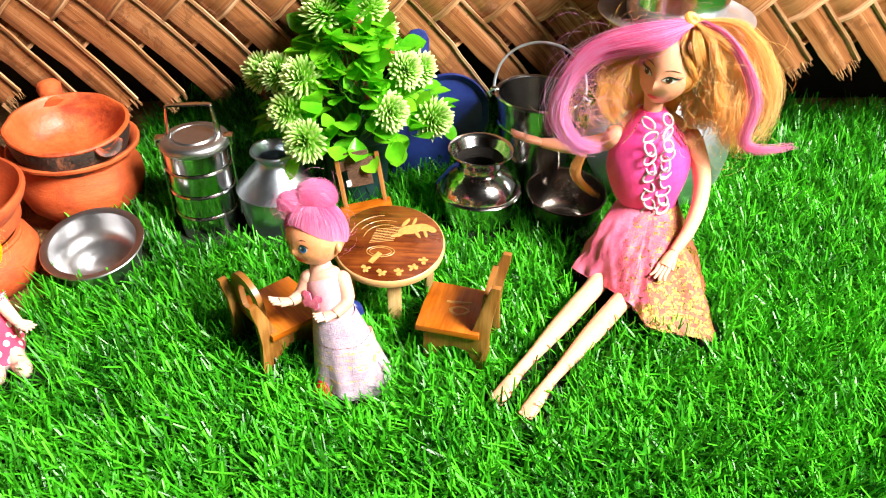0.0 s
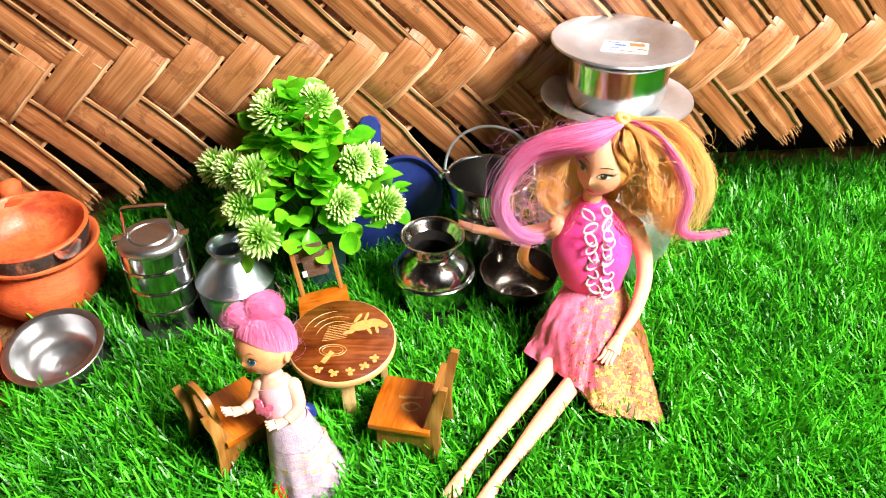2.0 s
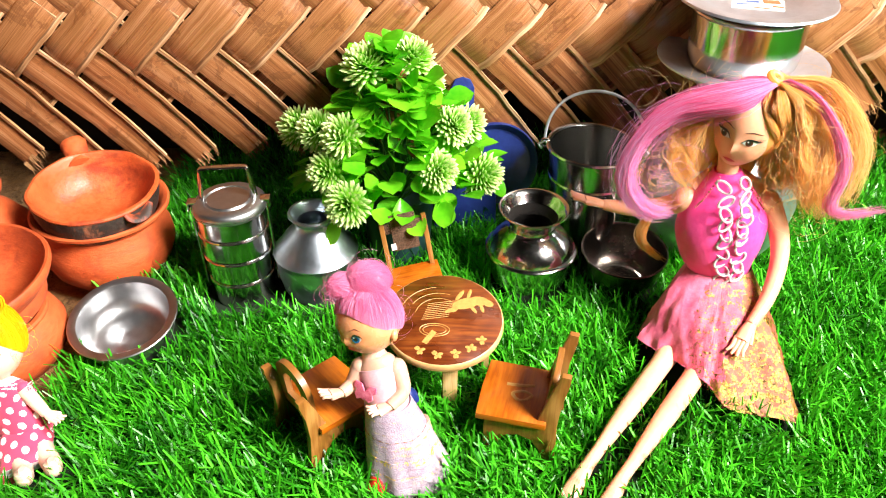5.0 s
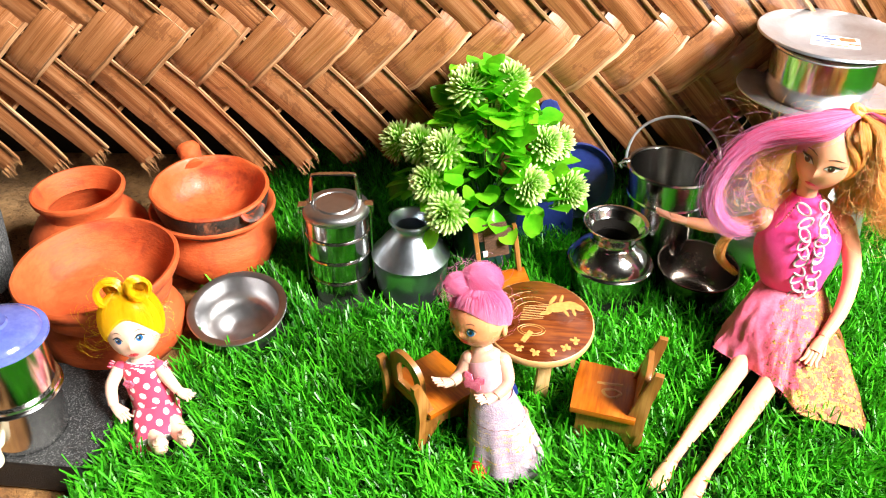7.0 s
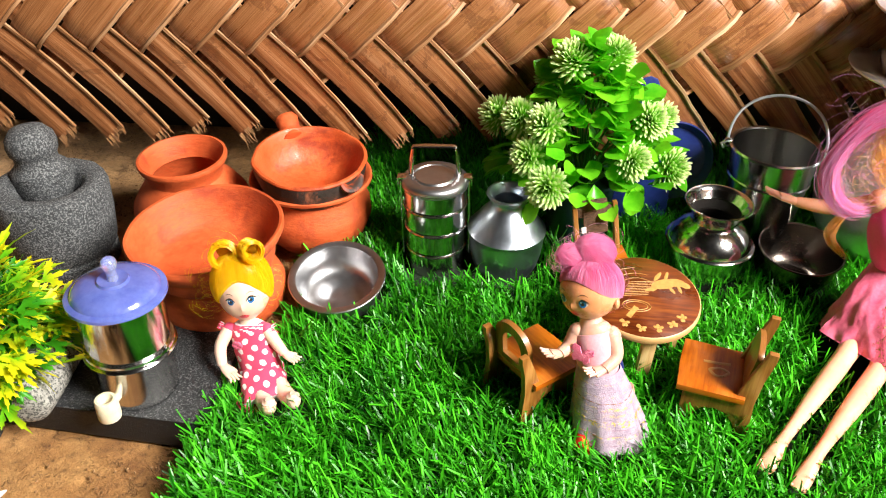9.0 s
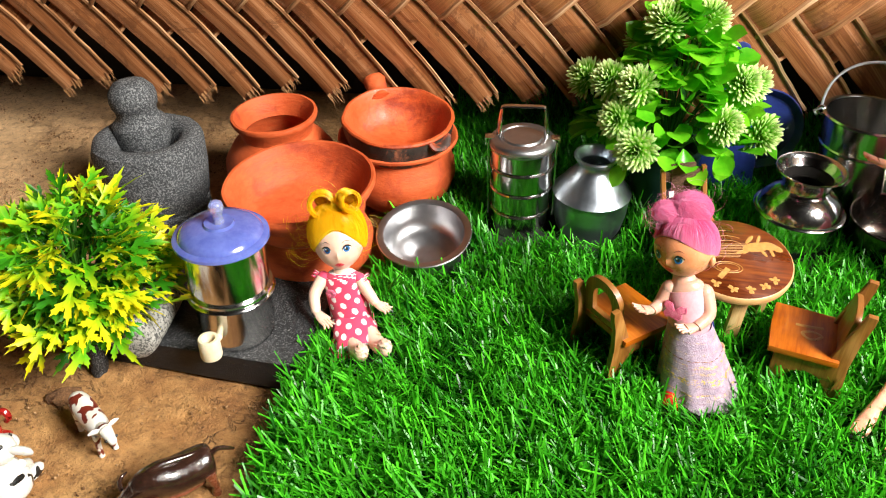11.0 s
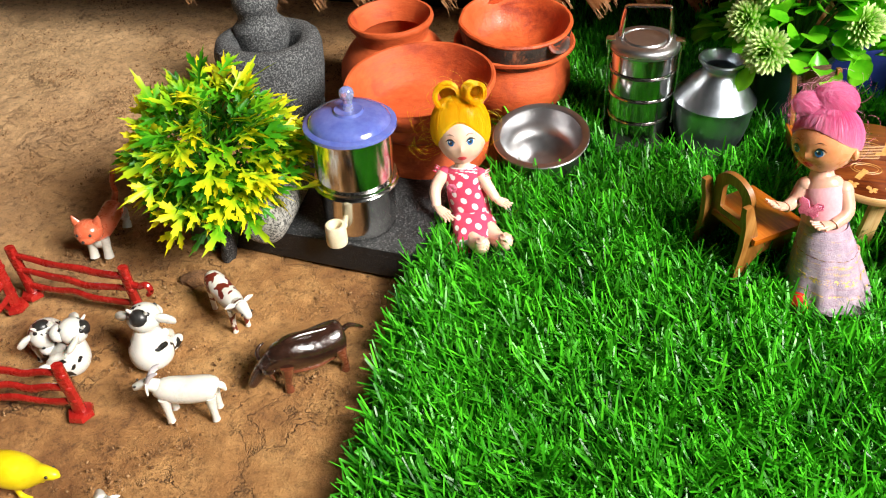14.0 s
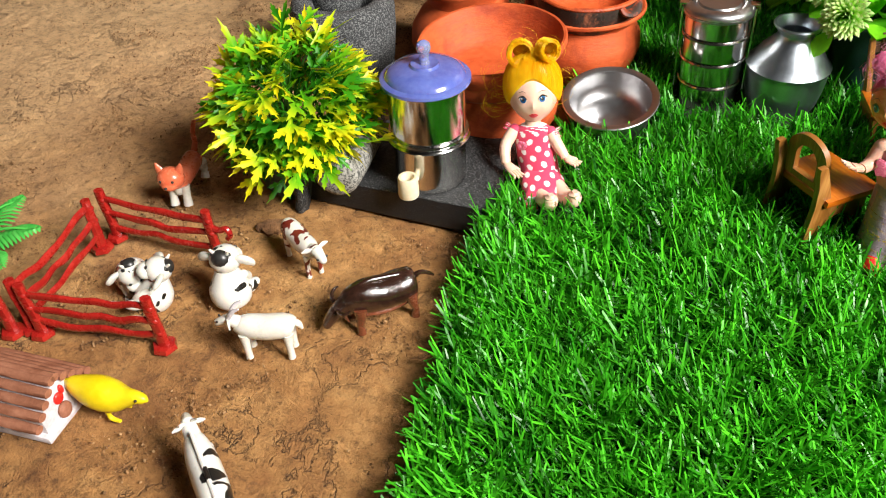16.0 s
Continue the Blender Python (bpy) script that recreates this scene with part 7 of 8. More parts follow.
class Head:
    """A moulded doll head: an oval with jaw, nose, lips and eye hollows; paint is laid on its surface."""

    def __init__(self, c, f, radii, roll=0.0, jaw=0.30, nose=0.0012, eye=(0.0050, -0.0015), lip=-0.0075):
        self.c, self.f = Vector(c), Vector(f).normalized()
        side = self.f.cross(Vector((0, 0, 1))).normalized()
        up = side.cross(self.f)
        self.side = side * math.cos(radians(roll)) + up * math.sin(radians(roll))
        self.up = self.side.cross(self.f)
        self.r, self.jaw, self.nose, self.eye, self.lip = radii, jaw, nose, eye, lip

    def place(self, x, y, z, lift=0.0):
        rx, ry, rz = self.r
        w, front = z / rz, max(0.0, y / ry)
        if w < 0:
            x *= 1 - self.jaw * w * w
            y *= 1 - (0.10 if y > 0 else 0.45) * w * w
        ex, ez = self.eye

        def hill(px, pz, sx, sz):
            return math.exp(-((x - px) / sx) ** 2 - ((z - pz) / sz) ** 2) * front
        mid = 0.55 * ez + 0.45 * self.lip
        y += self.nose * hill(0, mid, 0.11 * rx, 0.16 * rz) + 0.4 * self.nose * hill(0, mid + 0.15 * rz, 0.08 * rx, 0.22 * rz)
        y -= 0.05 * ry * (hill(ex, ez, 0.26 * rx, 0.16 * rz) + hill(-ex, ez, 0.26 * rx, 0.16 * rz))
        y += 0.035 * ry * hill(0, self.lip, 0.22 * rx, 0.13 * rz) + 0.05 * ry * hill(0, -0.88 * rz, 0.24 * rx, 0.14 * rz)
        y += 0.04 * ry * (hill(0.5 * rx, self.lip + 0.1 * rz, 0.3 * rx, 0.24 * rz) + hill(-0.5 * rx, self.lip + 0.1 * rz, 0.3 * rx, 0.24 * rz))
        return self.c + self.side * x + self.f * (y + lift) + self.up * z

    def on_face(self, x, z, lift):
        rx, ry, rz = self.r
        return self.place(x, ry * math.sqrt(max(0.02, 1 - (x / rx) ** 2 - (z / rz) ** 2)), z, lift)

    def skin(self, bm, mi, segs=56, rings=40):
        rx, ry, rz = self.r
        rows = []
        for i in range(rings + 1):
            a = math.pi * i / rings
            if i in (0, rings):
                rows.append([bm.verts.new(self.place(0, 0, rz * math.cos(a)))])
            else:
                rows.append([bm.verts.new(self.place(rx * math.sin(a) * math.cos(b), ry * math.sin(a) * math.sin(b), rz * math.cos(a))) for b in (2 * math.pi * j / segs for j in range(segs))])
        for a, b in zip(rows, rows[1:]):
            for j in range(segs):
                q = (j + 1) % segs
                vs = (a[0], b[j], b[q]) if len(a) == 1 else ((a[j], b[0], a[q]) if len(b) == 1 else (a[j], b[j], b[q], a[q]))
                bm.faces.new(vs).material_index = mi

    def paint(self, bm, outline, mi, lift=0.00012):
        """A filled shape of face points (x, z)."""
        mx, mz = sum(p[0] for p in outline) / len(outline), sum(p[1] for p in outline) / len(outline)
        mid = bm.verts.new(self.on_face(mx, mz, lift))
        rows = [[bm.verts.new(self.on_face(mx + (x - mx) * k, mz + (z - mz) * k, lift)) for x, z in outline] for k in (0.5, 1.0)]
        n = len(outline)
        for j in range(n):
            q = (j + 1) % n
            bm.faces.new((mid, rows[0][j], rows[0][q])).material_index = mi
            bm.faces.new((rows[0][j], rows[1][j], rows[1][q], rows[0][q])).material_index = mi

    def oval(self, bm, x, z, w, h, mi, lift, n=18, droop=0.0):
        self.paint(bm, [(x + w * math.cos(a), z + h * math.sin(a) + droop * math.cos(a)) for a in (2 * math.pi * j / n for j in range(n))], mi, lift)

    def stroke(self, bm, points, half, mi, lift=0.0003):
        line = curve(points, 4)
        n = len(line) - 1
        up = [(x, z + half * (0.35 + 0.65 * math.sin(math.pi * i / n))) for i, (x, z) in enumerate(line)]
        low = [(x, z - half * (0.35 + 0.65 * math.sin(math.pi * i / n))) for i, (x, z) in enumerate(line)]
        rows = [[bm.verts.new(self.on_face(x, z, lift)) for x, z in r] for r in (up, low)]
        for j in range(n):
            bm.faces.new((rows[0][j], rows[0][j + 1], rows[1][j + 1], rows[1][j])).material_index = mi

    def eyes(self, bm, w, h, white, iris, dark, gaze=0.0, iris_size=0.8, lash=0.0003, brow=None, shut=1.0, slant=0.0):
        ex, ez = self.eye
        for s in (-1, 1):
            x = s * ex
            self.paint(bm, [(x - s * w, ez - slant), (x - s * w * 0.55, ez + h * 0.72), (x, ez + h * shut), (x + s * w * 0.6, ez + h * 0.75), (x + s * w, ez + slant), (x + s * w * 0.5, ez - h * 0.7), (x, ez - h * 0.95), (x - s * w * 0.55, ez - h * 0.75)][::s], white, 0.00022)
            r = h * iris_size
            self.oval(bm, x + gaze, ez, r * 0.92, r, iris, 0.00030)
            self.oval(bm, x + gaze, ez, r * 0.48, r * 0.52, dark, 0.00037, 12)
            self.oval(bm, x + gaze + r * 0.35, ez + r * 0.4, r * 0.2, r * 0.22, white, 0.00044, 8)
            self.stroke(bm, [(x - s * w * 1.05, ez - slant), (x - s * w * 0.5, ez + h * 0.82), (x, ez + h * 1.06), (x + s * w * 0.65, ez + h * 0.86), (x + s * w * 1.25, ez + slant + h * 0.35)], lash, dark, 0.00040)
            if brow:
                dz, length, half = brow
                self.stroke(bm, [(x - s * length, ez + dz - 0.0004), (x, ez + dz + 0.0004), (x + s * length * 1.1, ez + dz - 0.0003)], half, dark, 0.00025)

    def lips(self, bm, w, h, mi):
        z = self.lip
        self.paint(bm, [(-w, z + 0.1 * h), (-0.5 * w, z + 0.75 * h), (-0.12 * w, z + h), (0, z + 0.75 * h), (0.12 * w, z + h), (0.5 * w, z + 0.75 * h), (w, z + 0.1 * h), (0.5 * w, z - 0.75 * h), (0, z - h), (-0.5 * w, z - 0.75 * h)], mi, 0.00045)

    def cap(self, bm, rg, mi, front, sides, back, puff=0.10, tall=0.0, n=420):
        """Smooth hair over the head from crown to hairline, with a fringe of fine hairs."""
        uv = bm.loops.layers.uv.verify()
        cols, rows = 72, 16
        rx, ry, rz = self.r

        def reach(b):
            fr = math.sin(b)
            return radians(sides + (front - sides) * max(0, fr) ** 1.6 + (back - sides) * max(0, -fr))

        def at(b, q, out):
            t = reach(b) * q
            swell = 1 + puff * math.sin(math.pi * min(1, 0.25 + 0.72 * q)) + tall * max(0.0, math.cos(t)) ** 2 + out + 0.012 * math.sin(b * 17 + 3 * math.sin(3 * b)) * q
            if q > 0.985:
                swell = 0.97 + out
            return self.c + (self.side * (rx * math.sin(t) * math.cos(b)) + self.f * (ry * math.sin(t) * math.sin(b)) + self.up * (rz * math.cos(t))) * swell
        grid = [[bm.verts.new(at(2 * math.pi * j / cols, q, 0.0)) for j in range(cols)] for q in [0.02 + 0.96 * i / rows for i in range(rows + 1)] + [1.0]]
        for i in range(rows + 1):
            for j in range(cols):
                q = (j + 1) % cols
                f = bm.faces.new((grid[i][j], grid[i + 1][j], grid[i + 1][q], grid[i][q]))
                f.material_index = mi
                for l, (a, b) in zip(f.loops, ((i, j), (i + 1, j), (i + 1, j + 1), (i, j + 1))):
                    l[uv].uv = (a * 0.0011, b * 0.0011)
        lines = []
        for _ in range(n):
            b, drift, lift = rg.uniform(0, 6.3), rg.normal(0, 0.10), abs(rg.normal(0, 0.02)) + 0.004
            last = rg.uniform(0.94, 0.978)
            lines.append([tuple(at(b + drift * q, 0.06 + (last - 0.06) * q, lift)) for q in np.linspace(0, 1, 12)])
        fibres(bm, np.array(lines), np.full(n, 0.00005), np.full(n, mi))


def loop_of_hair(bm, rg, centre, axis, R, width, mi, n=170, start=0.0, sweep_deg=360):
    """A wide rolled loop of hair round an axis."""
    m = Vector(axis).to_track_quat("Z", "Y").to_matrix()
    k = 28
    band = [[], []]
    for j in range(k + 1):
        a = radians(start + sweep_deg * j / k)
        for h, s in enumerate((-1, 1)):
            band[h].append(tuple(Vector(centre) + m @ Vector((R * math.cos(a), R * math.sin(a), s * width))))
    for r in (0.97, 0.80):
        rows = [[bm.verts.new(Vector(centre) + (Vector(p) - Vector(centre)) * r) for p in side] for side in band]
        for j in range(k):
            bm.faces.new((rows[0][j], rows[0][j + 1], rows[1][j + 1], rows[1][j])).material_index = mi
    w = rg.uniform(-1, 1, (n, 1))
    a = np.radians(start + rg.uniform(0, 360, (n, 1)) + rg.uniform(90, 220, (n, 1)) * np.linspace(0, 1, 14)[None, :])
    rad = R * (rg.uniform(0.78, 1.06, (n, 1)) + 0.06 * rg.normal(0, 1, (n, 1)) * np.linspace(0, 1, 14)[None, :])
    local = np.stack([rad * np.cos(a), rad * np.sin(a), np.broadcast_to(w * width * 1.08, a.shape)], axis=2)
    lines = local @ np.array(m).T + np.array(centre)
    fibres(bm, lines, np.full(n, 0.00009), np.full(n, mi))


def frayed_edge(bm, rng, ring, mi, n, length=0.0016, r=0.00010):
    """Loose threads hanging from a hem line."""
    for _ in range(n):
        a = Vector(ring[rng.randrange(len(ring))])
        d = Vector((rng.uniform(-0.7, 0.7), rng.uniform(-0.7, 0.7), -1)).normalized() * length * rng.uniform(0.4, 1.3)
        sweep(bm, [(*(a + Vector((0, 0, 0.0004))), r), (*(a + d * 0.5), r), (*(a + d + Vector((rng.uniform(-0.0004, 0.0004), 0, 0))), r * 0.6)], 3, mi, caps=False)


def small_hand(bm, wrist, tip, mi, r=0.0021, curl=(0, 0, 0.0004)):
    """A flat little hand with four fingers and a thumb."""
    a, b = Vector(wrist), Vector(tip)
    d = (b - a).normalized()
    across = d.cross(Vector((0, 0, 1))).normalized()
    palm = a.lerp(b, 0.55)
    sweep(bm, curve([(*a, r * 0.85, r * 0.75), (*a.lerp(palm, 0.5), r * 1.15, r * 0.7), (*palm, r * 1.2, r * 0.55)], 4), 12, mi)
    for j in range(4):
        o = across * (r * 0.62 * (j - 1.5))
        end = palm + o * 1.45 + (b - palm) * (1.0 - 0.10 * abs(j - 1.4)) + Vector(curl)
        sweep(bm, curve([(*(palm + o - d * r * 0.3), r * 0.36), (*(palm.lerp(end, 0.6) + o * 0.1), r * 0.32), (*end, r * 0.2)], 3), 7, mi)
    t = palm + across * (-r * 1.5) + d * r * 0.2
    sweep(bm, curve([(*(a.lerp(palm, 0.3) - across * r * 0.6), r * 0.45), (*a.lerp(t, 0.75), r * 0.40), (*t, r * 0.22)], 3), 7, mi)


def fashion_doll(bm):
    """Seated long-legged doll: 0 skin, 1 magenta, 2 sheer skirt, 3 gold cloth, 4 pink hair, 5 gold hair, 6 lilac hair, 7 chain, 8 iris, 9 lip, 10 blond hair, 11 eye white, 12 dark paint, 13 pink cloth."""
    rng, rg = random.Random(12), np.random.RandomState(12)
    for hip, knee, ankle, toe in (((0.110, 0.345, 0.020), (0.0935, 0.3210, 0.0165), (0.0565, 0.2690, 0.0130), (0.0475, 0.2560, 0.0098)),
                                  ((0.124, 0.338, 0.020), (0.1045, 0.3115, 0.0165), (0.0685, 0.2630, 0.0130), (0.0590, 0.2490, 0.0098))):
        h, k, a, t = Vector(hip), Vector(knee), Vector(ankle), Vector(toe)
        tip = t + (t - a).normalized() * 0.003
        sweep(bm, curve([(*h, 0.0080, 0.0080), (*(h * 0.5 + k * 0.5), 0.0062, 0.0062), (*k, 0.0046, 0.0046), (*(k * 0.75 + a * 0.25), 0.0045, 0.0045), (*(k * 0.45 + a * 0.55), 0.0039, 0.0039), (*(k * 0.15 + a * 0.85), 0.0027, 0.0027),
                         (*a, 0.0025, 0.0027), (*(a * 0.5 + t * 0.5), 0.0032, 0.0027), (*t, 0.0036, 0.0018), (*tip, 0.0022, 0.0010)], 4), 16, 0)
        across = (t - a).normalized().cross(Vector((0, 0, 1)))
        for j in range(4):
            q = t + (t - a).normalized() * 0.0022 + across * (0.0016 * (j - 1.5))
            ball(bm, q + Vector((0, 0, 0.0003)), (0.0009, 0.0009, 0.0008), 0, segs=8, rings=6)
    # torso under a halter top
    sweep(bm, curve([(0.1210, 0.3530, 0.028, 0.0135, 0.0110), (0.1200, 0.3525, 0.044, 0.0130, 0.0100), (0.1178, 0.3520, 0.056, 0.0172, 0.0116), (0.1160, 0.3522, 0.068, 0.0192, 0.0120), (0.1152, 0.3535, 0.078, 0.0160, 0.0100), (0.1146, 0.3548, 0.086, 0.0104, 0.0070), (0.1142, 0.3552, 0.0925, 0.0056, 0.0052)], 5), 32, 1, (0, 1, 0))
    for p, r in (((0.1000, 0.3560, 0.0770), (0.0058, 0.0056, 0.0060)), ((0.1330, 0.3545, 0.0780), (0.0058, 0.0056, 0.0060))):
        ball(bm, p, r, 0, segs=16, rings=12)
    sweep(bm, curve([(0.1040, 0.3580, 0.0800, 0.0050, 0.0045), (0.1150, 0.3590, 0.0860, 0.0070, 0.0050), (0.1300, 0.3575, 0.0810, 0.0050, 0.0045)], 5), 14, 0, (0, 1, 0))
    sweep(bm, curve([(0.1146, 0.3555, 0.086, 0.0050), (0.1140, 0.3550, 0.094, 0.0043), (0.1136, 0.3550, 0.103, 0.0050)], 4), 16, 0)
    for s in (-1, 1):
        edge = [(0.1146 + s * 0.0052, 0.3490, 0.0925), (0.1150 + s * 0.0105, 0.3460, 0.0850), (0.1152 + s * 0.0140, 0.3458, 0.0800)]
        for x, y, z in curve(edge, 7):
            ball(bm, (x, y, z), 0.00055, 2, segs=6, rings=4)
    head = Head((0.1165, 0.3530, 0.1128), (-0.56, -0.83, -0.08), (0.0117, 0.0120, 0.0168), roll=9, jaw=0.22, nose=0.0013, eye=(0.0052, 0.0008), lip=-0.0098)
    c, f, side, up = head.c, head.f, head.side, head.up
    head.skin(bm, 0)
    head.eyes(bm, 0.0029, 0.0014, 11, 8, 12, 0.0003, 1.0, 0.00050, (0.0042, 0.0029, 0.00020), slant=0.0005)
    for s in (-1, 1):
        for j in range(5):
            x = s * (0.0052 + 0.0010 + 0.0005 * j)
            head.stroke(bm, [(x, 0.0018 - 0.0002 * j), (x + s * 0.0007, 0.0024 - 0.0001 * j), (x + s * 0.0015, 0.0031 - 0.0001 * j)], 0.00014, 12, 0.0003)
    head.lips(bm, 0.0027, 0.0012, 9)
    sweep(bm, curve([(*(c - side * 0.0110 - f * 0.002 + up * 0.001), 0.0016, 0.0012), (*(c - side * 0.0125 - f * 0.003 - up * 0.001), 0.0022, 0.0014), (*(c - side * 0.0118 - f * 0.002 - up * 0.004), 0.0014, 0.0010)], 4), 10, 0)
    # arms
    sweep(bm, curve([(0.101, 0.3555, 0.077, 0.0050), (0.092, 0.3600, 0.0715, 0.0041), (0.080, 0.3630, 0.0680, 0.0035), (0.068, 0.3655, 0.0680, 0.0024)], 5), 14, 0)
    small_hand(bm, (0.0675, 0.3655, 0.0682), (0.0525, 0.3640, 0.0735), 0, 0.0025)
    sweep(bm, curve([(0.1345, 0.3540, 0.0780, 0.0050), (0.1400, 0.3495, 0.066, 0.0042), (0.1405, 0.3425, 0.055, 0.0037), (0.1355, 0.3325, 0.0445, 0.0032), (0.1275, 0.3235, 0.0370, 0.0024)], 5), 14, 0)
    small_hand(bm, (0.1278, 0.3238, 0.0372), (0.1185, 0.3115, 0.0305), 0, 0.0027, (0, 0, -0.0006))
    # skirt over the lap, with a gold-printed panel falling to one side
    hem = [(180, 0.0858, 0.3345, 0.0178), (205, 0.0905, 0.3265, 0.0190), (228, 0.0965, 0.3195, 0.0196), (250, 0.1020, 0.3120, 0.0208), (262, 0.1065, 0.3070, 0.0205), (274, 0.1100, 0.3045, 0.0188), (286, 0.1160, 0.2972, 0.0142), (300, 0.1350, 0.2948, 0.0116),
           (314, 0.1468, 0.2958, 0.0092), (330, 0.1440, 0.3110, 0.0120), (350, 0.1468, 0.3290, 0.0178), (375, 0.1450, 0.3450, 0.0180), (420, 0.1330, 0.3640, 0.0150), (470, 0.1050, 0.3630, 0.0140), (515, 0.0905, 0.3480, 0.0150), (540, 0.0858, 0.3345, 0.0178)]
    loop = curve(hem, 9)
    rows = []
    for k in range(29):
        fk = k / 28
        row = []
        for i, (deg, hx, hy, hz) in enumerate(loop[:-1]):
            w = radians(deg)
            top = Vector((0.1200 + 0.0136 * math.cos(w), 0.3526 + 0.0106 * math.sin(w), 0.0470))
            q = top.lerp(Vector((hx, hy, hz)), fk)
            out = Vector((math.cos(w), math.sin(w), 0.5))
            fold = 0.15 * math.sin(i * 0.25 + 1.9 * math.sin(fk * 3)) + 1.9 * noise.noise((i * 0.07, fk * 2.4, 1)) + 1.1 * noise.noise((i * 0.21, fk * 6, 5)) + 0.5 * noise.noise((i * 0.5, fk * 15, 2))
            lap = math.exp(-((deg - 268) / 26) ** 2)
            q += out * (0.0011 * fk * fold) + Vector((0, 0, 0.0030 * math.sin(math.pi * fk) ** 2 * (1 if deg < 330 else 0.3) - 0.0022 * lap * math.sin(math.pi * fk)))
            row.append(bm.verts.new(q))
        rows.append(row)
    count = len(rows[0])
    for k, (ra, rb) in enumerate(zip(rows, rows[1:])):
        for i in range(count):
            j = (i + 1) % count
            deg, fk = loop[i][0], k / 28
            gold, sheer = 274 + 26 * (1 - fk) + 3 * math.sin(k * 0.9), 236 + 16 * abs(fk - 0.35) + 3 * math.sin(k * 1.3)
            bm.faces.new((ra[i], ra[j], rb[j], rb[i])).material_index = 3 if gold < deg < 385 else (2 if sheer < deg <= gold else 13)
    for i in range(count):
        j = (i + 1) % count
        sweep(bm, [(*rows[-1][i].co, 0.00030), (*rows[-1][j].co, 0.00030)], 4, 3 if 276 < loop[i][0] < 385 else 13, caps=False)
    frayed_edge(bm, rng, [tuple(v.co) for v in rows[-1]], 2, 90, 0.0022, 0.00008)
    # two plastic chains down the front
    for s in (-1, 1):
        for k in range(10):
            fk = k / 9
            x = 0.1146 + s * (0.0040 - 0.0010 * fk) + 0.0058 * fk
            z = 0.0900 - 0.0430 * fk + (0.002 if s > 0 else 0)
            y = 0.3522 - (0.0068 if k == 0 else 0.0105 if k == 1 else 0.0130 - 0.0020 * fk)
            torus(bm, (x + rng.uniform(-0.0005, 0.0005), y, z), 1, 0.00056, pose(0, 0, 0, 72 + rng.uniform(-14, 14), rng.uniform(-18, 18) + 44 * (1 if k % 2 else -1), rng.uniform(-40, 40)) @ Matrix.Diagonal((0.0021, 0.0034, 1, 1)), 7, n=18, segs=7)
    # hair drawn over the skull to a tie
    tie = Vector((0.1220, 0.3505, 0.1345))
    skull = c - f * 0.0020 + up * 0.0026
    ball(bm, skull + side * 0.0008, (0.0128, 0.0128, 0.0158), 4, segs=28, rings=18)
    ball(bm, skull - side * 0.0012 - f * 0.0012, (0.0126, 0.0126, 0.0152), 5, segs=28, rings=18)
    torus(bm, tie + Vector((0, 0, 0.0004)), 0.0026, 0.0014, pose(0, 0, 0, 20, 25, 0), 5, n=18, segs=8)
    crown = (tie - skull).normalized()
    lines, kinds = [], []
    while len(lines) < 1500:
        d = Vector((rng.gauss(0, 1), rng.gauss(0, 1), rng.gauss(0, 1))).normalized()
        if d.dot(f) > 0.30 and d.dot(up) < 0.70 or d.dot(up) < -0.7 or crown.angle(d) > 2.9:
            continue
        lift = rng.uniform(0, 0.0008)
        lines.append([tuple(skull + (side * (e.dot(side) * 0.0133) + f * (e.dot(f) * 0.0133) + up * (e.dot(up) * 0.0163)) + e * (0.0009 * math.sin(math.pi * q / 7) + lift)) for q, e in ((q, crown.slerp(d, q / 7)) for q in range(8))])
        kinds.append(4 if d.dot(side) > -0.15 + rng.gauss(0, 0.12) else 5)
    fibres(bm, np.array(lines), np.full(len(lines), 0.00012), np.array(kinds))
    # swept over the brow into a wide lilac curl
    outer = [(0.1215, 0.3500, 0.1350), (0.1060, 0.3470, 0.1350), (0.0940, 0.3475, 0.1315), (0.0850, 0.348, 0.1272), (0.0775, 0.348, 0.1210), (0.0715, 0.348, 0.1100), (0.0685, 0.348, 0.1020), (0.0675, 0.348, 0.0915), (0.0705, 0.348, 0.0832), (0.0765, 0.348, 0.0758), (0.0840, 0.348, 0.0712), (0.0935, 0.348, 0.0735)]
    inner = [(0.1205, 0.3480, 0.1330), (0.1115, 0.3402, 0.1262), (0.1010, 0.3430, 0.1225), (0.0935, 0.3470, 0.1195), (0.0870, 0.348, 0.1170), (0.0808, 0.348, 0.1120), (0.0762, 0.348, 0.1050), (0.0745, 0.348, 0.0950), (0.0785, 0.348, 0.0850), (0.0855, 0.348, 0.0795), (0.0925, 0.348, 0.0785)]
    front = [(x, y - 0.0030, z) for x, y, z in resample([((a[0] + b[0]) / 2, min(a[1], b[1]), (a[2] + b[2]) / 2) for a, b in zip(resample(outer, 12), resample(inner, 12))], 12)]
    rear = [(x, y + 0.0085, z) for x, y, z in front]
    half = {}
    for key, g in (("o", outer), ("i", inner), ("f", front), ("r", rear)):
        p = resample(g, 40)
        half[key] = ([tuple(q) for q in p[:24]], [tuple(q) for q in p[13:]])
    tress(bm, rg, [half[q][0] for q in "oifr"], 1900, 4, 6, 0.30, 0.00008, 0.0006, 0.0005, 1.2, ends=(0.8, 1.0), even=0.8)
    tress(bm, rg, [half[q][1] for q in "oifr"], 1300, 6, 4, 0.20, 0.00007, 0.0007, 0.0008, 1.5, ends=(0.7, 1.0), even=0.7)
    tress(bm, rg, [outer, inner], 160, 6, 4, 0.4, 0.00005, 0.0022, 0.0030, 1.4, ends=(0.6, 1.0))
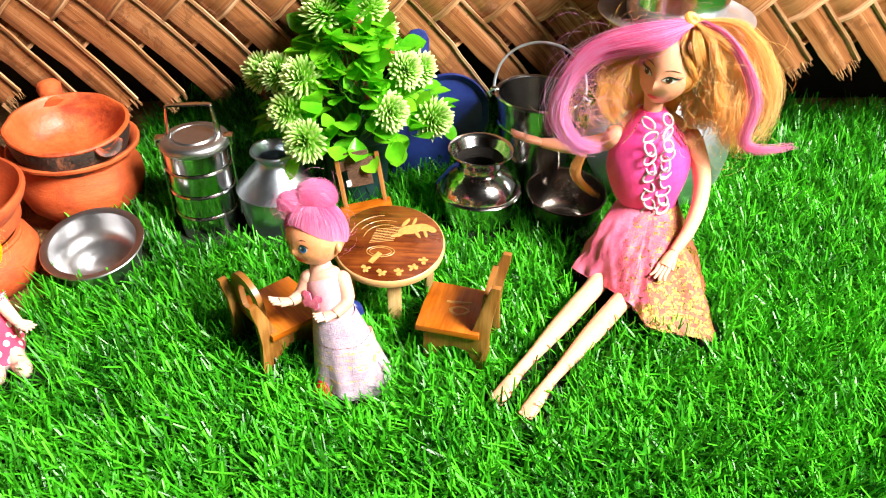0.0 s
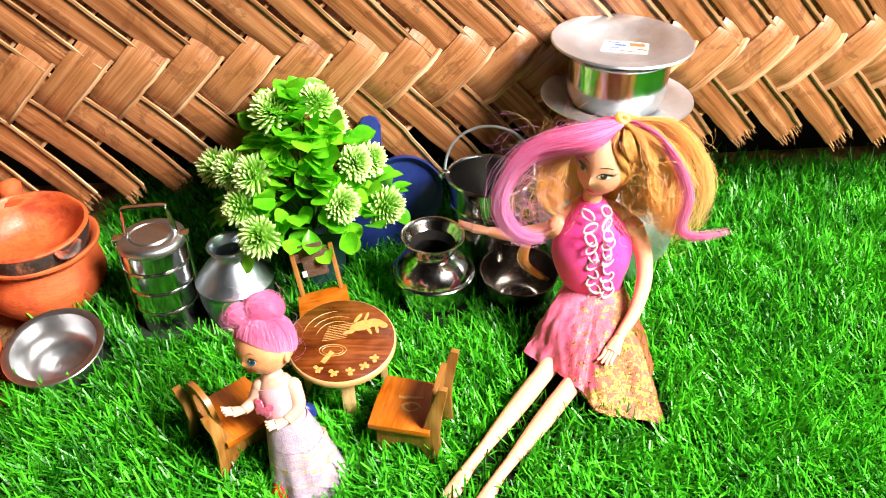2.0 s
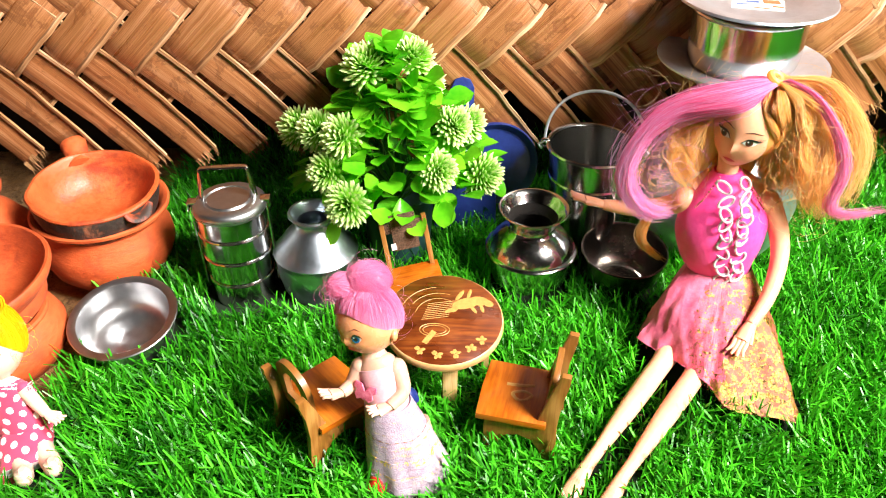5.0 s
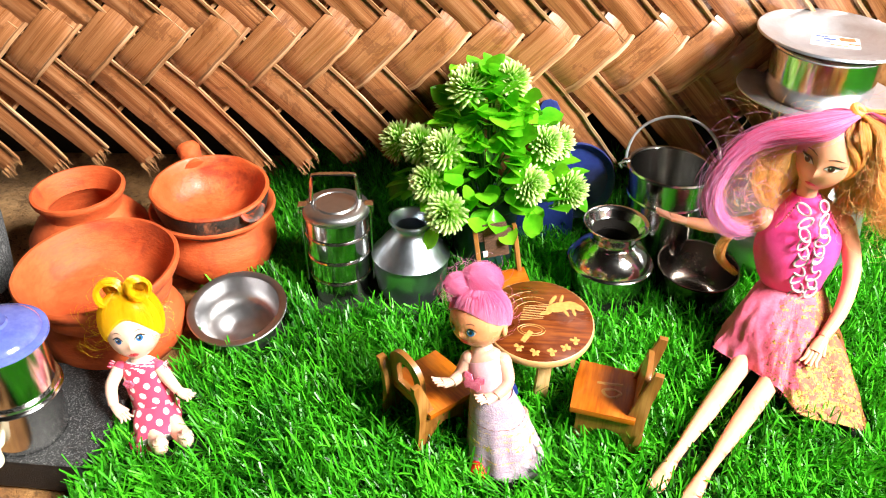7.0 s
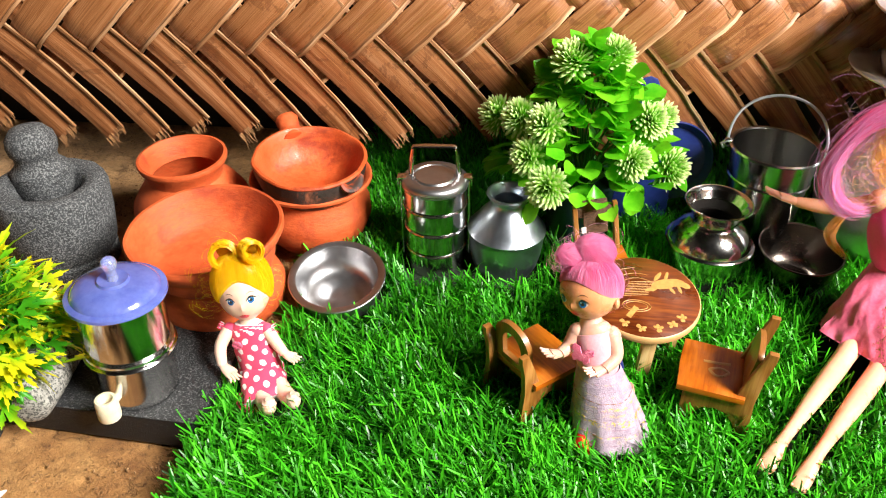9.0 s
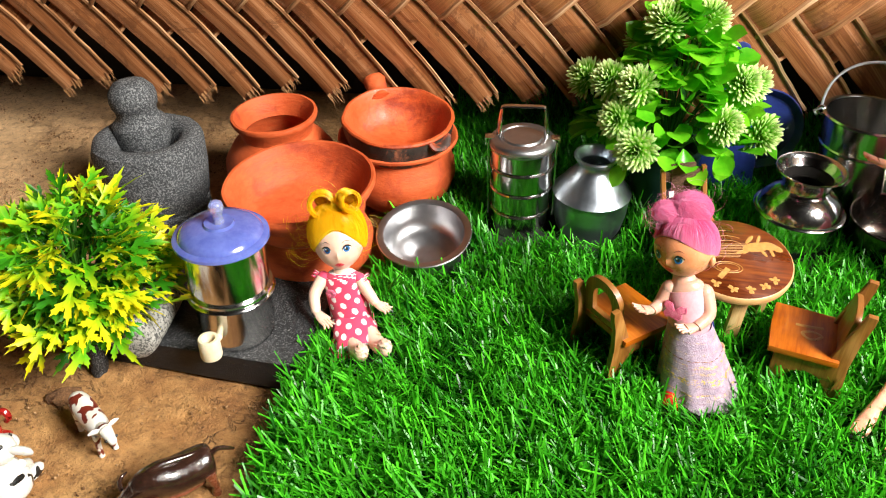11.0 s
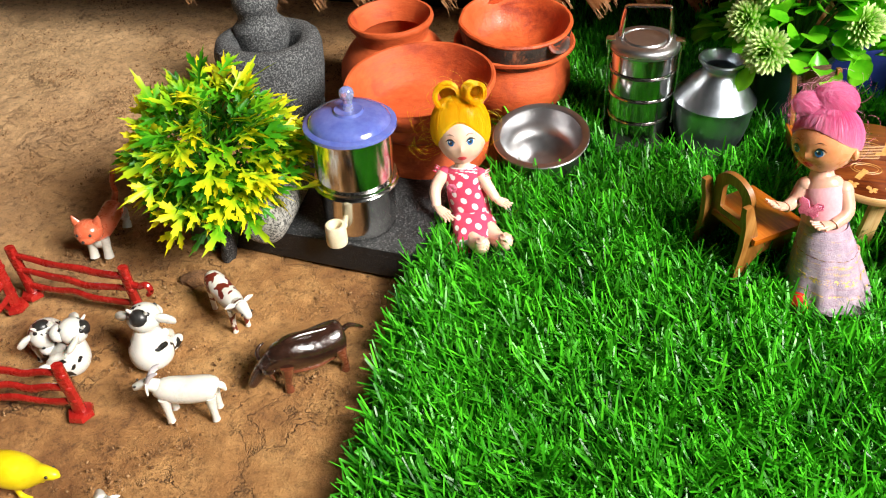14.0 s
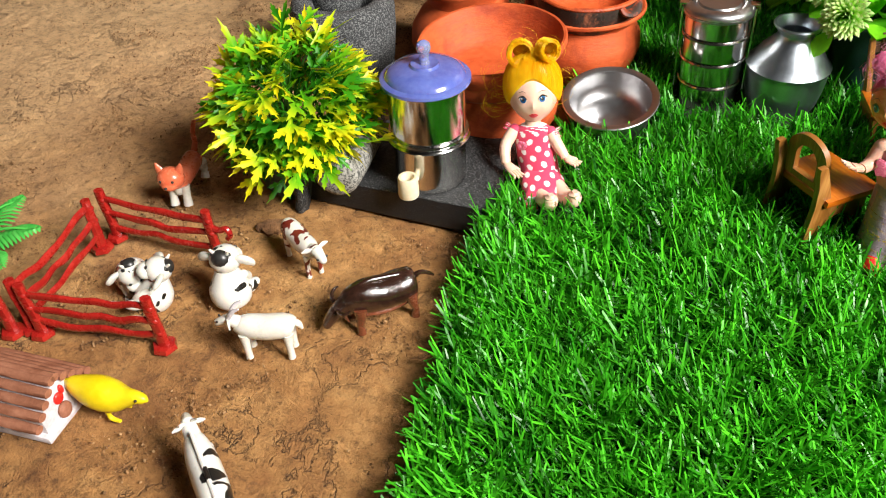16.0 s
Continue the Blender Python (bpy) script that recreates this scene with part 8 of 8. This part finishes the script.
    # gold beside the cheek and behind the neck
    tress(bm, rg, [[(0.1045, 0.3480, 0.1265), (0.0915, 0.3510, 0.1185), (0.0885, 0.3520, 0.1060), (0.0905, 0.3510, 0.0935), (0.0970, 0.3500, 0.0850)], [(0.1075, 0.3490, 0.1250), (0.1000, 0.3500, 0.1165), (0.0975, 0.3505, 0.1040), (0.0990, 0.3500, 0.0930), (0.1015, 0.3490, 0.0870)],
                   [(0.1050, 0.3540, 0.1250), (0.0950, 0.3580, 0.1130), (0.0945, 0.3590, 0.1000), (0.0990, 0.3590, 0.0880)]], 1200, 5, 10, 0.35, 0.00006, 0.0011, 0.0014, 2.0, ends=(0.6, 1.0), locks=22)
    tress(bm, rg, [[(0.1060, 0.3610, 0.1240), (0.1000, 0.3660, 0.1080), (0.1010, 0.3650, 0.0880)], [(0.1130, 0.3640, 0.1250), (0.1150, 0.3700, 0.1080), (0.1150, 0.3680, 0.0850)], [(0.1250, 0.3600, 0.1260), (0.1330, 0.3620, 0.1080), (0.1380, 0.3610, 0.0840)]], 1500, 5, 4, 0.3, 0.00018, 0.0014, 0.0012, 2.0, locks=40)
    tress(bm, rg, [[(0.1240, 0.3560, 0.1290), (0.1290, 0.3580, 0.1120), (0.1300, 0.3570, 0.0900), (0.1310, 0.3560, 0.0800)], [(0.1270, 0.3560, 0.1290), (0.1380, 0.3580, 0.1120), (0.1410, 0.3570, 0.0950), (0.1400, 0.3560, 0.0790)]], 900, 5, 10, 0.35, 0.00016, 0.0012, 0.0016, 2.0, locks=26)
    for a, b in (((0.1215, 0.3610, 0.1200), (0.1235, 0.3630, 0.0860)), ((0.1080, 0.3620, 0.1190), (0.1050, 0.3640, 0.0880)), ((0.1330, 0.3600, 0.1180), (0.1360, 0.3610, 0.0860))):
        sweep(bm, curve([(*a, 0.0060, 0.0050), (*((np.array(a) + np.array(b)) / 2), 0.0075, 0.0055), (*b, 0.0030, 0.0025)], 5), 14, 5, (0, 1, 0), wave=0.08)
    # smooth gold strand round the temple
    tress(bm, rg, [[(0.1225, 0.3485, 0.1340), (0.1210, 0.3408, 0.1285), (0.1240, 0.3415, 0.1215), (0.1285, 0.3470, 0.1150), (0.1310, 0.3520, 0.1070)], [(0.1230, 0.3490, 0.1340), (0.1245, 0.3420, 0.1300), (0.1275, 0.3430, 0.1225), (0.1310, 0.3480, 0.1150), (0.1340, 0.3520, 0.1060)]], 700, 5, 10, 0.3, 0.00007, 0.0005, 0.0004, 1.5)
    tress(bm, rg, [[tuple(tie), tuple(c + up * 0.0150 - side * (0.0030 + w) + f * 0.0050), tuple(c + up * 0.0095 - side * (0.0075 + w) + f * 0.0062), tuple(c + up * 0.0035 - side * (0.0105 + w) + f * 0.0030), tuple(c - up * 0.0040 - side * (0.0115 + w) - f * 0.0020)]
                   for w in (0.0, 0.0012, 0.0024)], 900, 5, 10, 0.25, 0.00007, 0.0004, 0.0004, 1.2, ends=(0.85, 1.0))
    # the full golden mass on the other side
    g_out = [(0.1230, 0.3500, 0.1345), (0.1390, 0.3500, 0.1335), (0.1490, 0.3500, 0.1250), (0.1560, 0.3490, 0.1160), (0.1605, 0.3480, 0.1060), (0.1610, 0.3470, 0.0950), (0.1590, 0.3460, 0.0850), (0.1550, 0.3460, 0.0780)]
    g_in = [(0.1230, 0.3490, 0.1340), (0.1262, 0.3460, 0.1265), (0.1280, 0.3450, 0.1190), (0.1310, 0.3460, 0.1070), (0.1335, 0.3460, 0.0950), (0.1400, 0.3460, 0.0840), (0.1450, 0.3460, 0.0800)]
    mid = [tuple((np.array(a) + np.array(b)) / 2) for a, b in zip(resample(g_out, 8), resample(g_in, 8))]
    tress(bm, rg, [g_out, g_in, [(x, y - 0.007, z) for x, y, z in mid], [(x, y + 0.013, z) for x, y, z in mid]], 3000, 5, 10, 0.45, 0.00006, 0.0013, 0.0022, 1.8, k=24, ends=(0.6, 1.0), even=0.8, locks=44)
    tress(bm, rg, [g_out, [(x + 0.004, y, z + 0.001) for x, y, z in g_out]], 240, 5, 10, 0.45, 0.00005, 0.0014, 0.0024, 2.0, k=22, ends=(0.7, 1.0))
    lock = [(0.1235, 0.3480, 0.1345), (0.1340, 0.3440, 0.1300), (0.1450, 0.3405, 0.1170), (0.1510, 0.3390, 0.1020), (0.1500, 0.3390, 0.0900), (0.1512, 0.3395, 0.0838), (0.1600, 0.3410, 0.0805), (0.1755, 0.3425, 0.0825)]
    tress(bm, rg, [lock, [(x + 0.0022, y - 0.0015, z + 0.0016) for x, y, z in lock]], 200, 4, 6, 0.40, 0.00006, 0.0010, 0.0008, 1.2, k=26, ends=(0.85, 1.0))
    tress(bm, rg, [[(0.0950, 0.3510, 0.0780), (0.0850, 0.3570, 0.0680), (0.0825, 0.3590, 0.0570), (0.0880, 0.3600, 0.0480), (0.0950, 0.3600, 0.0425)], [(0.0965, 0.3510, 0.0780), (0.0885, 0.3560, 0.0690), (0.0865, 0.3580, 0.0570), (0.0910, 0.3590, 0.0490), (0.0985, 0.3590, 0.0430)]], 150, 5, 10, 0.2, 0.00009, 0.0005, 0.0008, 1.5)
    # loose frizz
    frizz(bm, rg, (0.0870, 0.3510, 0.0965), (0.007, 0.007, 0.014), 330, (5, 6, 6, 10), (0.003, 0.012), 0.000045)
    frizz(bm, rg, (0.1420, 0.3460, 0.1020), (0.014, 0.010, 0.024), 420, (5, 10, 10), (0.003, 0.013), 0.000045)
    frizz(bm, rg, (0.0760, 0.3550, 0.1150), (0.010, 0.010, 0.014), 18, (10, 6), (0.006, 0.016), 0.000035)
    frizz(bm, rg, (0.1180, 0.3520, 0.1300), (0.020, 0.006, 0.006), 60, (4, 5, 10), (0.006, 0.014), 0.00004)


doll("fashion_doll", fashion_doll, ("skin_peach", "magenta", "skirt", "skirt_gold", "hair_pink", "hair_gold", "hair_lilac", "silver_chain", "brown_paint", "lip", "hair_blond", "eye_white", "black_paint", "skirt_pink"), (0.12, 0.345, 0.003),
     "long-legged doll in magenta top and gold-printed skirt, seated on grass")
for ax, ay, bx, by in ((0.0935, 0.3210, 0.0475, 0.2560), (0.1045, 0.3115, 0.0590, 0.2490)):
    for k in range(13):
        stand(ax + (bx - ax) * k / 12, ay + (by - ay) * k / 12, 0.0030)
for ax, ay, ar in ((0.110, 0.338, 0.020), (0.103, 0.327, 0.017), (0.134, 0.318, 0.015), (0.139, 0.303, 0.009)):
    stand(ax, ay, ar)


def pink_doll(bm):
    """Standing child doll: 0 skin, 1 lace skirt, 2 pink cloth, 3 hair, 4 iris, 5 lip, 6 bow, 7 shoe, 8 tan face, 9 dark ribbon, 10 eye white, 11 dark paint, 12 gold thread."""
    rng, rg = random.Random(5), np.random.RandomState(5)
    sweep(bm, curve([(-0.0225, 0.2640, 0.0030, 0.0040, 0.0026), (-0.0245, 0.2585, 0.0040, 0.0046, 0.0034), (-0.0235, 0.2625, 0.0090, 0.0036, 0.0034)], 3), 14, 7)
    sweep(bm, curve([(-0.0035, 0.2735, 0.0025, 0.0034), (-0.0050, 0.2745, 0.0120, 0.0034), (-0.0090, 0.2765, 0.025, 0.004)], 3), 12, 0)
    sweep(bm, curve([(-0.0230, 0.2640, 0.0050, 0.0034), (-0.0210, 0.2700, 0.020, 0.004)], 3), 12, 0)
    # lace skirt: a straight flare with soft folds and a wavy frayed hem
    cols, rows, grid = 88, 20, []
    for i in range(rows + 1):
        q = i / rows
        cx, cy, cz = -0.0208 + 0.0080 * q, 0.2768 - 0.0070 * q, 0.0362 - 0.0287 * q
        ra = 0.0086 + 0.0078 * q ** 0.9
        ring = []
        for j in range(cols):
            a = 2 * math.pi * j / cols
            fold = 1 + q * (0.035 * math.sin(7 * a + 1) + 0.025 * math.sin(11 * a + 2 * q) + 0.05 * noise.noise((2 * math.cos(a), 2 * math.sin(a), 1.5 * q)))
            ring.append(bm.verts.new((cx + ra * fold * math.cos(a), cy + ra * 0.90 * fold * math.sin(a), cz + (0.0007 * math.sin(9 * a) + 0.0012 * math.sin(2 * a + 0.5)) * q ** 4)))
        grid.append(ring)
    for i in range(rows):
        for j in range(cols):
            k = (j + 1) % cols
            bm.faces.new((grid[i][j], grid[i][k], grid[i + 1][k], grid[i + 1][j])).material_index = 1
    for i in (7, 12, 16, 18, 20):
        ring = [(*v.co, 0.00012 + 0.00009 * math.sin(j * 1.7)) for j, v in enumerate(grid[i] + grid[i][:1])]
        sweep(bm, ring, 5, 12 if i == 7 else 1, caps=False)
    frayed_edge(bm, rng, [tuple(v.co) for v in grid[-1]], 1, 220, 0.0020, 0.00010)
    for i in (18, 19):
        frayed_edge(bm, rng, [tuple(v.co) for v in grid[i]], 1, 60, 0.0014, 0.00008)
    # bodice, shoulders, neck
    sweep(bm, curve([(-0.0206, 0.2766, 0.0300, 0.0080, 0.0074), (-0.0210, 0.2770, 0.0350, 0.0084, 0.0078), (-0.0222, 0.2782, 0.0400, 0.0083, 0.0072), (-0.0238, 0.2800, 0.0460, 0.0081, 0.0066), (-0.0247, 0.2814, 0.0492, 0.0079, 0.0062)], 5), 28, 2, (0, 1, 0))
    sweep(bm, curve([(-0.0236, 0.2798, 0.0445, 0.0079, 0.0062), (-0.0248, 0.2815, 0.0500, 0.0074, 0.0056), (-0.0258, 0.2830, 0.0525, 0.0048, 0.0044), (-0.0266, 0.2845, 0.0565, 0.0038, 0.0038)], 4), 24, 0, (0, 1, 0))
    wing = [(0.0, 0.0006), (0.0016, 0.0030), (0.0044, 0.0034), (0.0050, 0.0012), (0.0034, 0.0002), (0.0040, -0.0016), (0.0026, -0.0034), (0.0008, -0.0024), (0.0, -0.0030)]
    flat = plate(wing + [(-x, y) for x, y in wing[::-1]][1:-1], 0.0009, 0.0003, 6)
    flat.transform(Matrix.Translation((-0.0284, 0.2728, 0.0436)) @ pose(0, 0, 0, 66, 0, -28))
    join(bm, flat)
    # arms
    sweep(bm, curve([(-0.0308, 0.2812, 0.0482, 0.0036), (-0.0338, 0.2775, 0.0430, 0.0028), (-0.0372, 0.2730, 0.0425, 0.0022)], 5), 14, 0)
    small_hand(bm, (-0.0370, 0.2732, 0.0425), (-0.0445, 0.2685, 0.0462), 0, 0.0021)
    sweep(bm, curve([(-0.0172, 0.2802, 0.0490, 0.0037), (-0.0150, 0.2752, 0.0425, 0.0030), (-0.0192, 0.2700, 0.0395, 0.0023)], 5), 14, 0)
    small_hand(bm, (-0.0190, 0.2702, 0.0396), (-0.0272, 0.2658, 0.0402), 0, 0.0021)
    for q in ((-0.0306, 0.2812, 0.0482), (-0.0174, 0.2802, 0.0490)):
        ball(bm, q, 0.0038, 0, segs=16, rings=10)
    head = Head((-0.0276, 0.2866, 0.0658), (-0.64, -0.75, 0.18), (0.0121, 0.0120, 0.0118), roll=-14, jaw=0.14, nose=0.0009, eye=(0.0047, -0.0020), lip=-0.0074)
    c, f, side, up = head.c, head.f, head.side, head.up
    head.skin(bm, 8)
    head.eyes(bm, 0.0018, 0.0016, 10, 4, 11, 0.0002, 0.95, 0.00042, (0.0036, 0.0017, 0.00013))
    head.lips(bm, 0.0023, 0.0012, 5)
    ball(bm, c - side * 0.0117 - up * 0.003 - f * 0.001, (0.0014, 0.0020, 0.0024), 8, segs=12, rings=8)
    head.cap(bm, rg, 3, 60, 92, 116, 0.10, 0.08, 900)
    bun(bm, rg, (-0.0276, 0.2930, 0.0796), (0.0086, 0.0074, 0.0070), 3, 1500)
    bun(bm, rg, (-0.0366, 0.2910, 0.0784), (0.0060, 0.0056, 0.0044), 3, 800)
    frizz(bm, rg, (-0.0378, 0.2895, 0.0775), (0.004, 0.004, 0.003), 220, (3,), (0.0015, 0.004), 0.00005)
    frizz(bm, rg, (-0.0360, 0.2890, 0.0765), (0.006, 0.005, 0.006), 120, (3,), (0.002, 0.006), 0.000045)
    frizz(bm, rg, (-0.0310, 0.2910, 0.0850), (0.009, 0.004, 0.003), 50, (3,), (0.003, 0.007), 0.00004)
    frizz(bm, rg, (-0.0185, 0.2880, 0.0690), (0.003, 0.005, 0.008), 40, (3,), (0.003, 0.006), 0.00004)
    sweep(bm, curve([(-0.0145, 0.2830, 0.0350, 0.0018, 0.0012), (-0.0120, 0.2835, 0.0325, 0.0026, 0.0014), (-0.0102, 0.2832, 0.0290, 0.0014, 0.0010)], 4), 10, 9)


doll("child_doll", pink_doll, ("skin", "lace", "pink_cloth", "hair_rose", "eye", "lip", "pink_bow", "shoe", "skin_tan", "navy", "eye_white", "black_paint", "skirt_gold"), (-0.017, 0.27, 0.003), "pink-haired doll in pale lace skirt and red shoe, standing on grass")


def yellow_doll(bm):
    """Seated child doll: 0 skin, 1 dotted dress, 2 hair, 3 iris, 4 lip, 5 eye white, 6 dark paint, 7 shaded hair inside the loops."""
    rng, rg = random.Random(6), np.random.RandomState(6)
    sweep(bm, curve([(-0.1660, 0.2790, 0.0065, 0.0100, 0.0085), (-0.1672, 0.2800, 0.0150, 0.0094, 0.0076), (-0.1692, 0.2815, 0.0235, 0.0090, 0.0066), (-0.1704, 0.2830, 0.0305, 0.0090, 0.0052), (-0.1708, 0.2836, 0.0332, 0.0060, 0.0040)], 6), 32, 1, (0, 1, 0), wave=0.012)
    sweep(bm, curve([(-0.1660, 0.2790, 0.0095, 0.0100, 0.0068), (-0.1630, 0.2725, 0.0105, 0.0100, 0.0058), (-0.1600, 0.2665, 0.0095, 0.0098, 0.0050), (-0.1585, 0.2632, 0.0080, 0.0098, 0.0042)], 5), 32, 1, (0, 0, 1), wave=0.035)
    sweep(bm, curve([(-0.1690, 0.2660, 0.0080, 0.0040, 0.0012), (-0.1668, 0.2610, 0.0060, 0.0044, 0.0011), (-0.1640, 0.2570, 0.0045, 0.0040, 0.0009)], 4), 14, 1, (0, 0, 1), wave=0.10)
    for a, b, c2 in (((-0.1640, 0.2680, 0.0100), (-0.1585, 0.2600, 0.0100), (-0.1550, 0.2550, 0.0130)), ((-0.1555, 0.2705, 0.0105), (-0.1490, 0.2635, 0.0105), (-0.1456, 0.2590, 0.0140))):
        sweep(bm, curve([(*a, 0.0040, 0.0040), (*b, 0.0036, 0.0036), (*c2, 0.0033, 0.0038), (c2[0] + 0.0006, c2[1] - 0.0006, c2[2] + 0.0030, 0.0026, 0.0032), (c2[0] + 0.0006, c2[1] - 0.0004, c2[2] + 0.0048, 0.0012, 0.0018)], 4), 16, 0)
    sweep(bm, curve([(-0.1792, 0.2812, 0.0300, 0.0029), (-0.1815, 0.2755, 0.0245, 0.0027), (-0.1795, 0.2700, 0.0190, 0.0021)], 5), 14, 0)
    small_hand(bm, (-0.1797, 0.2704, 0.0192), (-0.1705, 0.2632, 0.0172), 0, 0.0020)
    sweep(bm, curve([(-0.1622, 0.2822, 0.0310, 0.0029), (-0.1580, 0.2800, 0.0262, 0.0026), (-0.1540, 0.2780, 0.0222, 0.0021)], 5), 14, 0)
    small_hand(bm, (-0.1542, 0.2781, 0.0224), (-0.1468, 0.2752, 0.0208), 0, 0.0020)
    sweep(bm, [(-0.1708, 0.2836, 0.0310, 0.0036), (-0.1718, 0.2850, 0.0380, 0.0034)], 16, 0)
    for q, s in (((-0.1790, 0.2815, 0.0302), -1), ((-0.1625, 0.2825, 0.0312), 1)):
        ball(bm, q, 0.0028, 9, segs=16, rings=10)
        for j in range(7):
            d = Vector((s * rng.uniform(0.6, 1.2), rng.uniform(-0.6, 0.3), rng.uniform(-0.5, 0.7))).normalized()
            p = Vector(q) + d * 0.0028
            sweep(bm, [(*p, 0.0009, 0.0003), (*(p + d * 0.0012), 0.0007, 0.0002), (*(p + d * 0.0024 + Vector((0, 0, rng.uniform(-0.0006, 0.0006)))), 0.0002, 0.0001)], 6, 1)
    flower = Vector((-0.1738, 0.2755, 0.0262))
    for j in range(6):
        a = math.pi * j / 3
        ball(bm, flower + Vector((0.0013 * math.cos(a), 0, 0.0013 * math.sin(a))), (0.0012, 0.0006, 0.0012), 8, segs=10, rings=6)
    head = Head((-0.1726, 0.2882, 0.0464), (0.24, -0.95, 0.20), (0.0110, 0.0117, 0.0130), roll=-5, jaw=0.20, nose=0.0008, eye=(0.0042, 0.0006), lip=-0.0070)
    f, side, up = head.f, head.side, head.up
    head.skin(bm, 0)
    head.eyes(bm, 0.0018, 0.0015, 5, 3, 6, 0.0, 0.95, 0.00042, (0.0033, 0.0016, 0.00013))
    head.lips(bm, 0.0023, 0.0013, 4)
    head.cap(bm, rg, 2, 50, 110, 124, 0.27, 0.20, 700)
    for centre, axis, R in (((-0.1785, 0.2870, 0.0655), (0.30, -0.90, 0.32), 0.0057), ((-0.1672, 0.2885, 0.0680), (0.75, -0.62, 0.25), 0.0046)):
        loop_of_hair(bm, rg, centre, axis, R, 0.0030, 2, 230)
        # A darker amber disc paints the shade in the hollow of each loop.
        ball(bm, Vector(centre) + Vector((0, 0.0032, 0)), (R * 0.8, 0.0010, R * 0.8), 7, segs=14, rings=8)
    bun(bm, rg, (-0.1730, 0.2885, 0.0630), (0.0050, 0.0045, 0.0036), 2, 160)
    frizz(bm, rg, (-0.1860, 0.2860, 0.0470), (0.003, 0.004, 0.009), 60, (2,), (0.003, 0.008), 0.00004)
    frizz(bm, rg, (-0.1600, 0.2870, 0.0500), (0.002, 0.004, 0.008), 24, (2,), (0.003, 0.006), 0.00004)
    frizz(bm, rg, (-0.1730, 0.2870, 0.0680), (0.009, 0.004, 0.004), 40, (2,), (0.003, 0.006), 0.00004)


doll("child_doll", yellow_doll, ("skin_fair", "polka", "hair_yellow", "eye", "lip", "eye_white", "black_paint", "hair_loop_shade", "pink_bow", "rose_cloth"), (-0.168, 0.275, 0.002), "yellow-haired doll in dotted rose dress, seated on grass")
for ax, ay, ar in ((-0.167, 0.279, 0.010), (-0.160, 0.267, 0.009), (-0.156, 0.257, 0.005), (-0.146, 0.262, 0.005), (-0.013, 0.268, 0.013), (-0.021, 0.268, 0.006), (0.1225, 0.348, 0.016)):
    stand(ax, ay, ar)
make_turf()
